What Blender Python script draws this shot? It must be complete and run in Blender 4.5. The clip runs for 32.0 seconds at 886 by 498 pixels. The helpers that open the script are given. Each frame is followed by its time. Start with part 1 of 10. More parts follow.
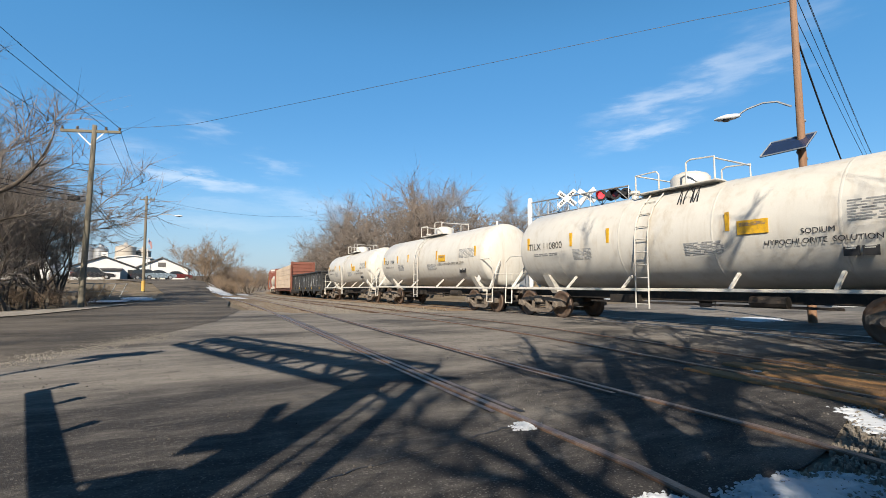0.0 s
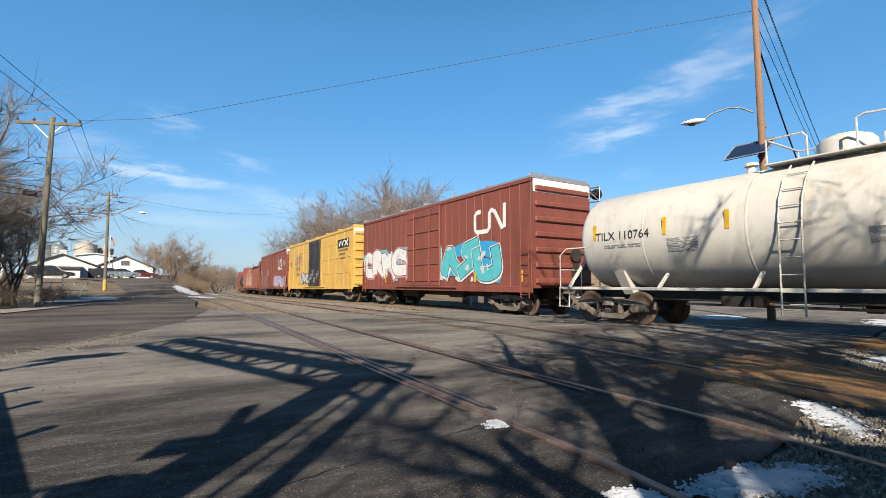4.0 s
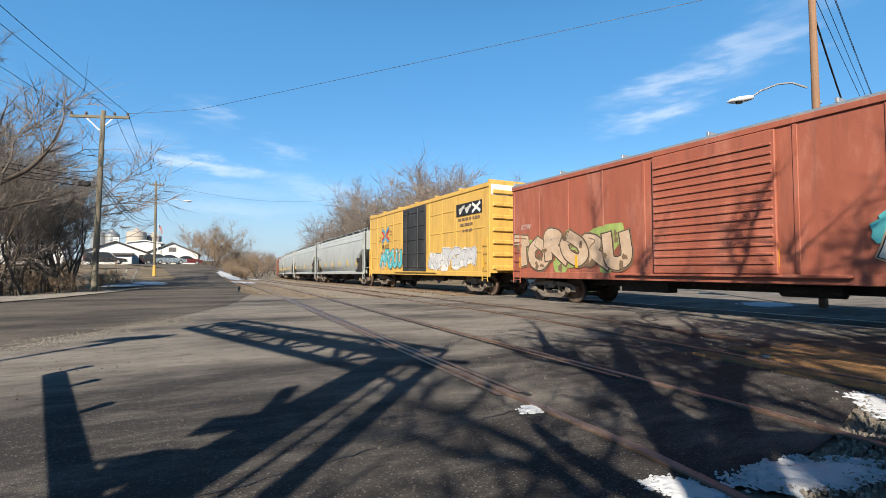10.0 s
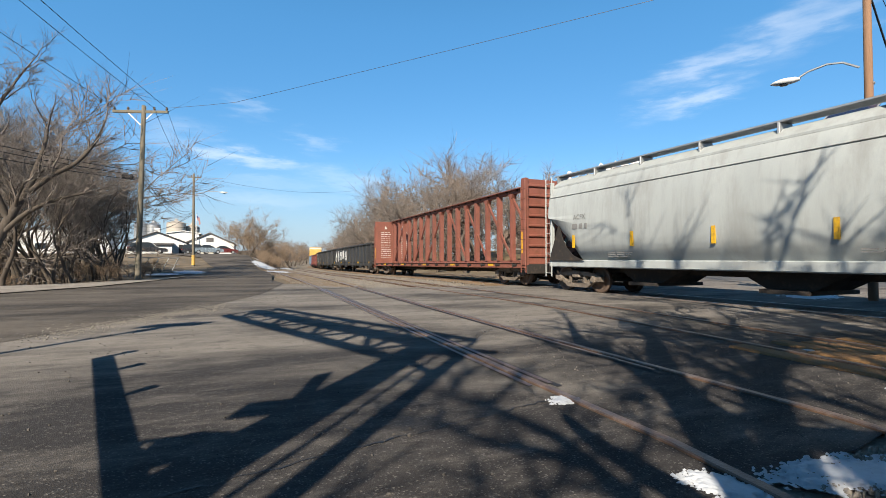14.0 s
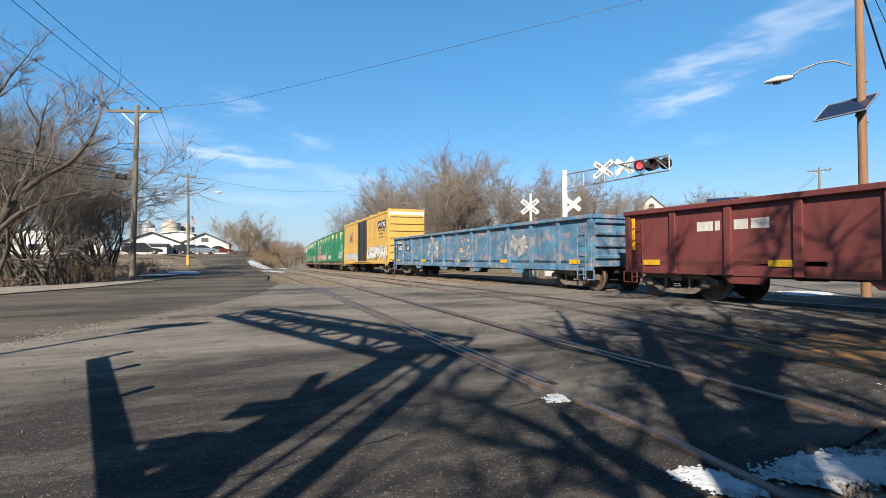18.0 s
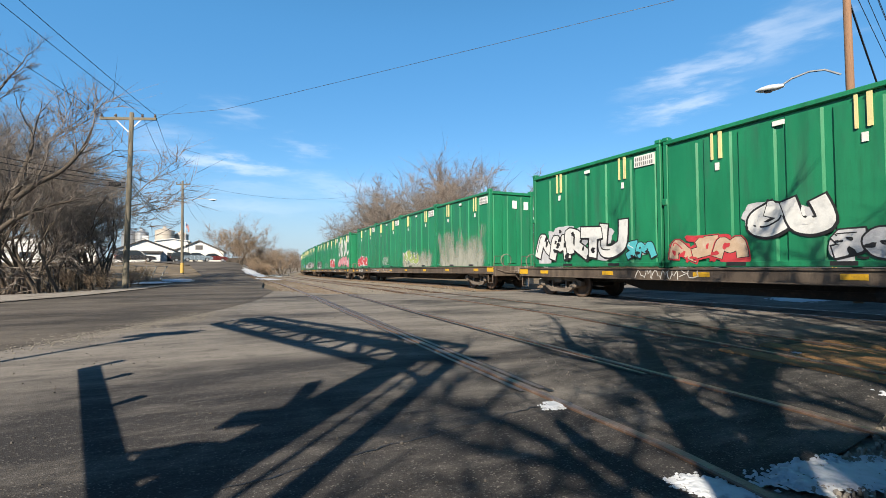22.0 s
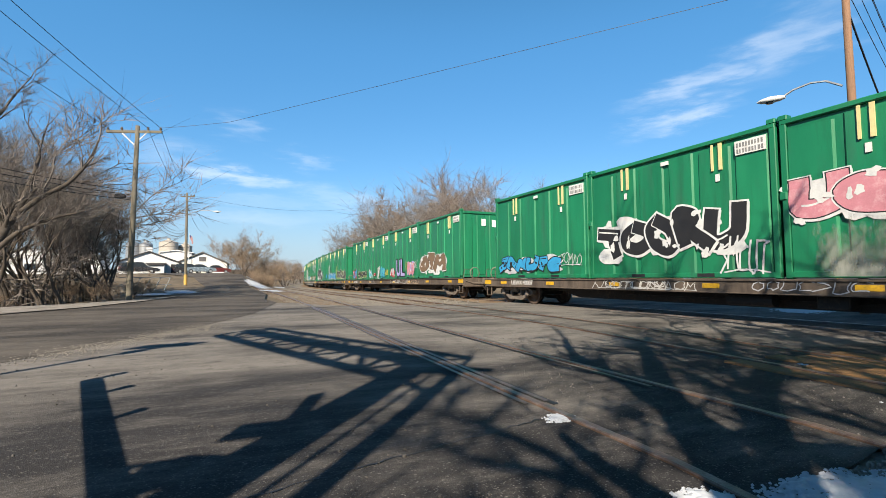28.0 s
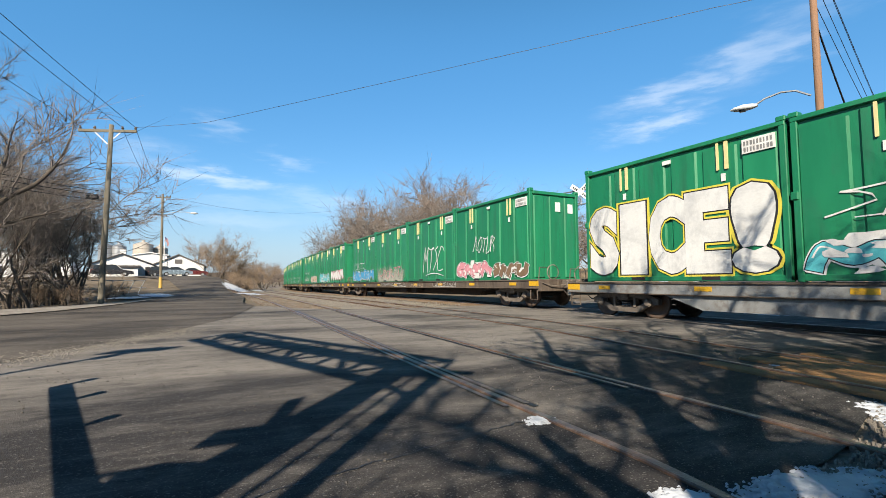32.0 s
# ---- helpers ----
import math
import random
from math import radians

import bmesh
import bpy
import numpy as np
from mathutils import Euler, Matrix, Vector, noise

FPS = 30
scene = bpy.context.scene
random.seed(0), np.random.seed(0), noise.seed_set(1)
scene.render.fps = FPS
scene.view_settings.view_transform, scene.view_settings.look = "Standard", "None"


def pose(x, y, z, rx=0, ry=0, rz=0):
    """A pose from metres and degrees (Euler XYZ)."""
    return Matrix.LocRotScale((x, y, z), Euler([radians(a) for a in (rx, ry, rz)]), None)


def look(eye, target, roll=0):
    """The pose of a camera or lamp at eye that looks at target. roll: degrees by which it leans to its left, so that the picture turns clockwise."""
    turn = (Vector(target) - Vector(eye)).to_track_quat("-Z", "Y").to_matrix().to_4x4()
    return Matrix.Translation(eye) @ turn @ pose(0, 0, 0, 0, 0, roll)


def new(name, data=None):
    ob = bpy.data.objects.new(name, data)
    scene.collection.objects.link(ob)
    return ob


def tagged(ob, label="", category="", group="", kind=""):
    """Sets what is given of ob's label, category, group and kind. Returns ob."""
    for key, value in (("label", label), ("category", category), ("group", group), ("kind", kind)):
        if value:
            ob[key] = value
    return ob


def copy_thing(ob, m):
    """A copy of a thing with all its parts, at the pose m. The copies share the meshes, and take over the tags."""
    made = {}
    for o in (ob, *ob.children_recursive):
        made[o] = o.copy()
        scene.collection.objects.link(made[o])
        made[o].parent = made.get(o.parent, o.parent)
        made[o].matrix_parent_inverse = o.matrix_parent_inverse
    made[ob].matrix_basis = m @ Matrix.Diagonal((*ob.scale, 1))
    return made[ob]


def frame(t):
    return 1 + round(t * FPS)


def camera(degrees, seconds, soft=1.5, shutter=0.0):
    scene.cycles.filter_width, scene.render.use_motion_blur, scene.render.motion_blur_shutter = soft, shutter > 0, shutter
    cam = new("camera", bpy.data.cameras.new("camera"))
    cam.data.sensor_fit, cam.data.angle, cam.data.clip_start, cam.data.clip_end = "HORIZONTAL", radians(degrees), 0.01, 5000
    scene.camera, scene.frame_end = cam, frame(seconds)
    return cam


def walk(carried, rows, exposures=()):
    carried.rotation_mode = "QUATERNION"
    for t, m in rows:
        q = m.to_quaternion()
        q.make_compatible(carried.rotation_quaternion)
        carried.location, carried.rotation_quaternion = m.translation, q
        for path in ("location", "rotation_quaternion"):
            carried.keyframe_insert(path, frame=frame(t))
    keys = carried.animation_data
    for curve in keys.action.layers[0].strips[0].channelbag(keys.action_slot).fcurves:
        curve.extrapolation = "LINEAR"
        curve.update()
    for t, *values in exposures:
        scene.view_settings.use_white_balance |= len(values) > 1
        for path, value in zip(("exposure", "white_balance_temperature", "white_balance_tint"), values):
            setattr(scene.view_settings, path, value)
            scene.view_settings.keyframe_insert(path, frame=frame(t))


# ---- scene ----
cam = camera(86.34, 32.0, soft=0.6, shutter=0.0)
EYE = (0.0, 0.0, 1.086)
walk(cam, [(t, pose(*EYE, rx, ry, rz)) for t, rx, ry, rz in (
    (0, 94.34, -0.04, -28.77), (0.5, 94.40, 0.01, -29.07), (1, 94.54, 0.03, -29.38), (1.5, 94.67, 0.07, -30.04),
    (2, 94.75, 0.11, -30.84), (2.5, 94.64, 0.08, -31.31), (3, 94.55, 0.03, -31.68), (3.5, 94.51, -0.02, -32.05),
    (5.5, 92.78, -0.05, -30.64), (6, 92.62, -0.04, -30.11), (6.5, 92.53, -0.07, -29.98), (7, 92.49, -0.02, -30.27),
    (7.5, 92.52, -0.03, -30.94), (8, 92.49, -0.04, -31.60), (8.5, 92.23, -0.03, -31.13), (9, 92.23, -0.01, -29.80),
    (9.5, 92.41, -0.08, -28.61), (10, 92.50, -0.06, -27.84), (10.5, 92.59, -0.05, -27.31), (11, 92.58, -0.03, -26.77),
    (11.5, 92.56, -0.09, -26.19), (12, 92.37, -0.13, -25.59), (12.5, 92.04, -0.13, -25.09), (13, 91.73, -0.21, -24.67),
    (13.5, 91.49, -0.19, -24.43), (14, 91.27, -0.16, -24.30), (14.5, 91.12, -0.14, -24.05), (16.5, 90.95, -0.02, -24.22),
    (17, 91.06, 0.04, -24.50), (17.5, 91.12, 0.13, -24.63), (18, 91.14, 0.14, -24.78), (18.5, 91.40, 0.15, -24.97),
    (19, 91.58, 0.16, -24.80), (19.5, 91.77, 0.15, -24.58), (20, 91.89, 0.17, -24.63), (20.5, 91.92, 0.16, -24.76),
    (21, 91.93, 0.20, -24.92), (21.5, 91.96, 0.24, -25.14), (22, 92.01, 0.25, -25.34), (22.5, 92.03, 0.27, -25.48),
    (23, 92.06, 0.28, -25.66), (23.5, 92.09, 0.23, -25.78), (24, 92.04, 0.20, -25.87), (24.5, 91.89, 0.20, -25.95),
    (25, 91.75, 0.26, -25.77), (25.5, 91.88, 0.26, -25.50), (27.5, 93.24, 0.28, -24.97), (28, 93.38, 0.32, -24.99),
    (28.5, 93.43, 0.28, -25.52), (29, 93.18, 0.31, -25.90), (29.5, 93.05, 0.34, -26.37), (30, 93.15, 0.37, -26.47),
    (30.5, 93.24, 0.36, -26.48), (31, 93.51, 0.34, -26.74), (31.5, 93.69, 0.33, -26.98), (32, 93.74, 0.29, -27.26),
)], exposures=[(t, s, 7000, 10) for t, s in ((0.0, 0.94), (1.0, 0.76), (2.0, 0.72), (3.0, 0.90), (6.0, 1.02), (10.0, 1.06), (32.0, 1.06))])

# ---- light: low winter sun from behind the camera, clear sky with thin cirrus ----
SUN_AZ, SUN_EL = 40.3, 33.0          # the way the light travels, degrees from +Y towards +X; height of the sun
SUN_FROM = Vector((-math.sin(radians(SUN_AZ)) * math.cos(radians(SUN_EL)), -math.cos(radians(SUN_AZ)) * math.cos(radians(SUN_EL)), math.sin(radians(SUN_EL))))
sun = new("sun", bpy.data.lights.new("sun", "SUN"))
sun.data.energy, sun.data.angle, sun.data.color = 5.0, radians(0.55), (1.0, 0.92, 0.80)
sun.matrix_world = look((0, 0, 60), Vector((0, 0, 60)) - SUN_FROM)
scene.view_settings.exposure = 1.0


def make_world():
    w = bpy.data.worlds.new("sky")
    scene.world = w
    w.use_nodes = True
    n, l = w.node_tree.nodes, w.node_tree.links
    n.clear()
    out, bg = n.new("ShaderNodeOutputWorld"), n.new("ShaderNodeBackground")
    sky = n.new("ShaderNodeTexSky")
    sky.sky_type, sky.sun_disc = "NISHITA", False
    sky.sun_elevation = radians(SUN_EL)
    sky.sun_rotation = math.atan2(SUN_FROM.x, SUN_FROM.y)
    sky.air_density, sky.dust_density, sky.ozone_density = 1.0, 0.0, 3.0
    bg.inputs[1].default_value = 0.09
    tc = n.new("ShaderNodeTexCoord")
    # thin cirrus: stretched noise, only in two soft areas of the sky
    mp = n.new("ShaderNodeMapping")
    mp.inputs["Rotation"].default_value = (0.1, 0.2, 0.5)
    mp.inputs["Scale"].default_value = (1.6, 1.6, 7.0)
    noi = n.new("ShaderNodeTexNoise")
    noi.inputs["Scale"].default_value, noi.inputs["Detail"].default_value, noi.inputs["Roughness"].default_value = 2.6, 9, 0.58
    noi.inputs["Distortion"].default_value = 0.5
    l.new(tc.outputs["Generated"], mp.inputs[0])
    l.new(mp.outputs[0], noi.inputs[0])
    ramp = n.new("ShaderNodeMapRange")
    ramp.inputs[1].default_value, ramp.inputs[2].default_value = 0.42, 1.20
    ramp.inputs[4].default_value = 0.50
    ragged_ = n.new("ShaderNodeTexNoise")
    ragged_.inputs["Scale"].default_value, ragged_.inputs["Detail"].default_value, ragged_.inputs["Roughness"].default_value = 7.0, 6, 0.6
    l.new(mp.outputs[0], ragged_.inputs[0])
    shift = n.new("ShaderNodeVectorMath")
    shift.operation = "MULTIPLY_ADD"
    shift.inputs[1].default_value, shift.inputs[2].default_value = (0.22, 0.22, 0.07), (-0.11, -0.11, -0.035)
    l.new(ragged_.outputs["Color"], shift.inputs[0])
    warp = n.new("ShaderNodeVectorMath")
    l.new(tc.outputs["Generated"], warp.inputs[0])
    l.new(shift.outputs[0], warp.inputs[1])
    total = None
    for (az, el, size, gain, slant) in CIRRUS:
        d = Vector((math.sin(radians(az)) * math.cos(radians(el)), math.cos(radians(az)) * math.cos(radians(el)), math.sin(radians(el))))
        m2 = n.new("ShaderNodeMapping")
        m2.vector_type = "POINT"
        sub = n.new("ShaderNodeVectorMath")
        sub.operation = "SUBTRACT"
        sub.inputs[1].default_value = d
        l.new(warp.outputs[0], sub.inputs[0])
        rot = n.new("ShaderNodeVectorRotate")
        rot.rotation_type = "Z_AXIS"
        rot.inputs["Angle"].default_value = radians(az)
        l.new(sub.outputs[0], rot.inputs["Vector"])
        sc = n.new("ShaderNodeVectorMath")
        sc.operation = "MULTIPLY"
        sc.inputs[1].default_value = (1 / size[0], 0.5, 1 / size[1])
        lean = n.new("ShaderNodeVectorRotate")
        lean.rotation_type = "Y_AXIS"
        lean.inputs["Angle"].default_value = radians(slant)
        l.new(rot.outputs[0], lean.inputs["Vector"])
        l.new(lean.outputs[0], sc.inputs[0])
        ln = n.new("ShaderNodeVectorMath")
        ln.operation = "LENGTH"
        l.new(sc.outputs[0], ln.inputs[0])
        mr = n.new("ShaderNodeMapRange")
        mr.interpolation_type = "SMOOTHSTEP"
        mr.inputs[1].default_value, mr.inputs[2].default_value = 1.0, 0.0
        mr.inputs[3].default_value, mr.inputs[4].default_value = 0.0, gain
        l.new(ln.outputs["Value"], mr.inputs[0])
        if total is None:
            total = mr.outputs[0]
        else:
            ad = n.new("ShaderNodeMath")
            ad.operation = "MAXIMUM"
            l.new(total, ad.inputs[0])
            l.new(mr.outputs[0], ad.inputs[1])
            total = ad.outputs[0]
    thick = n.new("ShaderNodeMath")
    thick.operation = "MULTIPLY_ADD"
    thick.inputs[1].default_value = 0.5
    l.new(total, thick.inputs[0])
    l.new(noi.outputs[0], thick.inputs[2])
    l.new(thick.outputs[0], ramp.inputs[0])
    mul = n.new("ShaderNodeMath")
    mul.operation = "MULTIPLY"
    l.new(ramp.outputs[0], mul.inputs[0])
    l.new(total, mul.inputs[1])
    mix = n.new("ShaderNodeMix")
    mix.data_type = "RGBA"
    mix.inputs["B"].default_value = (6.6, 7.0, 7.6, 1)
    l.new(mul.outputs[0], mix.inputs["Factor"])
    deep = n.new("ShaderNodeHueSaturation")
    deep.inputs["Saturation"].default_value = 1.2
    l.new(sky.outputs[0], deep.inputs["Color"])
    # blue winter haze low over the horizon
    sep = n.new("ShaderNodeSeparateXYZ")
    l.new(tc.outputs["Generated"], sep.inputs[0])
    low = n.new("ShaderNodeMapRange")
    low.interpolation_type = "SMOOTHSTEP"
    low.inputs[1].default_value, low.inputs[2].default_value = 0.22, -0.02
    low.inputs[3].default_value, low.inputs[4].default_value = 0.0, 0.85
    l.new(sep.outputs["Z"], low.inputs[0])
    haze = n.new("ShaderNodeMix")
    haze.data_type = "RGBA"
    haze.inputs["B"].default_value = (2.25, 3.15, 4.15, 1)
    l.new(low.outputs[0], haze.inputs["Factor"])
    even = n.new("ShaderNodeMix")
    even.data_type = "RGBA"
    even.inputs["Factor"].default_value, even.inputs["B"].default_value = 0.5, (0.36, 2.12, 4.75, 1)
    l.new(deep.outputs[0], even.inputs["A"])
    l.new(even.outputs["Result"], haze.inputs["A"])
    l.new(haze.outputs["Result"], mix.inputs["A"])
    # a clear winter sky deepens towards the zenith
    high = n.new("ShaderNodeMapRange")
    high.interpolation_type = "SMOOTHSTEP"
    high.inputs[1].default_value, high.inputs[2].default_value = 0.42, 0.90
    high.inputs[3].default_value, high.inputs[4].default_value = 1.0, 0.18
    l.new(sep.outputs["Z"], high.inputs[0])
    dome = n.new("ShaderNodeVectorMath")
    dome.operation = "SCALE"
    l.new(mix.outputs["Result"], dome.inputs[0])
    l.new(high.outputs[0], dome.inputs["Scale"])
    l.new(dome.outputs[0], bg.inputs[0])
    l.new(bg.outputs[0], out.inputs[0])


# azimuth, height, half extents, strength of the wisps, and their slant
CIRRUS = ((52.5, 16.9, (0.14, 0.036), 0.9, 12), (53.5, 19.9, (0.17, 0.038), 0.85, 10), (62, 21.8, (0.15, 0.06), 0.8, 14), (67, 25, (0.13, 0.06), 0.5, 12), (54.5, 12.1, (0.07, 0.02), 0.4, 3),
          (0.8, 11.3, (0.26, 0.026), 0.95, -5), (-6, 12.8, (0.11, 0.055), 0.6, -4), (8.8, 13.4, (0.07, 0.030), 0.6, -8), (1.4, 16.7, (0.07, 0.036), 0.5, -8), (12, 9.3, (0.16, 0.040), 0.65, -4), (3, 8.6, (0.26, 0.022), 0.5, 0), (1.5, 6.8, (0.34, 0.025), 0.5, 0))
make_world()

# ---- materials ----
def mat(name, color, rough=0.6, metal=0.0, vary=0.25, scale=3.0, second=None, amount=0.35, bump=0.15, fine=60.0, stretch=(1, 1, 1), spec=0.4, rand=0.0, coat=0.0, streak=None, run=0.5):
    """A painted or natural surface: base colour, slow mottling, a second colour in patches (rust, dirt, dust), fine grain and relief."""
    m = bpy.data.materials.new(name)
    m.use_nodes = True
    n, l = m.node_tree.nodes, m.node_tree.links
    b = n["Principled BSDF"]
    b.inputs["Metallic"].default_value = metal
    b.inputs["Specular IOR Level"].default_value = spec
    b.inputs["Coat Weight"].default_value = coat
    tc, mp = n.new("ShaderNodeTexCoord"), n.new("ShaderNodeMapping")
    mp.inputs["Scale"].default_value = stretch
    l.new(tc.outputs["Object"], mp.inputs[0])
    big, small = n.new("ShaderNodeTexNoise"), n.new("ShaderNodeTexNoise")
    big.inputs["Scale"].default_value, big.inputs["Detail"].default_value, big.inputs["Roughness"].default_value = scale, 8, 0.62
    small.inputs["Scale"].default_value, small.inputs["Detail"].default_value = fine, 3
    l.new(mp.outputs[0], big.inputs[0])
    l.new(tc.outputs["Object"], small.inputs[0])
    hsv = n.new("ShaderNodeHueSaturation")
    color = [c * 0.72 for c in color]
    second = [c * 0.72 for c in second] if second else None
    hsv.inputs["Color"].default_value = (*color, 1)
    v = n.new("ShaderNodeMapRange")
    v.inputs[1].default_value, v.inputs[2].default_value = 0.25, 0.75
    v.inputs[3].default_value, v.inputs[4].default_value = 1 - vary, 1 + vary * 0.7
    l.new(big.outputs[0], v.inputs[0])
    val = v.outputs[0]
    if rand:
        oi = n.new("ShaderNodeObjectInfo")
        r = n.new("ShaderNodeMapRange")
        r.inputs[3].default_value, r.inputs[4].default_value = 1 - rand, 1 + rand
        l.new(oi.outputs["Random"], r.inputs[0])
        mm = n.new("ShaderNodeMath")
        mm.operation = "MULTIPLY"
        l.new(val, mm.inputs[0])
        l.new(r.outputs[0], mm.inputs[1])
        val = mm.outputs[0]
    gr = n.new("ShaderNodeMapRange")
    gr.inputs[1].default_value, gr.inputs[2].default_value = 0.3, 0.7
    gr.inputs[3].default_value, gr.inputs[4].default_value = 1 - vary * 0.45, 1 + vary * 0.45
    l.new(small.outputs[0], gr.inputs[0])
    m3 = n.new("ShaderNodeMath")
    m3.operation = "MULTIPLY"
    l.new(val, m3.inputs[0])
    l.new(gr.outputs[0], m3.inputs[1])
    l.new(m3.outputs[0], hsv.inputs["Value"])
    col = hsv.outputs[0]
    if second:
        st = n.new("ShaderNodeTexNoise")
        st.inputs["Scale"].default_value, st.inputs["Detail"].default_value, st.inputs["Roughness"].default_value = scale * 1.7, 10, 0.7
        off = n.new("ShaderNodeVectorMath")
        off.inputs[1].default_value = (17.3, 5.1, 9.7)
        l.new(mp.outputs[0], off.inputs[0])
        l.new(off.outputs[0], st.inputs[0])
        cut = n.new("ShaderNodeMapRange")
        cut.inputs[1].default_value, cut.inputs[2].default_value = 0.68 - amount * 0.4, 0.86 - amount * 0.4
        l.new(st.outputs[0], cut.inputs[0])
        mix = n.new("ShaderNodeMix")
        mix.data_type = "RGBA"
        mix.inputs["B"].default_value = (*second, 1)
        l.new(cut.outputs[0], mix.inputs["Factor"])
        l.new(col, mix.inputs["A"])
        col = mix.outputs["Result"]
    if streak:
        # dirt and rust that the rain has drawn down the sheet
        down, runs = n.new("ShaderNodeMapping"), n.new("ShaderNodeTexNoise")
        down.inputs["Scale"].default_value, down.inputs["Location"].default_value = (4.5, 4.5, 0.40), (3.1, 7.7, 1.3)
        runs.inputs["Scale"].default_value, runs.inputs["Detail"].default_value, runs.inputs["Roughness"].default_value = 1.0, 9, 0.68
        l.new(tc.outputs["Object"], down.inputs[0])
        l.new(down.outputs[0], runs.inputs[0])
        lim = n.new("ShaderNodeMapRange")
        lim.inputs[1].default_value, lim.inputs[2].default_value = 0.50, 0.74
        lim.inputs[4].default_value = run
        l.new(runs.outputs[0], lim.inputs[0])
        mix2 = n.new("ShaderNodeMix")
        mix2.data_type = "RGBA"
        mix2.inputs["B"].default_value = (*[c * 0.72 for c in streak], 1)
        l.new(lim.outputs[0], mix2.inputs["Factor"])
        l.new(col, mix2.inputs["A"])
        col = mix2.outputs["Result"]
    l.new(col, b.inputs["Base Color"])
    rr = n.new("ShaderNodeMapRange")
    rr.inputs[1].default_value, rr.inputs[2].default_value = 0.3, 0.7
    rr.inputs[3].default_value, rr.inputs[4].default_value = max(rough - 0.12, 0.03), min(rough + 0.12, 1)
    l.new(big.outputs[0], rr.inputs[0])
    l.new(rr.outputs[0], b.inputs["Roughness"])
    if bump:
        bp = n.new("ShaderNodeBump")
        bp.inputs["Strength"].default_value, bp.inputs["Distance"].default_value = bump, 0.02
        l.new(small.outputs[0], bp.inputs["Height"])
        l.new(bp.outputs[0], b.inputs["Normal"])
    return m


def glow(name, color, strength):
    m = bpy.data.materials.new(name)
    m.use_nodes = True
    b = m.node_tree.nodes["Principled BSDF"]
    b.inputs["Base Color"].default_value = (*[c * 0.6 for c in color], 1)
    b.inputs["Emission Color"].default_value, b.inputs["Emission Strength"].default_value = (*color, 1), strength
    return m


def asphalt_mat(name, dark, dusty, amount):
    """Old asphalt: grey binder, pale aggregate chips, tan dust drifted into streaks, dark streaks of tyre marks and
    painted branch shade, and fine cracks.
    """
    m = bpy.data.materials.new(name)
    m.use_nodes = True
    n, l = m.node_tree.nodes, m.node_tree.links
    b = n["Principled BSDF"]
    b.inputs["Specular IOR Level"].default_value = 0.14
    tc = n.new("ShaderNodeTexCoord")

    def noise_at(scale, detail, rough, stretch, turn=0.0, seed=0.0):
        mp = n.new("ShaderNodeMapping")
        mp.inputs["Scale"].default_value, mp.inputs["Rotation"].default_value, mp.inputs["Location"].default_value = stretch, (0, 0, turn), (seed, seed * 1.7, 0)
        t = n.new("ShaderNodeTexNoise")
        t.inputs["Scale"].default_value, t.inputs["Detail"].default_value, t.inputs["Roughness"].default_value = scale, detail, rough
        l.new(tc.outputs["Object"], mp.inputs[0])
        l.new(mp.outputs[0], t.inputs[0])
        return t.outputs[0]

    def span(v, a, c, d=0.0, e=1.0):
        r = n.new("ShaderNodeMapRange")
        r.inputs[1].default_value, r.inputs[2].default_value, r.inputs[3].default_value, r.inputs[4].default_value = a, c, d, e
        l.new(v, r.inputs[0])
        return r.outputs[0]

    def blend(f, a, c, kind="MIX"):
        x = n.new("ShaderNodeMix")
        x.data_type, x.blend_type = "RGBA", kind
        for q, s in (("Factor", f), ("A", a), ("B", c)):
            if isinstance(s, (tuple, float)):
                x.inputs[q].default_value = s if isinstance(s, float) else (*s, 1)
            else:
                l.new(s, x.inputs[q])
        return x.outputs["Result"]

    big = noise_at(0.42, 9, 0.6, (0.45, 1.0, 1), 0.25)
    mid = noise_at(2.2, 9, 0.74, (0.34, 1.0, 1), 0.30, 4.0)
    lane = noise_at(1.3, 9, 0.70, (0.22, 1.0, 1), 0.34, 2.0)
    fine = noise_at(95, 3, 0.6, (1, 1, 1))
    wear = noise_at(5.5, 7, 0.7, (0.6, 1, 1), 0.2, 9.0)
    vor = n.new("ShaderNodeTexVoronoi")
    vor.inputs["Scale"].default_value = 120
    l.new(tc.outputs["Object"], vor.inputs["Vector"])
    # more of the dusty colour from y 2 m up to 7 m and beyond, less nearer
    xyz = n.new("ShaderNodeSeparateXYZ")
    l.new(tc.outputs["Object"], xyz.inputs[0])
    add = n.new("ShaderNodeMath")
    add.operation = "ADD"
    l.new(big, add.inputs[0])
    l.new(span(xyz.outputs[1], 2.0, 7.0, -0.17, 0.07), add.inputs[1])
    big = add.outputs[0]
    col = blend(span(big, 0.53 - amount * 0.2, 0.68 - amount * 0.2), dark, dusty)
    col = blend(span(mid, 0.48, 0.70, 0.0, 0.55), col, tuple(c * 1.22 for c in dusty))
    # dark streaks: tyre marks, with soft branch shadow painted in as well
    col = blend(span(lane, 0.36, 0.56, 0.55, 0.0), col, dark)
    col = blend(span(wear, 0.30, 0.48, 0.5, 0.0), col, tuple(c * 0.55 for c in dark))
    chip = n.new("ShaderNodeSeparateColor")
    l.new(vor.outputs["Color"], chip.inputs[0])
    col = blend(span(chip.outputs[0], 0.90, 1.0, 0.0, 0.5), col, (0.25, 0.235, 0.215))
    grain = span(fine, 0.3, 0.7, 0.72, 1.30)
    x = n.new("ShaderNodeVectorMath")
    x.operation = "SCALE"
    l.new(col, x.inputs[0])
    l.new(grain, x.inputs["Scale"])
    l.new(x.outputs[0], b.inputs["Base Color"])
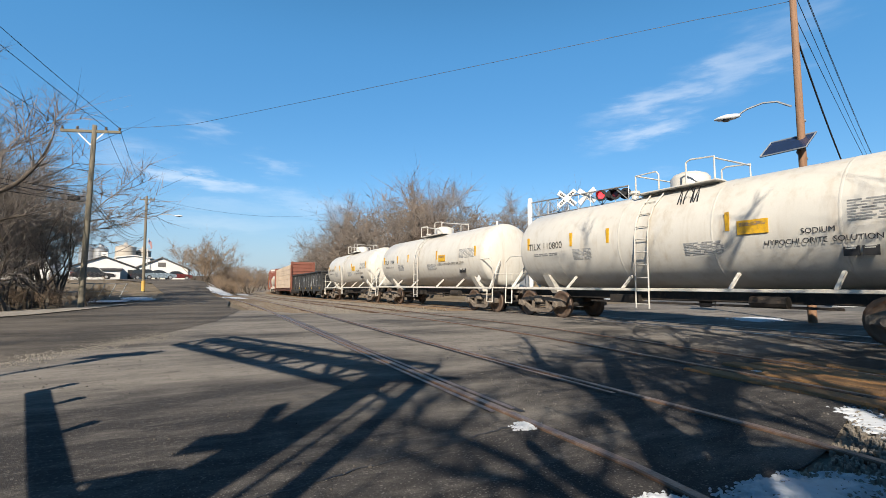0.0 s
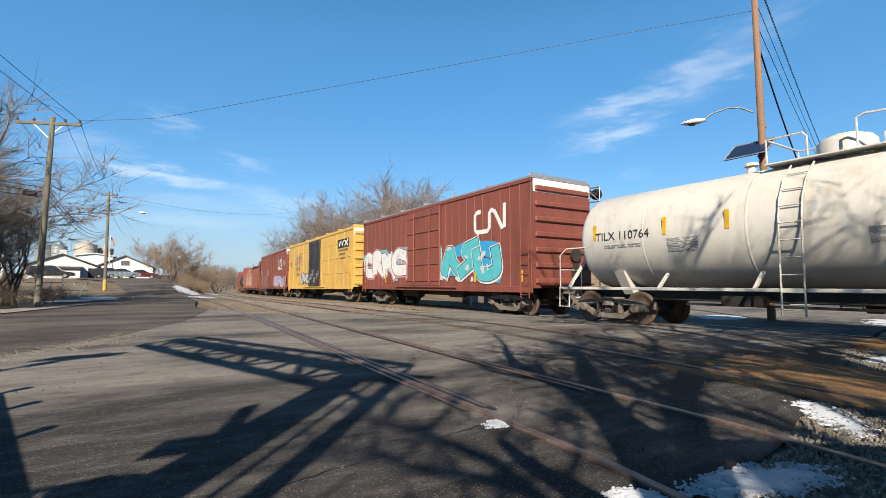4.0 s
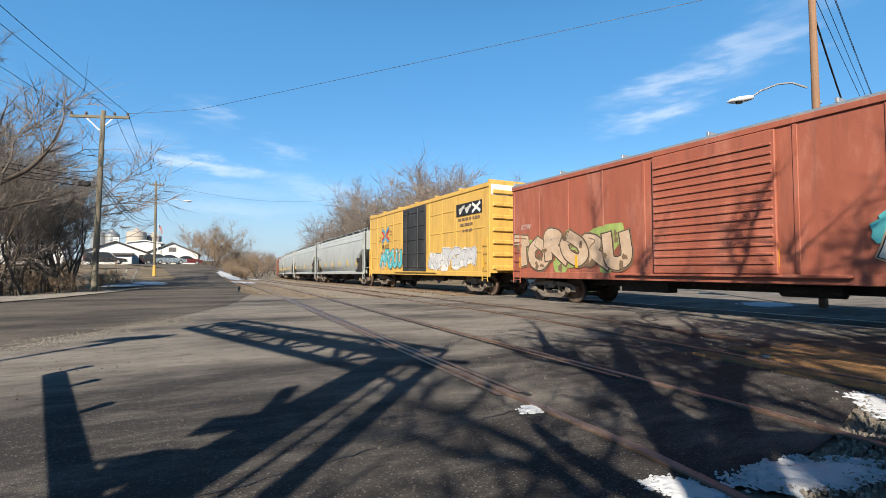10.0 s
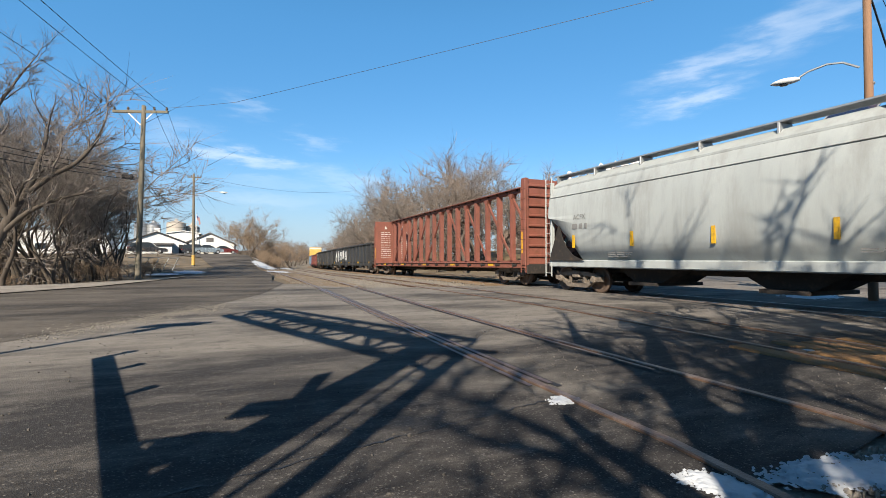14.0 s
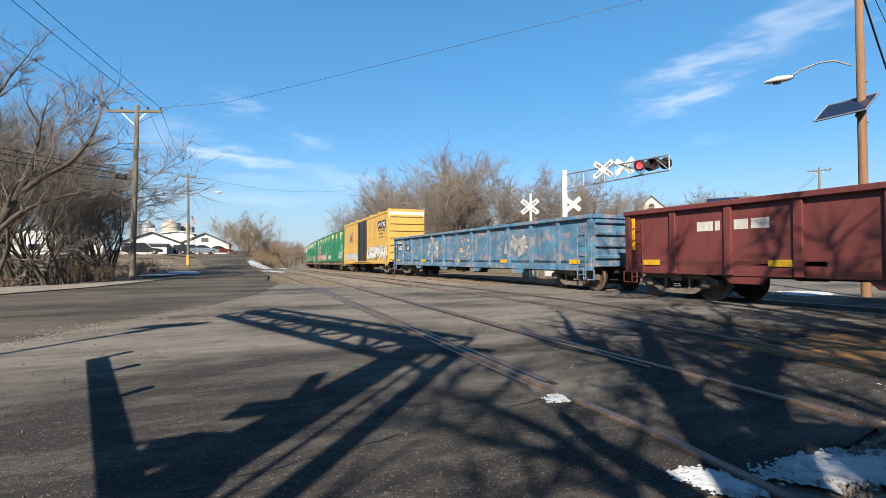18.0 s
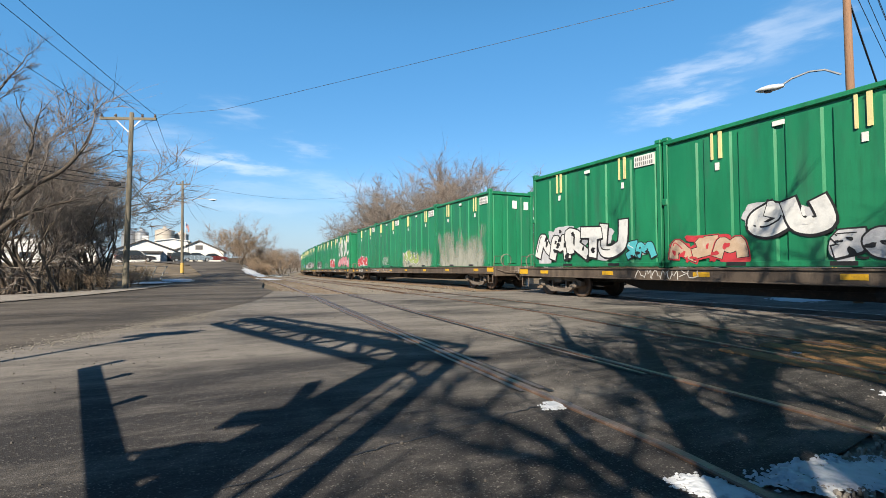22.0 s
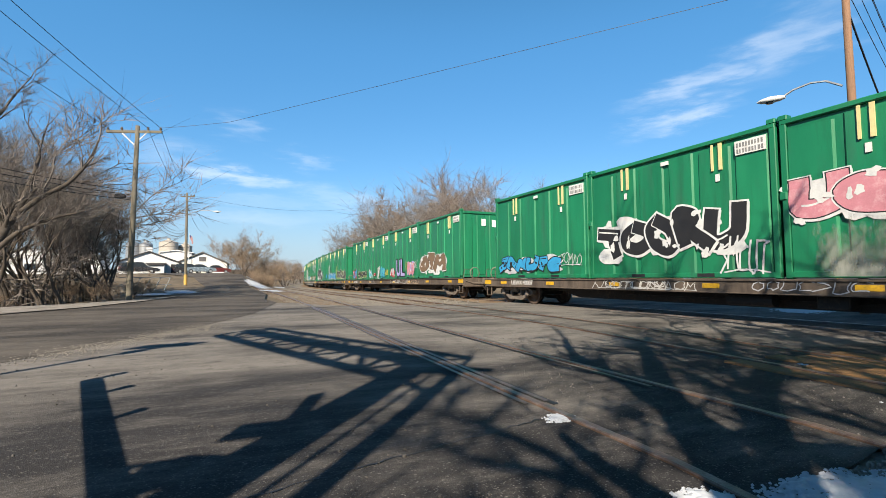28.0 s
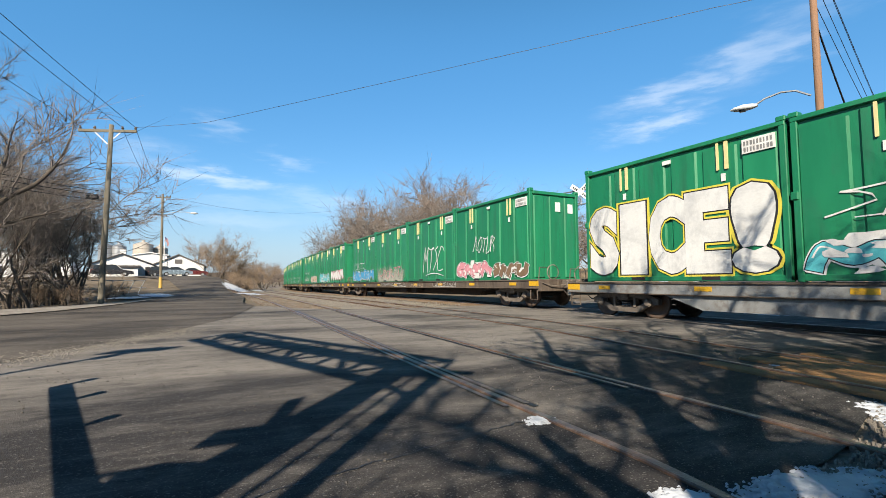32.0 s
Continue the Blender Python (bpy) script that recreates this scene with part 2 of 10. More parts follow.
    l.new(span(big, 0.3, 0.7, 0.78, 0.95), b.inputs["Roughness"])
    b1, b2 = n.new("ShaderNodeBump"), n.new("ShaderNodeBump")
    b1.inputs["Strength"].default_value, b1.inputs["Distance"].default_value = 0.5, 0.006
    b2.inputs["Strength"].default_value, b2.inputs["Distance"].default_value = 0.35, 0.03
    l.new(vor.outputs["Distance"], b1.inputs["Height"])
    l.new(wear, b2.inputs["Height"])
    l.new(b1.outputs[0], b2.inputs["Normal"])
    l.new(b2.outputs[0], b.inputs["Normal"])
    return m


def dust_mat(name, color):
    """Pale dust on paint, thickest low down, thinning out upwards and to the sides."""
    m = bpy.data.materials.new(name)
    m.use_nodes = True
    n, l = m.node_tree.nodes, m.node_tree.links
    b, out = n["Principled BSDF"], n["Material Output"]
    b.inputs["Base Color"].default_value, b.inputs["Roughness"].default_value = (*color, 1), 0.9
    tc, xyz = n.new("ShaderNodeTexCoord"), n.new("ShaderNodeSeparateXYZ")
    l.new(tc.outputs["Generated"], xyz.inputs[0])
    noi, mp = n.new("ShaderNodeTexNoise"), n.new("ShaderNodeMapping")
    mp.inputs["Scale"].default_value = (1.0, 1.0, 0.35)
    noi.inputs["Scale"].default_value, noi.inputs["Detail"].default_value, noi.inputs["Roughness"].default_value = 2.6, 9, 0.7
    l.new(tc.outputs["Object"], mp.inputs[0])
    l.new(mp.outputs[0], noi.inputs[0])

    def op(kind, a, c):
        q = n.new("ShaderNodeMath")
        q.operation = kind
        for k, v in enumerate((a, c)):
            if isinstance(v, float):
                q.inputs[k].default_value = v
            else:
                l.new(v, q.inputs[k])
        return q.outputs[0]

    side = op("MULTIPLY", op("MINIMUM", xyz.outputs[0], op("SUBTRACT", 1.0, xyz.outputs[0])), 6.0)
    fall = op("MINIMUM", op("SUBTRACT", 1.0, xyz.outputs[2]), side)
    cover = op("ADD", op("MULTIPLY", fall, 1.1), op("MULTIPLY", op("SUBTRACT", noi.outputs[0], 0.62), 2.2))
    lim = n.new("ShaderNodeClamp")
    lim.inputs["Max"].default_value = 0.8
    l.new(cover, lim.inputs["Value"])
    mix, clear = n.new("ShaderNodeMixShader"), n.new("ShaderNodeBsdfTransparent")
    l.new(lim.outputs[0], mix.inputs[0])
    l.new(clear.outputs[0], mix.inputs[1])
    l.new(b.outputs[0], mix.inputs[2])
    l.new(mix.outputs[0], out.inputs["Surface"])
    return m


RUST = (0.16, 0.07, 0.035)
M = {
    "white_tank": mat("white_tank_paint", (0.64, 0.62, 0.575), 0.38, vary=0.10, scale=0.7, second=(0.50, 0.44, 0.36), amount=0.30, bump=0.03, stretch=(1, 1, 0.5), streak=(0.40, 0.31, 0.22), run=0.45),
    "black_tank": mat("black_tank_paint", (0.030, 0.031, 0.030), 0.42, vary=0.35, scale=0.8, second=(0.085, 0.085, 0.08), amount=0.4, bump=0.04, stretch=(1, 1, 0.4), streak=(0.10, 0.095, 0.09), run=0.5),
    "black": mat("black_car_paint", (0.028, 0.029, 0.031), 0.55, vary=0.3, scale=1.2, second=(0.075, 0.075, 0.078), amount=0.35, bump=0.06, stretch=(1, 1, 0.35), streak=(0.11, 0.105, 0.10), run=0.5),
    "cn_red": mat("oxide_red_paint", (0.235, 0.068, 0.048), 0.6, vary=0.18, scale=0.8, second=(0.16, 0.055, 0.04), amount=0.45, bump=0.05, stretch=(1, 1, 0.3), streak=(0.10, 0.045, 0.035), run=0.55),
    "red_box": mat("faded_red_paint", (0.36, 0.105, 0.065), 0.65, vary=0.2, scale=0.9, second=(0.44, 0.17, 0.12), amount=0.45, bump=0.06, stretch=(1, 1, 0.3), streak=(0.17, 0.07, 0.05), run=0.6),
    "maroon": mat("dark_maroon_paint", (0.16, 0.040, 0.038), 0.55, vary=0.2, scale=0.9, second=(0.10, 0.03, 0.028), amount=0.4, bump=0.05, stretch=(1, 1, 0.3), streak=(0.07, 0.025, 0.022), run=0.5),
    "beam_brown": mat("brown_beam_paint", (0.245, 0.085, 0.060), 0.6, vary=0.2, scale=1.4, second=(0.17, 0.065, 0.04), amount=0.45, bump=0.08, streak=(0.12, 0.055, 0.04), run=0.6),
    "beam_red": mat("pinkish_red_beam_paint", (0.37, 0.105, 0.10), 0.6, vary=0.18, scale=1.4, second=(0.27, 0.085, 0.06), amount=0.45, bump=0.08, streak=(0.26, 0.09, 0.07), run=0.6),
    "chord_black": mat("weathered_black_chord", (0.05, 0.055, 0.055), 0.6, vary=0.3, scale=2, second=(0.13, 0.14, 0.14), amount=0.4),
    "ttx": mat("yellow_car_paint", (0.66, 0.41, 0.10), 0.55, vary=0.10, scale=0.8, second=(0.50, 0.30, 0.09), amount=0.35, bump=0.05, stretch=(1, 1, 0.3), streak=(0.27, 0.16, 0.06), run=0.6),
    "grey_hop": mat("light_grey_hopper_paint", (0.42, 0.455, 0.46), 0.5, vary=0.12, scale=0.6, second=(0.33, 0.345, 0.34), amount=0.42, bump=0.03, stretch=(1, 1, 0.3), streak=(0.28, 0.285, 0.275), run=0.55),
    "blue": mat("faded_blue_paint", (0.085, 0.215, 0.35), 0.65, vary=0.45, scale=1.3, second=(0.40, 0.29, 0.26), amount=0.47, bump=0.1, stretch=(0.9, 1, 1.2), streak=(0.05, 0.075, 0.11), run=0.75),
    "green": mat("green_container_paint", (0.008, 0.205, 0.092), 0.42, vary=0.30, scale=0.9, second=(0.03, 0.165, 0.092), amount=0.42, bump=0.05, stretch=(1, 1, 0.22), rand=0.10, streak=(0.012, 0.095, 0.045), run=0.6),
    "grime": dust_mat("pale_road_dust", (0.30, 0.31, 0.27)),
    "deck": mat("flat_car_steel", (0.115, 0.088, 0.068), 0.75, vary=0.45, scale=1.8, second=(0.055, 0.040, 0.032), amount=0.5, bump=0.12, stretch=(1, 1, 0.5), streak=(0.24, 0.19, 0.14), run=0.5),
    "truck": mat("cast_steel_dusty_brown", (0.17, 0.14, 0.115), 0.75, vary=0.4, scale=5, second=(0.30, 0.25, 0.20), amount=0.45, bump=0.2),
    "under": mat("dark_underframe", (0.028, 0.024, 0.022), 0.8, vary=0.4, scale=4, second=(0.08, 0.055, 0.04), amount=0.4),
    "wheel": mat("rolled_wheel_steel", (0.16, 0.115, 0.09), 0.6, metal=0.4, vary=0.3, scale=6, second=RUST, amount=0.4),
    "tread": mat("polished_steel", (0.42, 0.41, 0.40), 0.3, metal=1.0, vary=0.15, scale=6),
    "yellow": mat("yellow_reflective_sheet", (0.70, 0.40, 0.02), 0.5, vary=0.2, scale=6, second=(0.36, 0.22, 0.05), amount=0.45),
    "paleyellow": mat("pale_yellow_stripe", (0.72, 0.64, 0.32), 0.55, vary=0.12, scale=6),
    "white": mat("white_paint", (0.76, 0.76, 0.74), 0.5, vary=0.12, scale=3, second=(0.5, 0.48, 0.44), amount=0.3),
    "flat_grey": mat("weathered_grey_paint", (0.27, 0.28, 0.28), 0.6, vary=0.25, scale=2, second=(0.16, 0.14, 0.12), amount=0.5),
    "white_worn": mat("worn_white_paint", (0.62, 0.61, 0.58), 0.6, vary=0.25, scale=4, second=(0.3, 0.28, 0.25), amount=0.4),
    "inkblack": mat("black_lettering", (0.02, 0.02, 0.022), 0.6, vary=0.2),
    "greyink": mat("grey_stencil", (0.22, 0.22, 0.22), 0.6, vary=0.2),
    "lumber": mat("lumber_wrap", (0.70, 0.56, 0.43), 0.6, vary=0.22, scale=1.6, second=(0.46, 0.35, 0.26), amount=0.5, bump=0.25, fine=14, rand=0.10),
    "strap": mat("brown_strap", (0.30, 0.22, 0.16), 0.6),
    "g_faded": mat("faded_grey_spray", (0.36, 0.365, 0.365), 0.65, vary=0.3, scale=3, second=(0.14, 0.14, 0.145), amount=0.5),
    "g_white": mat("spray_white", (0.72, 0.73, 0.72), 0.6, vary=0.1, scale=2, second=(0.5, 0.51, 0.52), amount=0.45),
    "g_silver": mat("spray_silver", (0.52, 0.53, 0.56), 0.45, vary=0.18, scale=2.5, second=(0.72, 0.72, 0.74), amount=0.4),
    "g_black": mat("spray_black", (0.018, 0.018, 0.02), 0.6, vary=0.2),
    "g_pink": mat("spray_pink", (0.62, 0.25, 0.30), 0.6, vary=0.15, second=(0.72, 0.42, 0.45), amount=0.4),
    "g_red": mat("spray_red", (0.55, 0.045, 0.06), 0.6, vary=0.15, second=(0.66, 0.13, 0.14), amount=0.3),
    "g_blue": mat("spray_blue", (0.03, 0.33, 0.62), 0.55, vary=0.15, second=(0.05, 0.22, 0.5), amount=0.3),
    "g_cyan": mat("spray_turquoise", (0.08, 0.46, 0.52), 0.55, vary=0.15, second=(0.15, 0.55, 0.6), amount=0.3),
    "g_purple": mat("spray_lilac", (0.38, 0.33, 0.62), 0.55, vary=0.18, second=(0.55, 0.5, 0.72), amount=0.35),
    "g_yellow": mat("spray_yellow", (0.70, 0.60, 0.08), 0.55, vary=0.15),
    "g_lime": mat("spray_olive_green", (0.30, 0.40, 0.12), 0.6, vary=0.2, second=(0.45, 0.52, 0.2), amount=0.35),
    "g_tan": mat("spray_tan", (0.55, 0.40, 0.28), 0.6, vary=0.2, second=(0.62, 0.5, 0.4), amount=0.4),
    "g_brown": mat("spray_brown", (0.20, 0.13, 0.08), 0.6, vary=0.2),
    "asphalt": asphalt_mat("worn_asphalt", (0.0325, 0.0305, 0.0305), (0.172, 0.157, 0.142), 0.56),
    "road_far": mat("street_asphalt", (0.115, 0.113, 0.112), 0.85, vary=0.2, scale=0.25, second=(0.17, 0.165, 0.16), amount=0.4, bump=0.3, fine=30, spec=0.3),
    "street_dark": asphalt_mat("dark_street_asphalt", (0.036, 0.032, 0.029), (0.105, 0.092, 0.080), 0.25),
    "gravel_pale": mat("pale_gravel", (0.34, 0.31, 0.275), 0.9, vary=0.4, scale=1.4, second=(0.20, 0.17, 0.14), amount=0.45, bump=0.9, fine=30, spec=0.2),
    "dirt": mat("winter_ground", (0.17, 0.135, 0.095), 0.95, vary=0.35, scale=0.35, second=(0.26, 0.215, 0.16), amount=0.5, bump=0.5, fine=12, spec=0.2),
    "lawn": mat("dormant_lawn", (0.34, 0.255, 0.155), 0.95, vary=0.3, scale=0.5, second=(0.25, 0.175, 0.10), amount=0.45, bump=0.4, fine=25, spec=0.2),
    "gravel": mat("ballast_gravel", (0.30, 0.262, 0.215), 0.9, vary=0.45, scale=1.2, second=(0.20, 0.165, 0.13), amount=0.45, bump=0.9, fine=24, spec=0.25),
    "stone": mat("loose_stone", (0.26, 0.235, 0.205), 0.85, vary=0.3, scale=6, rand=0.35),
    "stone_dark": mat("dark_loose_stone", (0.13, 0.12, 0.11), 0.85, vary=0.3, scale=6, rand=0.35),
    "ballast_brown": mat("rusty_ballast", (0.27, 0.185, 0.115), 0.9, vary=0.45, scale=1.5, second=(0.28, 0.24, 0.2), amount=0.45, bump=0.9, fine=24, spec=0.2),
    "railrust": mat("rusty_rail_head", (0.155, 0.105, 0.083), 0.42, metal=0.25, vary=0.3, scale=5, second=(0.25, 0.205, 0.185), amount=0.45),
    "rail": mat("rusty_rail", (0.145, 0.085, 0.055), 0.7, vary=0.3, scale=5, second=(0.22, 0.17, 0.14), amount=0.4, metal=0.2),
    "railtop": mat("worn_rail_head", (0.36, 0.33, 0.31), 0.38, metal=0.8, vary=0.2, scale=5, second=(0.24, 0.15, 0.10), amount=0.4),
    "timber": mat("crossing_timber", (0.25, 0.135, 0.055), 0.8, vary=0.4, scale=2.2, second=(0.075, 0.055, 0.042), amount=0.45, bump=0.4, stretch=(1, 0.15, 1), rand=0.2),
    "tie": mat("weathered_tie", (0.15, 0.115, 0.085), 0.9, vary=0.3, scale=3, second=(0.24, 0.21, 0.18), amount=0.4, bump=0.4, rand=0.25),
    "snow": mat("old_snow", (0.68, 0.72, 0.78), 0.6, vary=0.10, scale=3, second=(0.55, 0.56, 0.58), amount=0.35, bump=0.6, fine=18),
    "pole": mat("weathered_pole_wood", (0.185, 0.165, 0.125), 0.9, vary=0.25, scale=2.5, second=(0.13, 0.105, 0.08), amount=0.4, bump=0.4, stretch=(4, 4, 0.25)),
    "pole_brown": mat("brown_pole_wood", (0.27, 0.155, 0.095), 0.85, vary=0.25, scale=2.5, second=(0.17, 0.09, 0.05), amount=0.4, bump=0.4, stretch=(4, 4, 0.25)),
    "wire": mat("black_wire", (0.02, 0.022, 0.026), 0.6, bump=0),
    "galv": mat("galvanised_steel", (0.48, 0.49, 0.50), 0.4, metal=0.6, vary=0.12, scale=5),
    "alu": mat("white_painted_aluminium", (0.70, 0.71, 0.71), 0.45, vary=0.1, scale=4),
    "panel": mat("solar_panel_blue", (0.02, 0.035, 0.085), 0.18, vary=0.1, scale=8, spec=0.6),
    "bark": mat("grey_brown_bark", (0.085, 0.068, 0.054), 0.95, vary=0.4, scale=4, second=(0.14, 0.118, 0.10), amount=0.4, bump=0.5, stretch=(1, 1, 0.3)),
    "twig": mat("bare_twigs", (0.235, 0.187, 0.155), 0.95, vary=0.25, scale=2, bump=0, rand=0.15),
    "twig_grey": mat("bare_grey_twigs", (0.215, 0.185, 0.165), 0.95, vary=0.25, scale=2, bump=0, rand=0.15),
    "brush": mat("dry_brush", (0.27, 0.195, 0.135), 0.95, vary=0.3, scale=3, bump=0, rand=0.2),
    "evergreen": mat("dark_evergreen", (0.035, 0.06, 0.025), 0.9, vary=0.35, scale=3, bump=0),
    "siding_white": mat("white_siding", (0.74, 0.74, 0.73), 0.6, vary=0.06, scale=0.8, bump=0.05),
    "siding_cream": mat("cream_siding", (0.70, 0.67, 0.60), 0.6, vary=0.06, scale=0.8, bump=0.05),
    "siding_blue": mat("slate_blue_siding", (0.13, 0.16, 0.20), 0.6, vary=0.08, scale=0.8, bump=0.05),
    "siding_brown": mat("brown_siding", (0.30, 0.22, 0.18), 0.65, vary=0.08, scale=0.8, bump=0.05),
    "roof_grey": mat("grey_shingles", (0.13, 0.125, 0.125), 0.85, vary=0.2, scale=2, bump=0.3),
    "roof_dark": mat("dark_shingles", (0.06, 0.055, 0.055), 0.85, vary=0.2, scale=2, bump=0.3),
    "roof_brown": mat("brown_shingles", (0.16, 0.12, 0.10), 0.85, vary=0.2, scale=2, bump=0.3),
    "window": mat("dark_window_glass", (0.03, 0.038, 0.048), 0.08, vary=0.1, bump=0, spec=0.6),
    "concrete": mat("pale_concrete", (0.42, 0.41, 0.39), 0.85, vary=0.15, scale=1.5, second=(0.3, 0.29, 0.27), amount=0.35, bump=0.2),
    "tanksteel": mat("silo_steel", (0.50, 0.45, 0.39), 0.5, vary=0.12, scale=0.8, second=(0.33, 0.28, 0.24), amount=0.35),
    "car_silver": mat("silver_blue_car_paint", (0.34, 0.42, 0.48), 0.25, metal=0.5, vary=0.04, bump=0, coat=0.6),
    "car_dark": mat("dark_car_paint", (0.035, 0.035, 0.04), 0.25, vary=0.05, bump=0, coat=0.6),
    "car_white": mat("white_car_paint", (0.70, 0.71, 0.72), 0.3, vary=0.04, bump=0, coat=0.6),
    "car_red": mat("dark_red_car_paint", (0.12, 0.02, 0.02), 0.3, vary=0.05, bump=0, coat=0.6),
    "rubber": mat("black_rubber", (0.02, 0.02, 0.02), 0.8, vary=0.2),
    "flag": mat("flag_cloth", (0.42, 0.24, 0.24), 0.8, vary=0.1),
    "flagblue": mat("flag_canton_cloth", (0.05, 0.07, 0.2), 0.8, vary=0.1),
    "barn": mat("dark_red_wall", (0.10, 0.035, 0.03), 0.7, vary=0.15, scale=1),
    "lens_on": glow("lit_red_lens", (1.0, 0.03, 0.04), 2.5),
    "lens_off": mat("unlit_red_lens", (0.10, 0.008, 0.010), 0.2, vary=0.1, bump=0),
    "redsign": mat("red_enamel", (0.5, 0.03, 0.03), 0.4, vary=0.1),
    "greensign": mat("green_sign", (0.02, 0.20, 0.12), 0.4, vary=0.1),
    "ridge": mat("far_woods", (0.16, 0.125, 0.10), 0.95, vary=0.3, scale=0.15, second=(0.10, 0.085, 0.07), amount=0.5, bump=0.5, fine=2),
}


# ---- mesh building ----
class Geo:
    """Vertices and faces of one mesh."""

    def __init__(self):
        self.v, self.f = [], []

    def add(self, verts, faces):
        o = len(self.v)
        self.v += [tuple(p) for p in verts]
        self.f += [tuple(i + o for i in q) for q in faces]
        return self

    def box(self, x0, x1, y0, y1, z0, z1):
        return self.add([(x0, y0, z0), (x1, y0, z0), (x1, y1, z0), (x0, y1, z0), (x0, y0, z1), (x1, y0, z1), (x1, y1, z1), (x0, y1, z1)],
                        [(3, 2, 1, 0), (4, 5, 6, 7), (0, 1, 5, 4), (1, 2, 6, 5), (2, 3, 7, 6), (3, 0, 4, 7)])

    def cbox(self, x0, x1, y0, y1, z0, z1, b=0.02):
        """A box with chamfered edges."""
        b = min(b, (x1 - x0) * 0.45, (y1 - y0) * 0.45, (z1 - z0) * 0.45)
        c = []
        for X, sx in ((x0, 1), (x1, -1)):
            for Y, sy in ((y0, 1), (y1, -1)):
                for Z, sz in ((z0, 1), (z1, -1)):
                    c += [(X, Y + sy * b, Z + sz * b), (X + sx * b, Y, Z + sz * b), (X + sx * b, Y + sy * b, Z)]
        k = lambda i, j, m, a: ((i * 2 + j) * 2 + m) * 3 + a
        f = [(k(0, 0, 0, 0), k(0, 0, 1, 0), k(0, 1, 1, 0), k(0, 1, 0, 0)), (k(1, 0, 0, 0), k(1, 1, 0, 0), k(1, 1, 1, 0), k(1, 0, 1, 0)),
             (k(0, 0, 0, 1), k(1, 0, 0, 1), k(1, 0, 1, 1), k(0, 0, 1, 1)), (k(0, 1, 0, 1), k(0, 1, 1, 1), k(1, 1, 1, 1), k(1, 1, 0, 1)),
             (k(0, 0, 0, 2), k(0, 1, 0, 2), k(1, 1, 0, 2), k(1, 0, 0, 2)), (k(0, 0, 1, 2), k(1, 0, 1, 2), k(1, 1, 1, 2), k(0, 1, 1, 2))]
        for i in (0, 1):
            for j in (0, 1):
                f.append((k(i, j, 0, 0), k(i, j, 0, 1), k(i, j, 1, 1), k(i, j, 1, 0)))
                f.append((k(i, 0, j, 0), k(i, 0, j, 2), k(i, 1, j, 2), k(i, 1, j, 0)))
                f.append((k(0, i, j, 1), k(0, i, j, 2), k(1, i, j, 2), k(1, i, j, 1)))
        for i in (0, 1):
            for j in (0, 1):
                for m in (0, 1):
                    f.append((k(i, j, m, 0), k(i, j, m, 1), k(i, j, m, 2)))
        return self.add(c, f)

    def cyl(self, p0, p1, r0, r1=None, n=8, cap=True):
        p0, p1 = Vector(p0), Vector(p1)
        r1 = r0 if r1 is None else r1
        d = (p1 - p0).normalized()
        a = d.orthogonal().normalized()
        b = d.cross(a)
        vs = []
        for p, r in ((p0, r0), (p1, r1)):
            for i in range(n):
                t = 2 * math.pi * i / n
                vs.append(p + a * (r * math.cos(t)) + b * (r * math.sin(t)))
        fs = [(i, (i + 1) % n, n + (i + 1) % n, n + i) for i in range(n)]
        if cap:
            fs += [tuple(range(n - 1, -1, -1)), tuple(range(n, 2 * n))]
        return self.add(vs, fs)

    def tube(self, pts, r, n=6):
        pts = [Vector(p) for p in pts]
        o, side = len(self.v), None
        for i, p in enumerate(pts):
            a, b = (p - pts[i - 1]) if i else None, (pts[i + 1] - p) if i + 1 < len(pts) else None
            d = ((a.normalized() if a else Vector()) + (b.normalized() if b else Vector())).normalized()
            side = d.orthogonal().normalized() if side is None else (side - d * side.dot(d)).normalized()
            up = d.cross(side)
            for k in range(n):
                t = 2 * math.pi * k / n
                self.v.append(tuple(p + side * (r * math.cos(t)) + up * (r * math.sin(t))))
        for i in range(len(pts) - 1):
            for k in range(n):
                self.f.append((o + i * n + k, o + i * n + (k + 1) % n, o + (i + 1) * n + (k + 1) % n, o + (i + 1) * n + k))
        self.f += [tuple(o + k for k in reversed(range(n))), tuple(o + (len(pts) - 1) * n + k for k in range(n))]
        return self

    def bar(self, p0, p1, w, h):
        """A rectangular bar from p0 to p1, w wide across the horizontal and h the other way."""
        p0, p1 = Vector(p0), Vector(p1)
        d = (p1 - p0).normalized()
        side = d.cross(Vector((0, 0, 1)))
        side = Vector((1, 0, 0)) if side.length < 1e-4 else side.normalized()
        up = side.cross(d)
        s, u = side * w / 2, up * h / 2
        vs = [p + o for p in (p0, p1) for o in (-s - u, s - u, s + u, -s + u)]
        return self.add(vs, [(0, 1, 5, 4), (1, 2, 6, 5), (2, 3, 7, 6), (3, 0, 4, 7), (3, 2, 1, 0), (4, 5, 6, 7)])

    def prism(self, poly, axis, a0, a1):
        """A polygon of 2D points pushed along one axis from a0 to a1 (x: points are y, z; y: x, z; z: x, y)."""
        n = len(poly)
        mk = {"x": lambda p, a: (a, p[0], p[1]), "y": lambda p, a: (p[0], a, p[1]), "z": lambda p, a: (p[0], p[1], a)}[axis]
        vs = [mk(p, a0) for p in poly] + [mk(p, a1) for p in poly]
        return self.add(vs, [(i, (i + 1) % n, n + (i + 1) % n, n + i) for i in range(n)] + [tuple(range(n - 1, -1, -1)), tuple(range(n, 2 * n))])

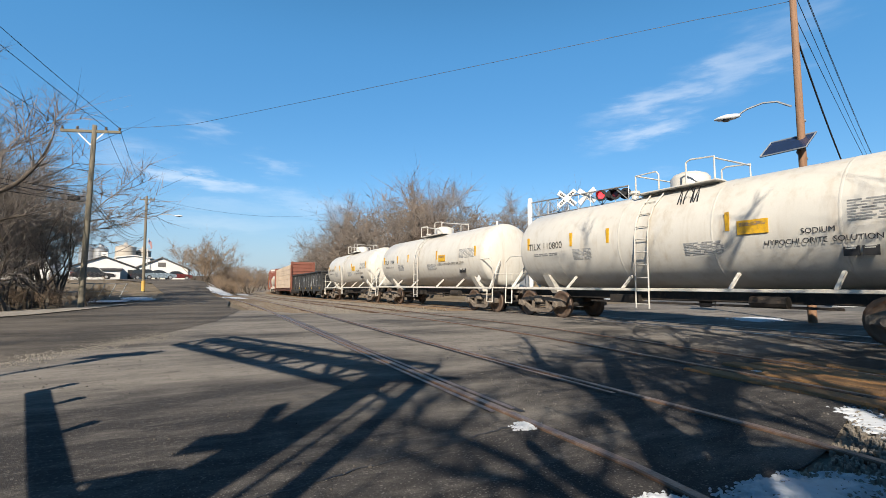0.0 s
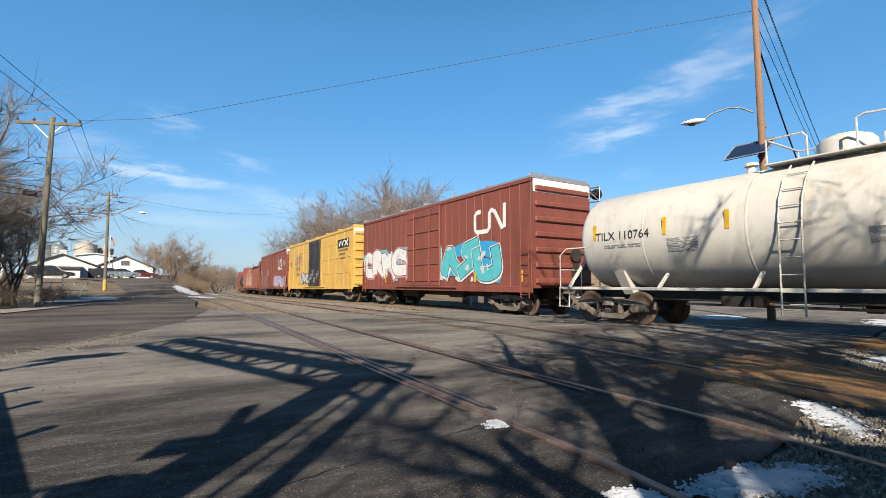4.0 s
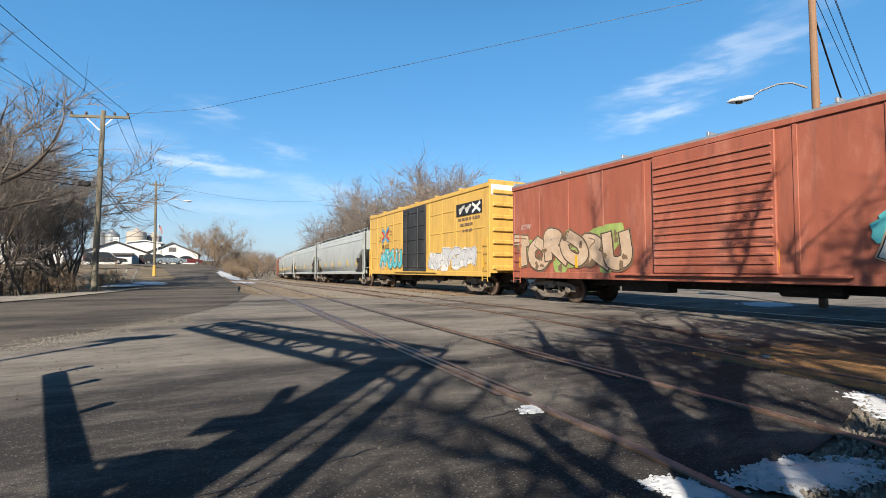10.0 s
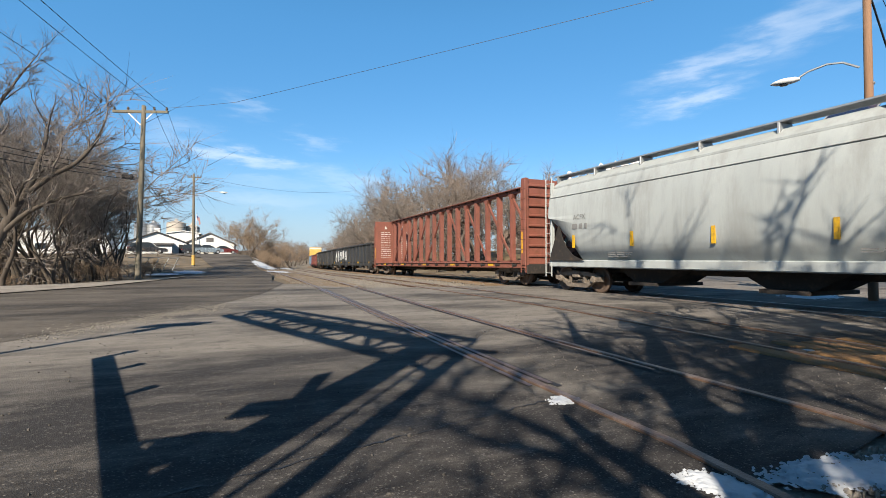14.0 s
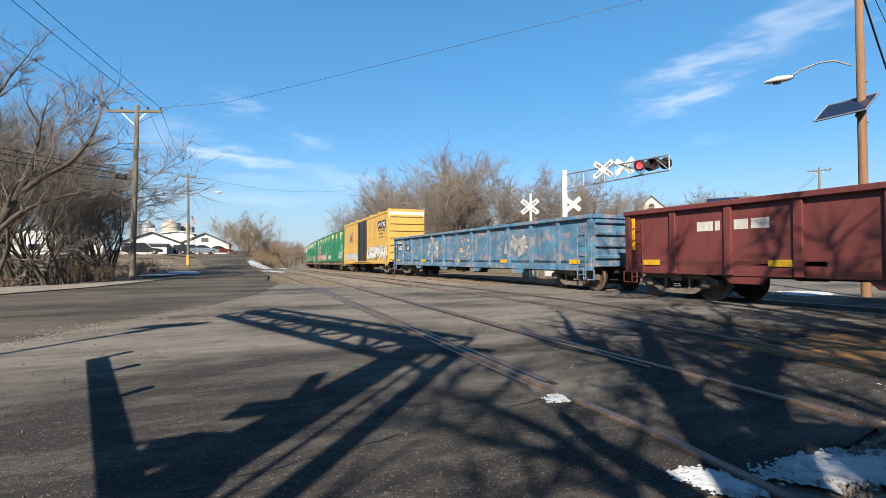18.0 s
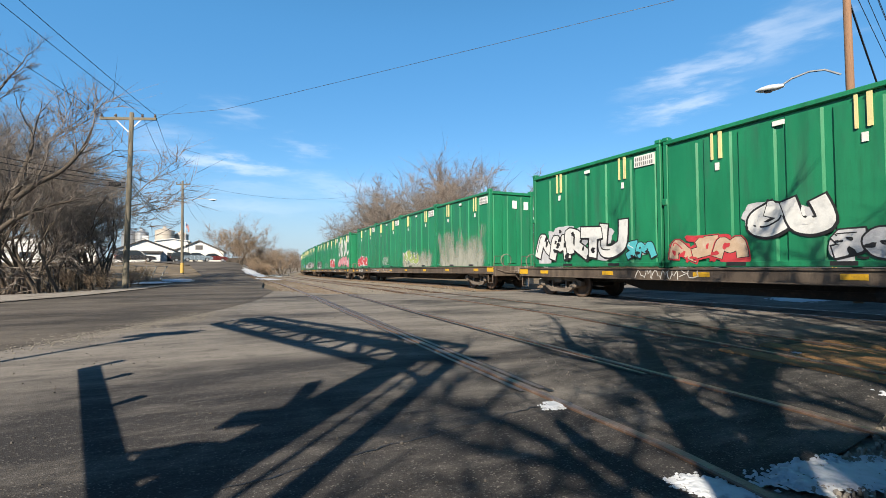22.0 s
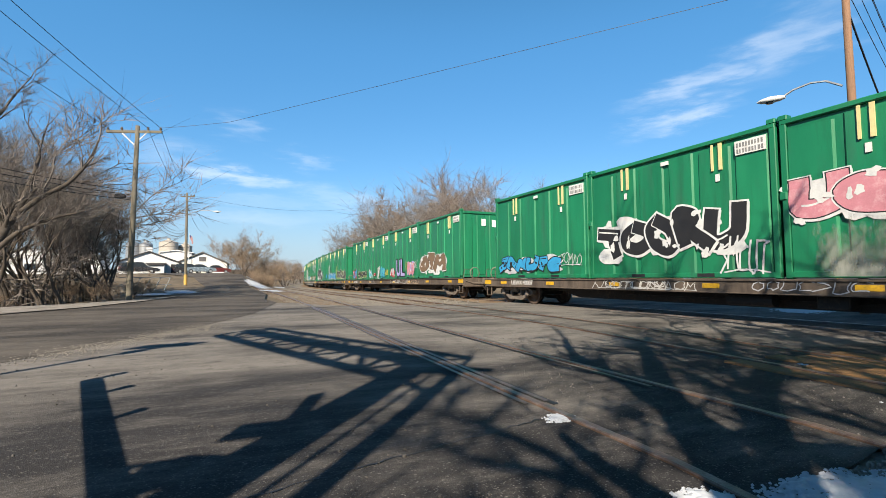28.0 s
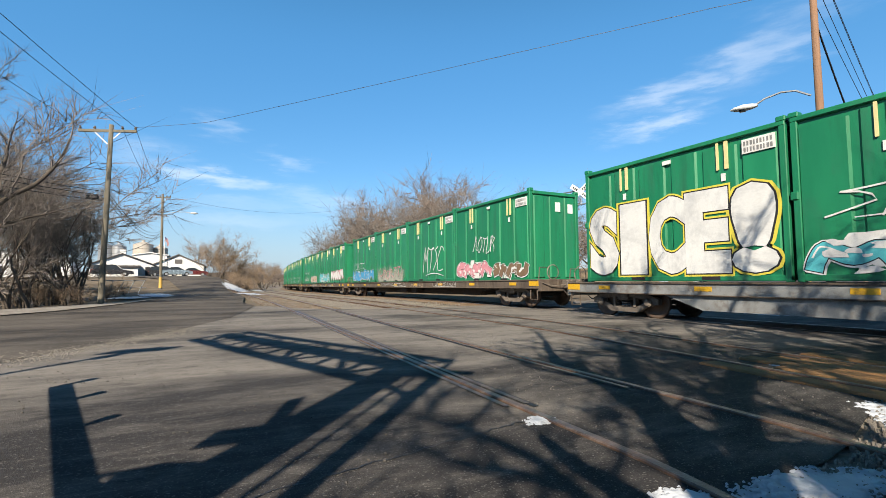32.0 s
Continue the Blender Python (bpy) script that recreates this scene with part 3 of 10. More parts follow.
    def lathe(self, prof, n=16, axis="z", at=(0, 0, 0)):
        """Turns a profile of (radius, height) about an axis."""
        vs, fs = [], []
        for r, h in prof:
            for i in range(n):
                t = 2 * math.pi * i / n
                c, s = r * math.cos(t), r * math.sin(t)
                p = {"z": (c, s, h), "y": (c, h, s), "x": (h, c, s)}[axis]
                vs.append((p[0] + at[0], p[1] + at[1], p[2] + at[2]))
        for j in range(len(prof) - 1):
            for i in range(n):
                fs.append((j * n + i, j * n + (i + 1) % n, (j + 1) * n + (i + 1) % n, (j + 1) * n + i))
        return self.add(vs, fs)

    def mesh(self, name, material, smooth=False, fix=True):
        me = bpy.data.meshes.new(name)
        me.from_pydata(self.v, [], self.f)
        if fix:
            bm = bmesh.new()
            bm.from_mesh(me)
            bmesh.ops.recalc_face_normals(bm, faces=bm.faces)
            bm.to_mesh(me)
            bm.free()
        me.materials.append(material)
        if smooth:
            me.shade_smooth()
        return me


def thing(name, label, category, m=None, group="", kind=""):
    ob = new(name)
    ob.empty_display_size = 0.2
    if m is not None:
        ob.matrix_basis = m
    return tagged(ob, label, category, group, kind)


def part(name, geo, material, parent, label="", smooth=False, m=None):
    """Links a mesh (or a Geo) as one part under its thing or part."""
    me = geo if isinstance(geo, bpy.types.Mesh) else geo.mesh(name, material, smooth)
    ob = new(name, me)
    ob.parent = parent
    if m is not None:
        ob.matrix_basis = m
    if label:
        ob["label"] = label
    if name in FINE:
        ob["kind"] = "stuff"
    return ob


FINE = ("number_print", "small_print", "loading_notice", "spray_accent", "spray_cloud", "blade_lettering", "far_side", "plate_print")


def solid(name, geo, material, label, category, m=None, group="", kind="", smooth=False):
    """A thing that is one mesh."""
    ob = new(name, geo if isinstance(geo, bpy.types.Mesh) else geo.mesh(name, material, smooth))
    if m is not None:
        ob.matrix_basis = m
    return tagged(ob, label, category, group, kind)


TEXTS = {}


def text_mesh(words, size, material, fat=0.0, shear=0.0):
    """Lettering in the built-in font, as a flat mesh in x, z facing -y, centred."""
    key = (words, size, material.name, fat, shear)
    if key in TEXTS:
        return TEXTS[key]
    cu = bpy.data.curves.new("lettering", "FONT")
    cu.body, cu.size, cu.align_x, cu.align_y, cu.offset, cu.shear, cu.resolution_u = words, size, "CENTER", "CENTER", fat, shear, 3
    tmp = bpy.data.objects.new("lettering", cu)
    scene.collection.objects.link(tmp)
    me = bpy.data.meshes.new_from_object(tmp.evaluated_get(bpy.context.evaluated_depsgraph_get()))
    bpy.data.objects.remove(tmp)
    bpy.data.curves.remove(cu)
    me.transform(Matrix.Rotation(radians(90), 4, "X"))
    me.materials.clear()
    me.materials.append(material)
    TEXTS[key] = me
    return me


def lettering(words, size, material, parent, x, y, z, fat=0.0, flip=False, shear=0.0, name="lettering"):
    return part(name, text_mesh(words, size, material, fat, shear), material, parent, m=pose(x, y, z, 0, 0, 180 if flip else 0))


# ---- ground, roads, tracks ----
def sm(a, b, v):
    t = min(1.0, max(0.0, (v - a) / (b - a)))
    return t * t * (3 - 2 * t)


def gz(x, y):
    """Height of the ground."""
    d = -GROUND_GRADE * min(max(0.0, y - 25.0), 110.0) * sm(2.0, 9.0, x)
    z = d - 0.06 * sm(5.0, 11.0, x)
    z += 1.9 * sm(48, 84, y) * (1 - sm(2.0, 7.5, x + 0.02 * max(0, y - 60)))          # street on the left climbs to the yard
    z += -0.55 * sm(22, 30, y) * (1 - sm(-12.0, -5.0, x)) * (1 - sm(60, 80, y))        # hollow under the trees
    far = math.hypot(x - 14, y - 8)
    z += 3.3 * sm(16, 70, far) * sm(17, 34, x) * (1 - sm(40, 75, y - 0.55 * x))        # bank of the houses
    z += 0.5 * sm(30, 60, far) * sm(20, 40, x) * sm(40, 75, y - 0.55 * x)
    return z


GROUND_GRADE = 0.009


def sheet(name, xs, ys, material, label, dz=0.0, inside=None, kind="structure"):
    g = Geo()
    nx = len(xs)
    for y in ys:
        for x in xs:
            g.v.append((x, y, gz(x, y) + dz))
    for j in range(len(ys) - 1):
        for i in range(nx - 1):
            if inside is None or inside((xs[i] + xs[i + 1]) / 2, (ys[j] + ys[j + 1]) / 2):
                g.f.append((j * nx + i, j * nx + i + 1, (j + 1) * nx + i + 1, (j + 1) * nx + i))
    return solid(name, g, material, label, name, kind=kind, smooth=True)


def steps(a, b, d):
    n = max(1, round((b - a) / d))
    return [a + (b - a) * i / n for i in range(n + 1)]


def strip(name, rows, material, label, dz=0.0, kind="structure", across=6):
    """A band over the ground between pairs of edge points."""
    g = Geo()
    fine = []
    for (a, b), (c, d) in zip(rows, rows[1:]):
        n = max(1, int(max(math.dist(a, c), math.dist(b, d)) / 2.5))
        for i in range(n):
            t = i / n
            fine.append(((a[0] + (c[0] - a[0]) * t, a[1] + (c[1] - a[1]) * t), (b[0] + (d[0] - b[0]) * t, b[1] + (d[1] - b[1]) * t)))
    fine.append(rows[-1])
    w = across + 1
    for a, b in fine:
        for i in range(w):
            t = i / across
            x, y = a[0] + (b[0] - a[0]) * t, a[1] + (b[1] - a[1]) * t
            g.v.append((x, y, gz(x, y) + dz))
    for j in range(len(fine) - 1):
        for i in range(across):
            g.f.append((j * w + i, j * w + i + 1, (j + 1) * w + i + 1, (j + 1) * w + i))
    return solid(name, g, material, label, name.replace("_", " "), kind=kind, smooth=True)


axis = steps(-900, -120, 60) + steps(-120, -30, 6)[1:] + steps(-30, 40, 1.0)[1:] + steps(40, 140, 4)[1:] + steps(140, 900, 60)[1:]
ayis = steps(-900, -90, 60) + steps(-90, -6, 6)[1:] + steps(-6, 60, 1.0)[1:] + steps(60, 200, 5)[1:] + steps(200, 1500, 80)[1:]
sheet("ground", axis, ayis, M["dirt"], "bare brown winter ground with dead grass", -0.10)

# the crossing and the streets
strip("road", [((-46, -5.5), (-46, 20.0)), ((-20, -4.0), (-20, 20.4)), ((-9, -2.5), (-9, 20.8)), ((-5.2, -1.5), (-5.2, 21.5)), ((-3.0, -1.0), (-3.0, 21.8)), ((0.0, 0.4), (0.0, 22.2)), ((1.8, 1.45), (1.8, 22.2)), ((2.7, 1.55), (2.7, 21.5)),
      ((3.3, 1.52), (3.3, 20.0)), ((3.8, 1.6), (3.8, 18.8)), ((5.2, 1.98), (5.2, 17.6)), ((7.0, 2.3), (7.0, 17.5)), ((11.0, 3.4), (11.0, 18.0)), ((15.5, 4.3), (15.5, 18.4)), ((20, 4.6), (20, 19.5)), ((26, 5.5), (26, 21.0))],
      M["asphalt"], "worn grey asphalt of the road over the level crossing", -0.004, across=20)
strip("side_street", [((-4.9, 21.3), (2.2, 22.0)), ((-3.9, 25.8), (2.0, 26.2)), ((-2.9, 33.0), (2.7, 34.0)), ((-1.9, 40.7), (2.9, 42.0)), ((-1.6, 55.0), (2.6, 58.0)), ((-3.5, 70), (2.8, 70)), ((-9, 80), (2.6, 80)), ((-14, 92), (3.0, 92))],
      M["street_dark"], "narrow asphalt street beside the tracks", 0.0)
strip("side_street", [((-4.9, 21.3), (2.2, 22.0)), ((-5.3, 20.1), (0.9, 15.6)), ((-6.2, 18.4), (-0.55, 11.7)), ((-8.2, 17.0), (-1.45, 10.2)), ((-11.5, 15.8), (-2.3, 8.6)), ((-20, 14.2), (-3.2, 7.0)), ((-46, 13), (-20, 5.5))],
      M["street_dark"], "dark asphalt lane that curves into the narrow street", 0.002, across=12)
strip("verge", [((-2.2, 33.0), (-2.75, 31.5)), ((-3.2, 27.0), (-4.5, 27.0)), ((-4.6, 21.8), (-5.8, 25.0)), ((-5.4, 20.3), (-7.2, 24.5)), ((-6.3, 18.6), (-8.6, 23.6)), ((-8.3, 17.2), (-11.0, 22.4)), ((-11.6, 16.0), (-14, 21.5)), ((-46, 13.2), (-46, 19))],
      M["gravel_pale"], "pale gravel verge between the road and the thicket", 0.035, across=5)
strip("far_street", [((26, 5.5), (26, 21.0)), ((36, 9.5), (32, 24.5)), ((50, 15.5), (46, 29.0)), ((75, 26.0), (70, 39.5)), ((110, 41), (104, 56)), ((170, 66), (163, 82))], M["road_far"], "grey street rising beyond the crossing", -0.004)
strip("lawn", [((32.5, 25.5), (24, 46)), ((46.5, 30), (40, 66)), ((70, 40.5), (62, 88)), ((104, 57), (96, 110))], M["lawn"], "tan dormant lawn in front of the houses", -0.01)
strip("verge", [((27, 4.5), (30, -10)), ((50, 14.3), (56, -6)), ((75, 24.8), (84, 4)), ((110, 39.5), (120, 20))], M["concrete"], "pale trodden verge along the street", -0.03)
for rows in ([((32.3, 25.1), (32.15, 25.5)), ((46.3, 29.5), (46.15, 29.9)), ((70.2, 40.0), (70.0, 40.4)), ((104.2, 56.4), (104.0, 56.9))], [((27.1, 4.9), (27.2, 4.5)), ((50.2, 14.9), (50.35, 14.5)), ((75.2, 25.4), (75.35, 25.0)), ((110.2, 40.4), (110.4, 40))]):
    strip("kerb", rows, M["concrete"], "pale concrete kerb along the street", 0.13, across=1)
g = Geo()
for (x0, y0), (x1, y1) in zip(((26, 13.0), (34, 16.8), (48, 22.2), (72.5, 32.5)), ((34, 16.8), (48, 22.2), (72.5, 32.5), (107, 48))):
    n = max(2, int(math.dist((x0, y0), (x1, y1)) / 2))
    for i in range(n):
        a, b = i / n, (i + 1) / n
        for o in (-0.12, 0.12):
            p, q = (x0 + (x1 - x0) * a, y0 + (y1 - y0) * a + o), (x0 + (x1 - x0) * b, y0 + (y1 - y0) * b + o)
            g.add([(p[0], p[1] - 0.05, gz(*p) + 0.008), (q[0], q[1] - 0.05, gz(*q) + 0.008), (q[0], q[1] + 0.05, gz(*q) + 0.008), (p[0], p[1] + 0.05, gz(*p) + 0.008)], [(0, 1, 2, 3)])
solid("centre_line", g, M["yellow"], "double yellow line along the street", "road marking", kind="structure")


def curve_at(s, off):
    th = max(0.0, s - 22.0) / 700.0
    x, y = (12.62, s) if s <= 22 else (12.62 + 700 * (1 - math.cos(th)), 22 + 700 * math.sin(th))
    return x + off * math.cos(th), y - off * math.sin(th)


def ballast(name, off0, off1, material, label, s0, s1, dz):
    rows = [(curve_at(s, off0), curve_at(s, off1)) for s in steps(s0, s1, 8)]
    return strip(name, rows, material, label, dz, across=8)


ballast("ballast", -8.0, 5.6, M["gravel"], "grey brown ballast under the tracks beyond the crossing", 17.7, 420, -0.055)
ballast("ballast", -2.1, 5.0, M["ballast_brown"], "rust-brown ballast under the main track", 17.9, 420, -0.03)
ballast("ballast", -8.6, 5.0, M["gravel"], "grey ballast beside the crossing", -160, 1.4, -0.07)
strip("ballast", [((3.5, 1.4), (16, 1.4)), ((4.4, 1.8), (16, 1.9)), ((7.0, 2.4), (16, 4.4))], M["gravel"], "grey ballast beside the crossing", -0.05)
strip("gravel_shoulder", [((1.2, 1.6), (5.4, 2.15)), ((1.2, 1.3), (4.4, 1.35)), ((1.0, -6), (4.5, -6)), ((0.6, -60), (4.5, -60))], M["gravel"], "grey gravel between the road and the rails", -0.03)


def rail_set(cx, gauge, path, s0, s1, label, flangeway=None, head=0.0, step=6.0, worn="railrust"):
    """Two rails of one track as a thing with two rail parts, each with a worn head."""
    t = thing("railway_track", label, "track", kind="structure")
    for sd in (-1, 1):
        foot, top = Geo(), Geo()
        pts = [(path(s, cx + sd * gauge / 2), s) for s in steps(s0, s1, step)]
        prof_f = [(-0.07, -0.16), (0.07, -0.16), (0.035, -0.13), (0.012, -0.10), (0.012, -0.045), (0.036, -0.03), (0.036, -0.004), (-0.036, -0.004), (-0.036, -0.03), (-0.012, -0.045), (-0.012, -0.10), (-0.035, -0.13)]
        n = len(prof_f)
        for (x, y), s in pts:
            z = gz(x, y) + head
            for px, pz in prof_f:
                foot.v.append((x + px, y, z + pz))
            for px, pz in ((-0.036, -0.005), (0.036, -0.005), (0.03, 0.006), (-0.03, 0.006)):
                top.v.append((x + px, y, z + pz))
        for k in range(len(pts) - 1):
            for i in range(n):
                foot.f.append((k * n + i, k * n + (i + 1) % n, (k + 1) * n + (i + 1) % n, (k + 1) * n + i))
            for i in range(4):
                top.f.append((k * 4 + i, k * 4 + (i + 1) % 4, (k + 1) * 4 + (i + 1) % 4, (k + 1) * 4 + i))
        r = part("rail", foot, M["rail"], t)
        part("rail_head", top, M[worn], r)
    return t


rail_set(0.0, 1.47, lambda s, o: curve_at(s, o), -160, 420, "main track with worn steel rails on wooden ties", head=0.005, step=3.0, worn="railtop")
def siding(s, o):
    """The middle track: along the main track up the line, drawn towards the road before the crossing."""
    x, y = curve_at(s, o)
    return x - 0.14 * max(0.0, 9.2 - max(s, -6.0)), y


rail_set(-5.02, 1.47, siding, -160, 420, "middle track with rusty rails through the asphalt", head=0.02, step=3.0)


def spur(s, o):
    """The near track runs askew and bends left up the line."""
    bend = 0.0009 * max(0.0, s - 16) ** 2 + 0.10 * max(0.0, 2.0 - max(s, -4.0))
    return 3.06 + 0.04 * s - bend + o, s


rail_set(0.0, 1.47, spur, -60, 62, "rusty disused spur track sunk in the asphalt", head=0.012, step=2.0)
for o in (-0.735 + 0.11, 0.735 - 0.11, -0.735 - 0.10):
    g = Geo()
    pts = [spur(s, o) for s in steps(3.4, 17.5, 1.5)]
    for (x0, y0), (x1, y1) in zip(pts, pts[1:]):
        g.add([(x0 - 0.026, y0, gz(x0, y0) + 0.010), (x0 + 0.026, y0, gz(x0, y0) + 0.010), (x1 + 0.026, y1, gz(x1, y1) + 0.010), (x1 - 0.026, y1, gz(x1, y1) + 0.010)], [(0, 1, 2, 3)])
    solid("guard_rail", g, M["railrust"], "worn guard strip beside the spur rail", "rail", kind="structure")


def flange(path, o, s0, s1, w=0.05):
    g = Geo()
    pts = [path(s, o) for s in steps(s0, s1, 1.5)]
    for (x0, y0), (x1, y1) in zip(pts, pts[1:]):
        g.add([(x0 - w, y0, gz(x0, y0) + 0.004), (x0 + w, y0, gz(x0, y0) + 0.004), (x1 + w, y1, gz(x1, y1) + 0.004), (x1 - w, y1, gz(x1, y1) + 0.004)], [(0, 1, 2, 3)])
    solid("flangeway", g, M["inkblack"], "dark flangeway groove beside the rail", "groove", kind="structure")


for o in (-0.60, 0.60):
    flange(lambda s, q: curve_at(s, q), o, 4.5, 18)
    flange(siding, o - 5.02, 3.9, 17.6)
    flange(spur, o, 3.3, 17.5, 0.03)

# timbers laid along the middle and main tracks at the edge of the crossing
for cx, path in ((-5.02, siding), (0.0, curve_at)):
    for k, o in enumerate((-1.0, -0.48, -0.16, 0.16, 0.48, 0.98)):
        (xa, ya), (xb, yb) = path(-2.2, cx + o), path(3.95 - 0.45 * (k % 3 == 1) - 0.2 * (k % 2), cx + o)
        tb = Geo().cbox(-0.14, 0.14, 0, math.dist((xa, ya), (xb, yb)), -0.12, 0.022 + 0.006 * (k % 2), 0.02)
        solid("crossing_timber", tb, M["timber"], "brown timber plank laid along the rail", "timber", pose(xa, ya, gz(xa, 2.0), 0, 0, -math.degrees(math.atan2(xb - xa, yb - ya))), "crossing timbers")

tie = Geo().cbox(-1.3, 1.3, -0.11, 0.11, -0.10, 0.0, 0.02).mesh("tie", M["tie"])
tie_bed = {cx: thing("tie_row", "row of weathered wooden railway ties in ballast", "ties", kind="structure") for cx in (-5.02, 0.0, 3.0)}
for cx in (-5.02, 0.0):
    for s in steps(18.6, 50, 0.56) + steps(-12, 0.8, 0.6):
        x, y = (curve_at if cx == 0.0 else siding)(s, cx)
        part("tie", tie, None, tie_bed[cx], m=pose(x, y, gz(x, y) - 0.05, 0, 0, -math.degrees(max(0, s - 22) / 700)))
for s in steps(19, 52, 0.62):
    x, y = spur(s, 0)
    part("tie", tie, None, tie_bed[3.0], m=pose(x, y, gz(x, y) - 0.03, 0, 0, 2 * 0.0009 * max(0, s - 16) * 57.3))

# leftover snow, ragged and holed at its edges
def snow(cx, cy, rx, ry, rot, h, seed, cell):
    g = Geo()
    nx, ny = int(2.6 * rx / cell), int(2.6 * ry / cell)
    c, sn = math.cos(radians(rot)), math.sin(radians(rot))
    up = []
    for j in range(ny + 1):
        for i in range(nx + 1):
            u, v = -1.3 + 2.6 * i / nx, -1.3 + 2.6 * j / ny
            lx, ly = u * rx, v * ry
            x, y = cx + lx * c - ly * sn, cy + lx * sn + ly * c
            k = 1.6 / max(min(rx, ry), 0.1)
            e = 1.0 - math.hypot(u, v) + 0.42 * noise.noise((x * k, y * k, seed)) + 0.30 * noise.noise((x * k * 3, y * k * 3, seed)) + 0.50 * noise.noise((x * k * 8, y * k * 8, seed)) + 0.35 * noise.noise((x * k * 17, y * k * 17, seed)) - 0.12
            z = h * 0.22 * (1 - math.exp(-max(e, 0) * 4)) * (0.85 + 0.25 * noise.noise((x * k * 4, y * k * 4, 5))) if e > 0 else -0.009
            up.append(e > -0.06)
            g.v.append((x, y, gz(x, y) + 0.004 + z))
    for j in range(ny):
        for i in range(nx):
            q = (j * (nx + 1) + i, j * (nx + 1) + i + 1, (j + 1) * (nx + 1) + i + 1, (j + 1) * (nx + 1) + i)
            if any(up[t] for t in q):
                g.f.append(q)
    return solid("snow_patch", g, M["snow"], "dirty leftover snow lying on the ground", "snow", smooth=True)


for k, (cx, cy, rx, ry, rot, h, cell) in enumerate(((2.37, 2.98, 0.13, 0.09, 20, 0.04, 0.008), (2.96, 1.36, 0.46, 0.17, -14, 0.03, 0.012), (2.20, 1.53, 0.20, 0.13, -60, 0.025, 0.01), (4.85, 1.70, 0.50, 0.15, 38, 0.035, 0.014), (7.75, 3.15, 0.42, 0.16, 110, 0.05, 0.016), (6.58, 3.45, 0.12, 0.08, 20, 0.03, 0.01), (4.1, 0.8, 0.5, 0.2, 10, 0.04, 0.02),
        (9.6, 2.6, 0.5, 0.2, 0, 0.06, 0.03), (-3.0, 44, 0.9, 4.5, 8, 0.12, 0.09), (-4.2, 38, 1.0, 2.0, 0, 0.12, 0.08), (3.6, 60, 0.8, 7.0, 3, 0.15, 0.12), (3.9, 44, 0.7, 3.0, 5, 0.10, 0.08), (4.5, 78, 0.9, 8, 0, 0.2, 0.15), (8.5, 95, 1.2, 16, 0, 0.15, 0.3), (17, 9, 1.1, 0.7, 20, 0.1, 0.05), (19, 4.5, 2.0, 0.9, 20, 0.1, 0.08), (36, 29, 5, 0.8, 25, 0.08, 0.15), (30, 26, 2.2, 0.6, 20, 0.08, 0.1))):
    snow(cx, cy, rx, ry, rot, h, 200 + k, cell)
g = Geo()
r = random.Random(5)
px, py = -0.3, 2.52
while px < 2.35:
    nx_, ny_ = px + 0.06, 2.52 + (px + 0.3) * 0.20 + r.uniform(-0.02, 0.02)
    w0 = r.uniform(0.003, 0.008)
    g.add([(px, py - w0, 0.0035), (nx_, ny_ - w0, 0.0035), (nx_, ny_ + w0, 0.0035), (px, py + w0, 0.0035)], [(0, 1, 2, 3)])
    px, py = nx_, ny_
solid("asphalt_crack", g, M["inkblack"], "long crack across the asphalt", "crack", kind="structure")


def scatter(name, n, area, size, material, label, seed):
    r = random.Random(seed)
    g = Geo()
    for _ in range(n):
        x, y = area(r)
        s = size * r.uniform(0.4, 1.5)
        z = gz(x, y)
        a = r.uniform(0, 6.3)
        vs = [(x + s * r.uniform(0.6, 1.2) * math.cos(a + t), y + s * r.uniform(0.6, 1.2) * math.sin(a + t), z + s * r.uniform(0.05, 0.4)) for t in (0, 1.2, 2.5, 3.7, 4.9)]
        hz = s * r.uniform(0.5, 0.85)
        vs += [(x + s * r.uniform(0.25, 0.6) * math.cos(a + t), y + s * r.uniform(0.25, 0.6) * math.sin(a + t), z + hz * r.uniform(0.85, 1.1)) for t in (0.4, 2.4, 4.4)]
        vs += [(p[0], p[1], z - 0.02) for p in vs[:5]]
        g.add(vs, [(0, 1, 5), (1, 2, 6, 5), (2, 3, 6), (3, 4, 7, 6), (4, 0, 5, 7), (5, 6, 7), (8, 9, 1, 0), (9, 10, 2, 1), (10, 11, 3, 2), (11, 12, 4, 3), (12, 8, 0, 4)])
    return solid(name, g.mesh(name, material, False, False), material, label, "gravel", kind="stuff")


scatter("loose_gravel", 1500, lambda r: (lambda t: (-0.3 - 2.1 * t + r.gauss(0, 0.22), 12.0 - 3.6 * t + r.gauss(0, 0.42)))(r.random() ** 1.3), 0.012, M["stone"], "loose gravel swept into a band on the asphalt", 7)
scatter("loose_gravel", 700, lambda r: (r.uniform(-2.5, 5.5), r.uniform(2.0, 16)), 0.008, M["stone_dark"], "small loose stones scattered on the asphalt", 8)
scatter("loose_gravel", 2600, lambda r: (r.uniform(2.6, 5.2), r.uniform(0.2, 1.5)), 0.009, M["stone"], "grey gravel beside the spur rail", 9)
scatter("loose_gravel", 1800, lambda r: (r.uniform(2.6, 11), 18.5 + abs(r.gauss(0, 14))), 0.022, M["stone"], "grey track ballast stones", 10)
scatter("loose_gravel", 3200, lambda r: (lambda t: (3.5 + 7 * t, 1.5 + 1.9 * t - abs(r.gauss(0, 0.7))))(r.random()), 0.014, M["stone"], "grey track ballast stones beside the crossing", 12)
scatter("loose_gravel", 350, lambda r: (r.uniform(2.6, 7.0), r.uniform(1.7, 5.0)), 0.006, M["stone_dark"], "small loose stones scattered on the asphalt", 14)


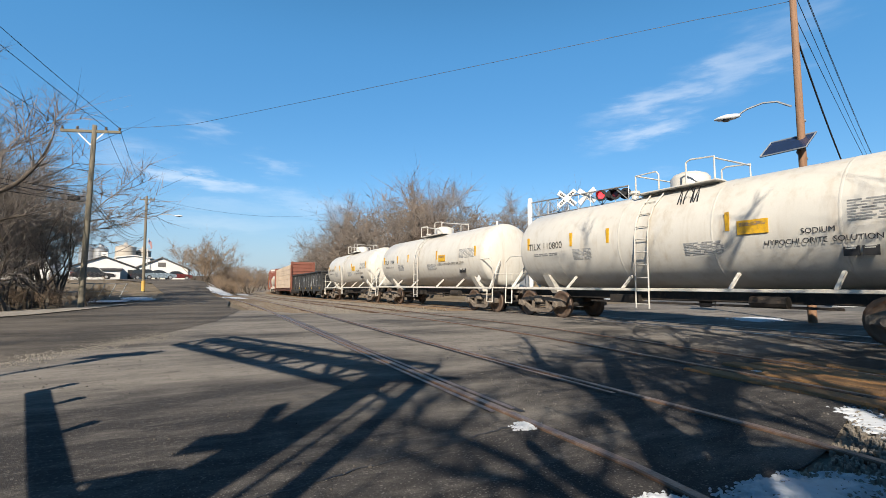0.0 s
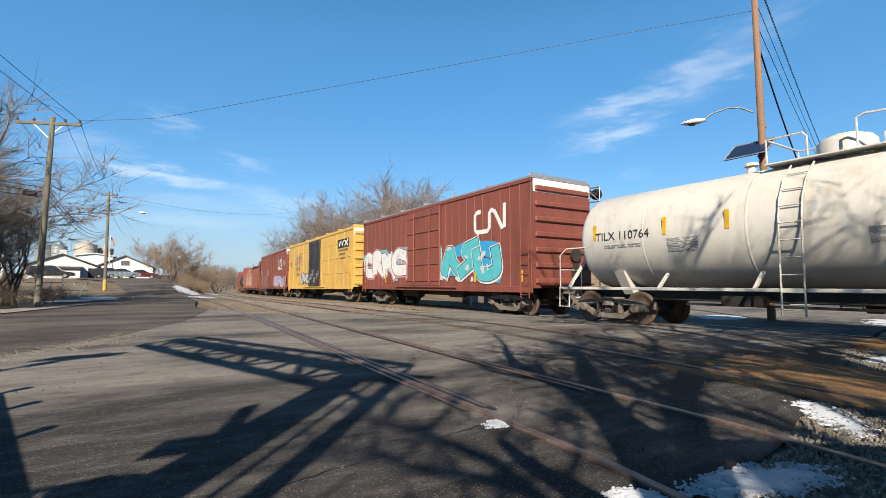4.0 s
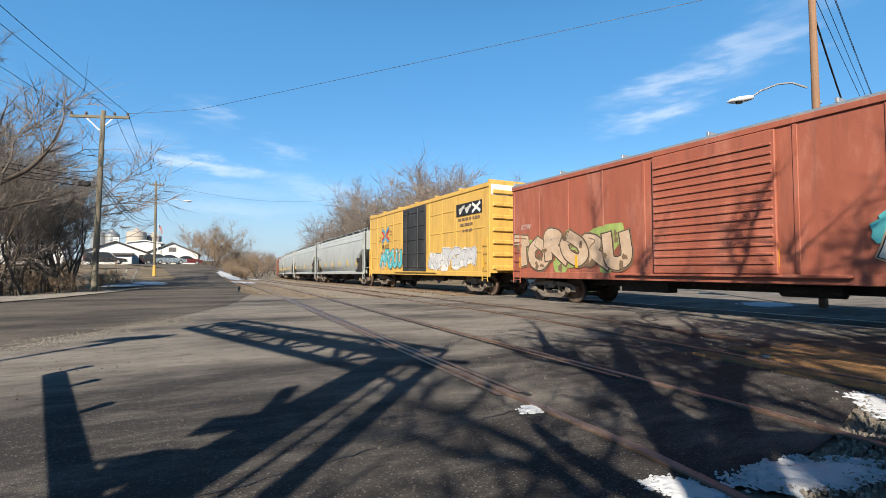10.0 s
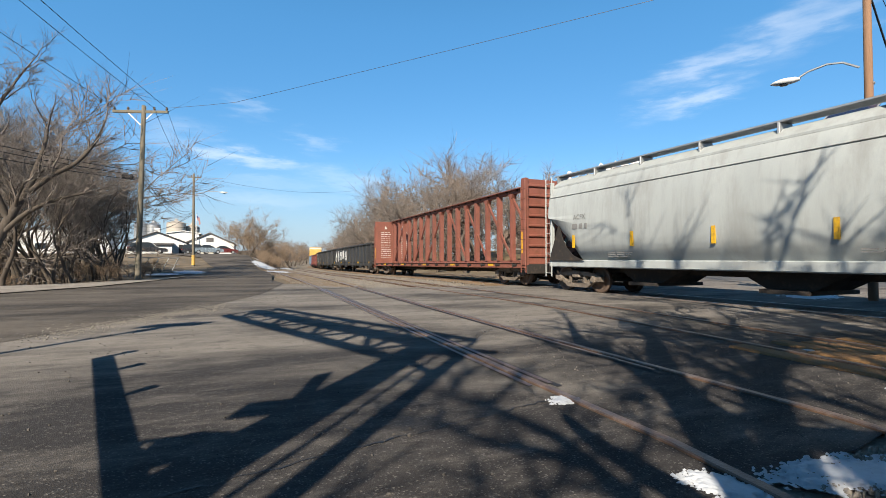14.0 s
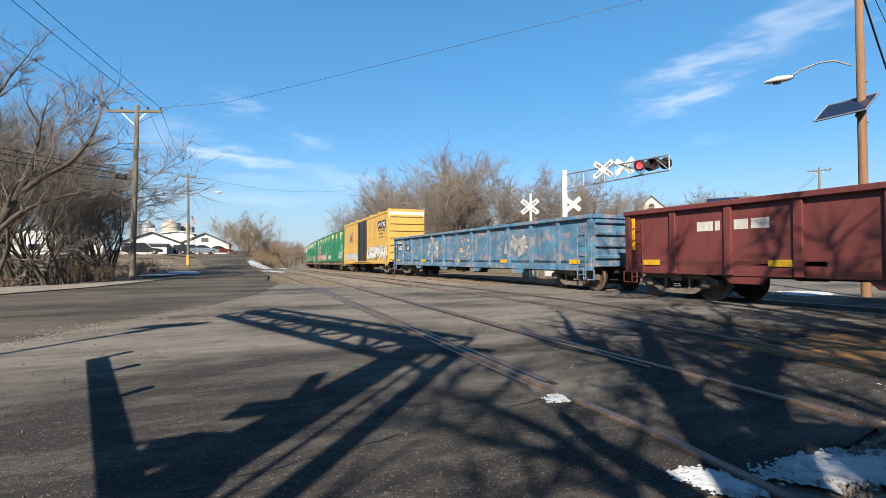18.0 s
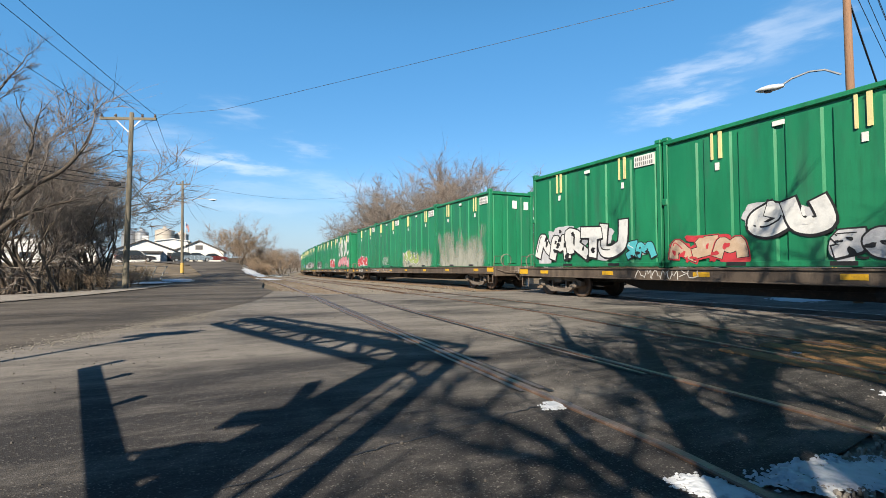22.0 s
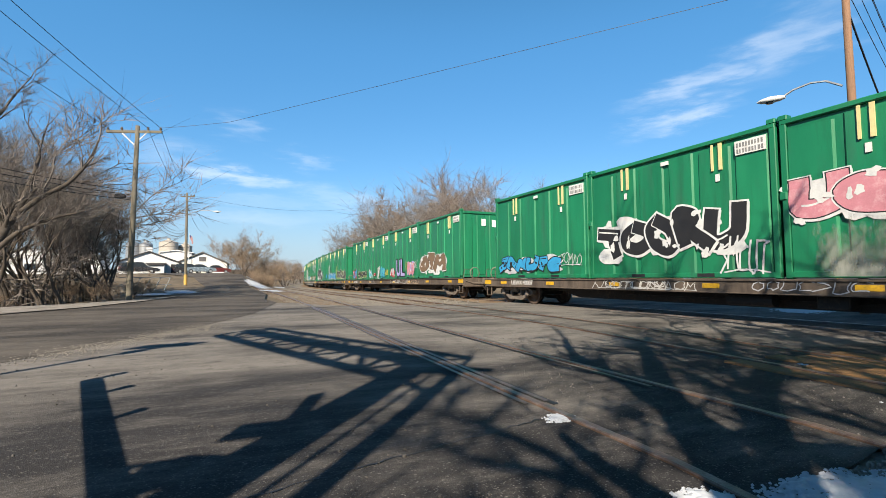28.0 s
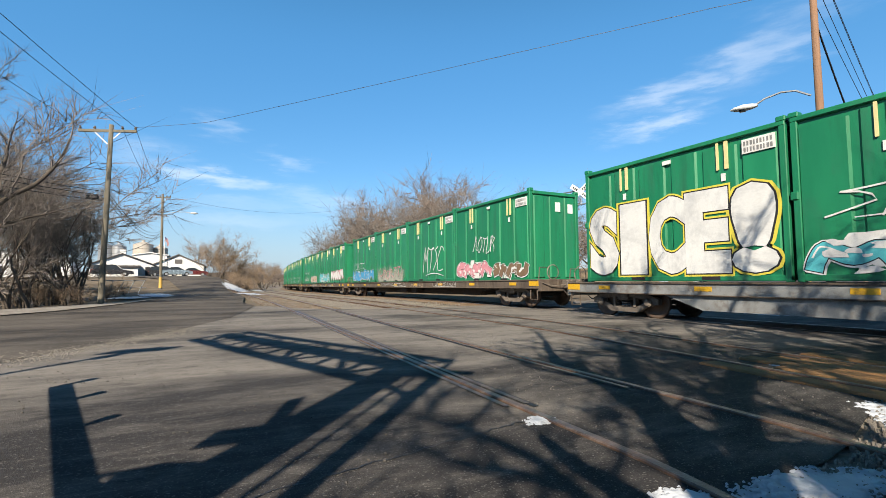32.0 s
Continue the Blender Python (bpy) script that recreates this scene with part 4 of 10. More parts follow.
# ---- the train: local x runs forward along the car, y away from the street side, z up from the rail head ----
def truck_meshes():
    side = Geo()
    # cast side frame: bowed lower chord, upper chord, pedestal ends with openings between
    side.prism([(-1.22, 0.40), (-1.22, 0.56), (-0.95, 0.66), (-0.45, 0.72), (0.45, 0.72), (0.95, 0.66), (1.22, 0.56), (1.22, 0.40), (0.98, 0.40), (0.90, 0.54),
                (0.42, 0.58), (0.34, 0.56), (0.34, 0.60), (-0.34, 0.60), (-0.34, 0.56), (-0.42, 0.58), (-0.90, 0.54), (-0.98, 0.40)], "y", -0.08, 0.08)
    side.prism([(-0.95, 0.42), (-0.86, 0.50), (-0.42, 0.30), (0.42, 0.30), (0.86, 0.50), (0.95, 0.42), (0.50, 0.16), (-0.50, 0.16)], "y", -0.07, 0.07)
    side.box(-0.42, -0.34, -0.07, 0.07, 0.28, 0.60)
    side.box(0.34, 0.42, -0.07, 0.07, 0.28, 0.60)
    for a in (-0.89, 0.89):
        side.lathe([(0.0, -0.17), (0.09, -0.17), (0.13, -0.13), (0.13, 0.08), (0.0, 0.08)], 10, "y", (a, 0, 0.457))
    axle = Geo().cyl((0, -1.12, 0.457), (0, 1.12, 0.457), 0.075, None, 8)
    wheel = Geo().lathe([(0.0, -0.03), (0.13, -0.05), (0.15, 0.0), (0.36, 0.02), (0.38, -0.065), (0.457, -0.065), (0.462, 0.03), (0.485, 0.04), (0.485, 0.07), (0.38, 0.07),
                         (0.36, 0.05), (0.15, 0.05), (0.13, 0.09), (0.0, 0.09)], 20, "y")
    spring = Geo()
    for sx in (-0.24, -0.08, 0.08, 0.24):
        for k in range(4):
            spring.lathe([(0.055, 0), (0.078, 0.016), (0.055, 0.032)], 8, "z", (sx, 0, 0.315 + k * 0.058))
    bolster = Geo().cbox(-0.20, 0.20, -1.15, 1.15, 0.50, 0.76, 0.03)
    shoe = Geo().cbox(-0.05, 0.05, -0.05, 0.05, -0.17, 0.17, 0.015)
    return {"side_frame": side.mesh("side_frame", M["truck"]), "axle": axle.mesh("axle", M["under"]), "wheel": wheel.mesh("wheel", M["wheel"], True),
            "springs": spring.mesh("springs", M["under"], True), "bolster": bolster.mesh("bolster", M["truck"]),
            "brake_shoe": shoe.mesh("brake_shoe", M["truck"])}


TRUCK = truck_meshes()
COUPLER = Geo().box(-0.1, 0.75, -0.07, 0.07, 0.80, 0.98).prism([(0.70, -0.10), (0.98, -0.17), (1.06, -0.02), (0.95, 0.04), (0.92, 0.17), (0.72, 0.14)], "z", 0.74, 1.03).mesh("coupler", M["truck"])
HOSE = Geo().tube([(0.35, -0.25, 0.75), (0.55, -0.27, 0.55), (0.75, -0.26, 0.42), (0.92, -0.22, 0.45), (1.02, -0.18, 0.55)], 0.022, 5).mesh("air_hose", M["under"])


def add_truck(car, x):
    t = part("truck", TRUCK["bolster"], None, car, m=pose(x, 0, 0))
    for s in (-1, 1):
        part("side_frame", TRUCK["side_frame"], None, t, m=pose(0, s * 1.0, 0, 0, 0, 0 if s < 0 else 180))
        part("springs", TRUCK["springs"], None, t, m=pose(0, s * 1.0, 0))
        for a in (-0.89, 0.89):
            part("wheel", TRUCK["wheel"], None, t, m=pose(a, s * 0.74, 0.457, 0, 0, 0 if s > 0 else 180))
    for a in (-0.89, 0.89):
        part("axle", TRUCK["axle"], None, t, m=pose(a, 0, 0))
    return t


def running_gear(car, length, inset=2.2, sill=0.62, middle=True):
    for s in (-1, 1):
        add_truck(car, s * (length / 2 - inset))
        part("coupler", COUPLER, None, car, m=pose(s * (length / 2 - 0.92), 0, 0, 0, 0, 0 if s > 0 else 180))
        part("air_hose", HOSE, None, car, m=pose(s * (length / 2 - 0.95), 0, 0, 0, 0, 0 if s > 0 else 180))
    if not middle:
        return
    part("center_sill", Geo().cbox(-length / 2 + 0.9, length / 2 - 0.9, -0.3, 0.3, sill, sill + 0.36, 0.02), M["under"], car)


def ladder(car, x, y, z0, z1, material, w=0.42, step=0.40, curve=None, name="ladder"):
    g = Geo()
    f = curve or (lambda z: y)
    zs = [z0 + (z1 - z0) * k / 8 for k in range(9)]
    for s in (-1, 1):
        g.tube([(x + s * w / 2, f(z), z) for z in zs], 0.022, 5)
    k = z0 + 0.12
    while k < z1:
        g.cyl((x - w / 2, f(k), k), (x + w / 2, f(k), k), 0.014, None, 5)
        k += step
    return part(name, g, material, car)


def patch(car, x, y, z, w, h, material, name="reflector", label=""):
    g = Geo().box(x - w / 2, x + w / 2, y - 0.004, y + 0.01, z - h / 2, z + h / 2)
    return part(name, g, material, car, label)


def bars(car, x, y, z, w, lines, size, material, seed=0, name="small_print", shell=None):
    """Rows of plain bars for small print."""
    r = random.Random(seed)
    g = Geo()
    for k in range(lines):
        a = x - w / 2
        while a < x + w / 2 - 0.05:
            b = min(a + r.uniform(0.12, 0.45), x + w / 2)
            if shell:
                y = shell(z - k * size * 1.8) - 0.001
            g.box(a, b, y - 0.004, y + 0.006, z - k * size * 1.8 - size / 2, z - k * size * 1.8 + size / 2)
            a = b + r.uniform(0.05, 0.12)
    return part(name, g, material, car)


def blob(cx, cz, rx, rz, rng, n=18, wob=0.22):
    ph = [rng.uniform(0, 6.28) for _ in range(4)]
    pts = []
    for i in range(n):
        t = 2 * math.pi * i / n
        k = 1 + wob * (0.5 * math.sin(2 * t + ph[0]) + 0.35 * math.sin(3 * t + ph[1]) + 0.3 * math.sin(5 * t + ph[2]))
        sq = (abs(math.cos(t)) ** 4 + abs(math.sin(t)) ** 4) ** -0.25
        pts.append((cx + rx * k * sq * 0.92 * math.cos(t), cz + rz * k * sq * 0.92 * math.sin(t)))
    return pts


def ribbon(g, pts, w, y, lift=0.00012):
    """A flat painted stroke through points of x, z; it climbs a hair along its way so that crossings do not clash."""
    n = len(pts)
    vs = []
    for i, (x, z) in enumerate(pts):
        (xa, za), (xb, zb) = pts[max(i - 1, 0)], pts[min(i + 1, n - 1)]
        d = math.hypot(xb - xa, zb - za) or 1e-6
        tx, tz = (xb - xa) / d, (zb - za) / d
        e = w * 0.4 * ((i == n - 1) - (i == 0))
        for q in (1, -1):
            vs.append((x + tx * e - tz * w / 2 * q, y - lift * i, z + tz * e + tx * w / 2 * q))
    g.add(vs, [(2 * i, 2 * i + 1, 2 * i + 3, 2 * i + 2) for i in range(n - 1)])


FORMS = (((0.05, 0), (0.30, 1), (0.62, 0.35), (0.98, 0.05)), ((0.9, 0.95), (0.2, 0.85), (0.85, 0.45), (0.1, 0.05)), ((0.1, 1), (0.12, 0.1), (0.5, 0.0), (0.92, 0.2), (0.85, 1)), ((0.1, 0), (0.15, 1), (0.8, 0.85), (0.3, 0.5), (0.95, 0.0)),
         ((0.95, 0.8), (0.45, 1.0), (0.08, 0.6), (0.2, 0.1), (0.9, 0.12)), ((0.05, 0), (0.2, 1), (0.5, 0.4), (0.8, 1), (0.95, 0)), ((0.0, 0.95), (0.95, 0.9), (0.5, 0.85), (0.45, 0.0)), ((0.5, 1), (0.1, 0.7), (0.15, 0.2), (0.55, 0.0), (0.9, 0.3), (0.85, 0.75), (0.45, 1)))


def mural(car, x0, x1, z0, z1, y, fill, line, seed, spill=None, letters=None):
    """A spray-painted piece: swollen shapes that crowd and overlap, outlined, with a cast edge below, over a cloud of overspray."""
    r = random.Random(seed)
    w, h = x1 - x0, z1 - z0
    n = letters or max(3, int(w / (h * 0.62)))
    cell = w / n
    fat = min(h * 0.40, cell * 0.46)
    lean = r.uniform(-0.18, 0.28)
    cloud = spill or ("g_silver" if line in ("g_black", "g_brown") else line)
    g = Geo()
    for i in range(int(n * 2.4)):
        cx = x0 + r.uniform(0.02, 0.98) * w
        pts = blob(cx, r.uniform(z0 + h * 0.15, z0 + h * 0.85), cell * r.uniform(0.25, 0.62), h * r.uniform(0.10, 0.30), r, 14)
        g.add([(q[0], y - 0.0025 - 0.00008 * i, min(max(q[1], z0 - 0.03), z1 + 0.04)) for q in pts], [tuple(range(14))])
    part("spray_cloud", g, M[cloud], car)
    for i in range(n):
        form = FORMS[r.randrange(len(FORMS))]
        zz0, hh = z0 + fat * 0.5 + r.uniform(0, 0.16) * h, (h - fat) * r.uniform(0.72, 1.0)
        pts = []
        for (ax, az), (bx, bz) in zip(form, form[1:]):
            for q in range(6):
                t = q / 6
                pts.append((ax + (bx - ax) * t, az + (bz - az) * t))
        pts.append(form[-1])
        k = len(pts)
        sm_ = pts
        for _ in range(4):
            sm_ = [((sm_[max(j - 1, 0)][0] + sm_[j][0] * 2 + sm_[min(j + 1, k - 1)][0]) / 4, (sm_[max(j - 1, 0)][1] + sm_[j][1] * 2 + sm_[min(j + 1, k - 1)][1]) / 4) for j in range(k)]
        turn, grow = r.uniform(-0.35, 0.35), r.uniform(0.95, 1.3)
        path = []
        for px, pz in sm_:
            u, v = (px - 0.5) * grow, pz - 0.5
            path.append((x0 + cell * (i + 0.5 + u) + (lean + turn) * hh * v + r.uniform(-0.006, 0.006) * cell, zz0 + hh * (pz + turn * u * 0.4)))
        dy = 0.0022 * (i % 4)
        back, front, ink = Geo(), Geo(), Geo()
        ribbon(back, path, fat * 1.16, y - 0.004 - dy, 0.00003)
        ribbon(back, [(px + fat * 0.08, pz - fat * 0.10) for px, pz in path], fat * 1.06, y - 0.0036 - dy, 0.00003)
        ribbon(front, path, fat * 1.02, y - 0.0048 - dy, 0.00003)
        ribbon(front, path, fat * 0.90, y - 0.0054 - dy, 0.00003)
        o = part("spray_letter", back, M[line], car)
        key = "g_white" if "black" in (fill, line) or fill == "g_black" else "g_black"
        me = front.mesh("letter_fill", M[line if line == "greyink" or fill == "black" else key], False, False)
        me.materials.append(M[fill])
        for f in me.polygons[k - 1:]:
            f.material_index = 1
        part("letter_fill", me, None, o)
        if i == n // 2:
            acc = Geo()
            for q in range(n * 3):
                px, pz = x0 + r.uniform(0.03, 0.97) * w, z0 + r.uniform(0.1, 0.9) * h
                bp = blob(px, pz, cell * r.uniform(0.05, 0.16), h * r.uniform(0.04, 0.11), r, 10, 0.5)
                acc.add([(u[0], y - 0.0142 - 0.00005 * q, u[1]) for u in bp], [tuple(range(10))])
            part("spray_accent", acc, M[r.choice(("g_white", "g_silver", line, line))], car)
        if i % 4 == 0:
            a = r.randrange(0, k // 2)
            ribbon(ink, [(px - fat * 0.2, pz + fat * 0.18) for px, pz in path[a:a + k // 3 + 2]], fat * 0.10, y - 0.0058 - dy)
            part("shine", ink, M[line if r.random() < 0.6 else "g_white"], o)


def scrawl(car, x0, x1, z0, z1, y, ink, seed, width=0.05, turns=5):
    """A quick handwritten tag: thin leaning strokes that run into one another, with a tail."""
    r = random.Random(seed)
    g = Geo()
    n = max(3, turns)
    cell, h = (x1 - x0) / n, z1 - z0
    lean = r.uniform(0.05, 0.35)
    for i in range(n):
        form = FORMS[r.randrange(len(FORMS))]
        grow, lift = r.uniform(0.85, 1.35), r.uniform(-0.12, 0.15) * h
        pts = []
        for (ax, az), (bx, bz) in zip(form, form[1:]):
            bow = r.uniform(-0.14, 0.14)
            for q in range(3):
                k = q / 3
                pts.append((ax + (bx - ax) * k + bow * math.sin(math.pi * k), az + (bz - az) * k + bow * 0.6 * math.sin(math.pi * k)))
        pts.append(form[-1])
        ribbon(g, [(x0 + cell * (i + 0.5 + (px - 0.5) * grow) + lean * h * (pz - 0.5), z0 + lift + h * pz) for px, pz in pts], width * 0.8, y - 0.004 - 0.0008 * (i % 3))
    if r.random() < 0.6:
        ribbon(g, [(x0 + (x1 - x0) * k, z0 - 0.08 * h + 0.12 * h * math.sin(3 * k)) for k in (0.1, 0.4, 0.7, 1.0)], width * 0.6, y - 0.004)
    ob = part("tag", g, M[ink], car)
    ob["kind"] = "stuff"
    return ob


HAND = {"A": (((0, 0), (0.5, 1), (1, 0)), ((0.2, 0.4), (0.8, 0.42))), "C": (((0.95, 0.85), (0.6, 1), (0.15, 0.8), (0.0, 0.5), (0.15, 0.15), (0.6, 0), (0.95, 0.15)),),
        "D": (((0.1, 0), (0.1, 1), (0.65, 0.9), (0.98, 0.55), (0.75, 0.12), (0.1, 0)),), "E": (((0.9, 1), (0.1, 1), (0.1, 0), (0.9, 0)), ((0.1, 0.5), (0.75, 0.52))), "g": (((0.9, 0.85), (0.45, 1), (0.08, 0.75), (0.4, 0.5), (0.88, 0.72), (0.9, 0.95), (0.85, 0.2), (0.5, -0.05), (0.1, 0.1)),),
        "K": (((0.1, 1), (0.1, 0)), ((0.9, 1), (0.12, 0.45), (0.95, 0))), "N": (((0.05, 0), (0.1, 1), (0.85, 0.02), (0.95, 1.05)),), "O": (((0.5, 1), (0.1, 0.75), (0.08, 0.3), (0.45, 0), (0.88, 0.25), (0.92, 0.75), (0.5, 1)),),
        "R": (((0.1, 0), (0.12, 1), (0.75, 0.95), (0.85, 0.65), (0.15, 0.48), (0.95, 0)),), "T": (((0, 1), (1, 0.97)), ((0.5, 1), (0.48, 0))), "W": (((0, 1), (0.22, 0), (0.5, 0.7), (0.78, 0), (1, 1.05)),), "G": (((0.9, 0.85), (0.5, 1), (0.08, 0.6), (0.2, 0.1), (0.8, 0.05), (0.92, 0.45), (0.55, 0.45)),),
        "9": (((0.9, 0.75), (0.5, 0.5), (0.12, 0.75), (0.5, 1), (0.9, 0.8), (0.7, 0)),), "0": (((0.5, 1), (0.1, 0.6), (0.4, 0), (0.9, 0.4), (0.5, 1)),), "7": (((0.05, 1), (0.95, 0.97), (0.4, 0)),)}


def hand_word(car, words, x0, x1, z0, z1, y, ink, width, seed):
    """A word in large hand-sprayed strokes, one part a letter."""
    r = random.Random(seed)
    n = len(words)
    cell, h = (x1 - x0) / n, z1 - z0
    for i, ch in enumerate(words):
        g = Geo()
        drop, tall, lean = r.uniform(-0.05, 0.05) * h, h * r.uniform(0.88, 1.05), r.uniform(-0.06, 0.10)
        for q, line in enumerate(HAND[ch]):
            pts = []
            for (ax, az), (bx, bz) in zip(line, line[1:]):
                pts += [(ax + (bx - ax) * t / 5, az + (bz - az) * t / 5) for t in range(5)]
            pts.append(line[-1])
            for _ in range(2 if len(line) > 4 else 1):
                pts = [pts[0]] + [((pts[j - 1][0] + 2 * pts[j][0] + pts[j + 1][0]) / 4, (pts[j - 1][1] + 2 * pts[j][1] + pts[j + 1][1]) / 4) for j in range(1, len(pts) - 1)] + [pts[-1]]
            ribbon(g, [(x0 + cell * (i + 0.16 + 0.66 * px) + lean * tall * pz, z0 + drop + tall * pz) for px, pz in pts], width * r.uniform(0.9, 1.1), y - 0.004 - 0.0015 * q)
        part("spray_letter", g, M[ink], car)


def word_mural(car, words, x0, x1, z0, z1, y, fill, line, fat=0.05):
    """A large sprayed word, one outlined shape a letter, stretched to fill its field."""
    n = len(words)
    w, h = (x1 - x0) / n, z1 - z0
    for i, ch in enumerate(words):
        bold = fill == "g_white"
        inner = text_mesh(ch, 1.0, M[fill], 0.062 if bold else fat * 0.5)
        lo = [min(v.co[a] for v in inner.vertices) for a in (0, 2)]
        hi = [max(v.co[a] for v in inner.vertices) for a in (0, 2)]
        sx, sz = w * (1.04 if bold else 0.90) / max(hi[0] - lo[0], 0.28), h * 0.9 / (hi[1] - lo[1])
        m = pose(x0 + w * (i + 0.5), y - 0.004 - 0.0012 * (i % 2), (z0 + z1) / 2) @ Matrix.Diagonal((sx, 1, sz, 1)) @ pose(-(lo[0] + hi[0]) / 2, 0, -(lo[1] + hi[1]) / 2)
        o = part("spray_letter", text_mesh(ch, 1.0, M[line], 0.092 if bold else fat * 1.6) if line != fill else inner, None, car, m=m)
        if line != fill:
            if bold:
                part("key_line", text_mesh(ch, 1.0, M["g_black"], 0.074), None, o, m=pose(0, -0.003, 0))
            part("letter_fill", inner, None, o, m=pose(0, -0.006, 0))


def tank_profile(r, half, n=7):
    prof = [(0.0, -half)]
    cap = 0.52
    for k in range(1, n + 1):
        a = math.pi / 2 * k / n
        prof.append((r * math.sin(a) ** 0.85, -half + cap * (1 - math.cos(a))))
    prof += [(r, -half * 0.5), (r, 0), (r, half * 0.5)]
    return prof + [(q, -h) for q, h in reversed(prof[:n + 1])]


def tank_car(label, length, paint, trim, ink, marks, dirty=0, words=None):
    car = thing("tank_car", label, "tank car", group="freight cars of the train")
    running_gear(car, length, 2.0, 0.70)
    r, zc, half = 1.42, 2.46, length / 2 - 0.95
    body = part("tank", Geo().lathe(tank_profile(r, half), 40, "x", (0, 0, zc)), M[paint], car, smooth=True)
    for sx in (-0.62, -0.22, 0.22, 0.62):
        part("weld_seam", Geo().lathe([(r + 0.001, -0.03), (r + 0.006, -0.015), (r + 0.006, 0.015), (r + 0.001, 0.03)], 40, "x", (sx * half, 0, zc)), M[paint], body, smooth=True)
    yy = lambda z: -math.sqrt(max(r * r - (z - zc) ** 2, 0.01))
    for s in (-1, 1):
        part("saddle", Geo().prism([(-1.15, zc - 0.95), (-0.7, 0.85), (0.7, 0.85), (1.15, zc - 0.95)], "x", s * (half - 1.5) - 0.16, s * (half - 1.5) + 0.16), M[paint], car)
        # end platform, steps and braces of the end sill
        part("end_platform", Geo().cbox(s * (length / 2 - 0.72) - 0.32, s * (length / 2 - 0.72) + 0.32, -1.45, 1.45, 1.0, 1.06, 0.01), M[trim], car)
        for sy in (-1, 1):
            x0 = s * (length / 2 - 0.45)
            part("end_railing", Geo().tube([(x0, sy * 1.42, 1.05), (x0, sy * 1.42, 2.05), (x0 - s * 0.25, sy * 1.40, 2.25), (x0 - s * 1.1, sy * 1.38, 2.25)], 0.022, 6)
                 .tube([(x0, sy * 1.42, 1.6), (x0, sy * 0.45, 1.6), (x0, sy * 0.45, 1.05)], 0.02, 6), M[trim], car)
            part("brace", Geo().bar((s * (half - 0.1), sy * 0.55, 2.3), (s * (length / 2 - 0.75), sy * 1.35, 1.05), 0.06, 0.09), M[trim], car)
            part("step", Geo().tube([(x0, sy * 1.45, 1.0), (x0, sy * 1.47, 0.45), (x0 - s * 0.4, sy * 1.47, 0.45), (x0 - s * 0.4, sy * 1.45, 1.0)], 0.025, 6), M[trim], car)
        part("side_sill", Geo().cbox(-length / 2 + 0.6, length / 2 - 0.6, s * 1.45 - 0.035, s * 1.45 + 0.035, 0.98, 1.06, 0.01), M[trim], car)
        for bx in (-0.55, -0.2, 0.28, 0.6):
            part("sill_bracket", Geo().bar((bx * half, s * 1.0, 1.42), (bx * half, s * 1.45, 1.02), 0.07, 0.06), M[trim], car)
    part("bottom_outlet", Geo().cyl((0.3, 0, 1.05), (0.3, 0, 0.55), 0.22, 0.14, 12).box(-1.6, 1.7, -0.2, -0.1, 0.72, 0.78), M["under"], car)
    part("brake_rigging", Geo().box(-3.4, 3.6, -0.5, -0.44, 0.60, 0.66).box(-2.4, -1.5, -0.7, -0.3, 0.62, 0.86).cyl((1.8, -0.55, 0.74), (2.6, -0.55, 0.74), 0.14, None, 10), M["under"], car)
    # manway, platform and railings on top
    top = zc + r
    dome = part("manway", Geo().lathe([(0.0, top + 0.42), (0.44, top + 0.40), (0.52, top + 0.30), (0.52, top - 0.10)], 20, "z"), M[paint], car, smooth=True)
    part("lid", Geo().lathe([(0.0, 0.06), (0.30, 0.05), (0.34, 0.0)], 14, "z", (0.0, 0, top + 0.41)), M[trim], dome)
    part("valve", Geo().cyl((-1.9, 0, top - 0.05), (-1.9, 0, top + 0.18), 0.12, 0.10, 10).cyl((-1.9, 0, top + 0.18), (-1.9, 0, top + 0.26), 0.17, 0.15, 10), M[trim], car)
    for sy in (-1, 1):
        part("walkway", Geo().cbox(-1.25, 1.25, sy * 0.62 - 0.22, sy * 0.62 + 0.22, top - 0.06, top - 0.02, 0.008), M[trim], car)
        part("top_railing", Geo().tube([(-1.2, sy * 0.82, top - 0.05), (-1.2, sy * 0.82, top + 0.52), (-0.5, sy * 0.82, top + 0.52), (-0.42, sy * 0.82, top + 0.42), (-0.42, sy * 0.82, top)], 0.024, 6), M[trim], car)
        part("top_railing", Geo().tube([(0.42, sy * 0.82, top), (0.42, sy * 0.82, top + 0.56), (0.55, sy * 0.82, top + 0.62), (1.2, sy * 0.82, top + 0.56), (1.2, sy * 0.82, top - 0.05)], 0.024, 6), M[trim], car)
    for sx in (-1.2, 1.2):
        part("top_railing", Geo().tube([(sx, -0.82, top + 0.52), (sx, 0.82, top + 0.52)], 0.024, 6), M[trim], car)
    for sy in (-1, 1):
        ladder(car, -0.55, sy * 1.5, 0.5, top - 0.12, M[trim], 0.42, 0.36, lambda z, q=sy: q * (max(-yy(max(z, zc)), 0.66) + 0.06 if z > zc else 1.50))
    # stencils and reflective strips
    for k, sx in enumerate((-0.86, -0.52, -0.28, 0.28, 0.86)):
        part("reflector", Geo().box(sx * half - 0.05, sx * half + 0.05, yy(2.55) - 0.012, yy(2.55) + 0.02, 2.42, 2.86), M["yellow"], car)
    lx, lz = (0.30 * half + 0.1, 2.46) if paint != "black_tank" else (0.30 * half + 0.5, 2.14)
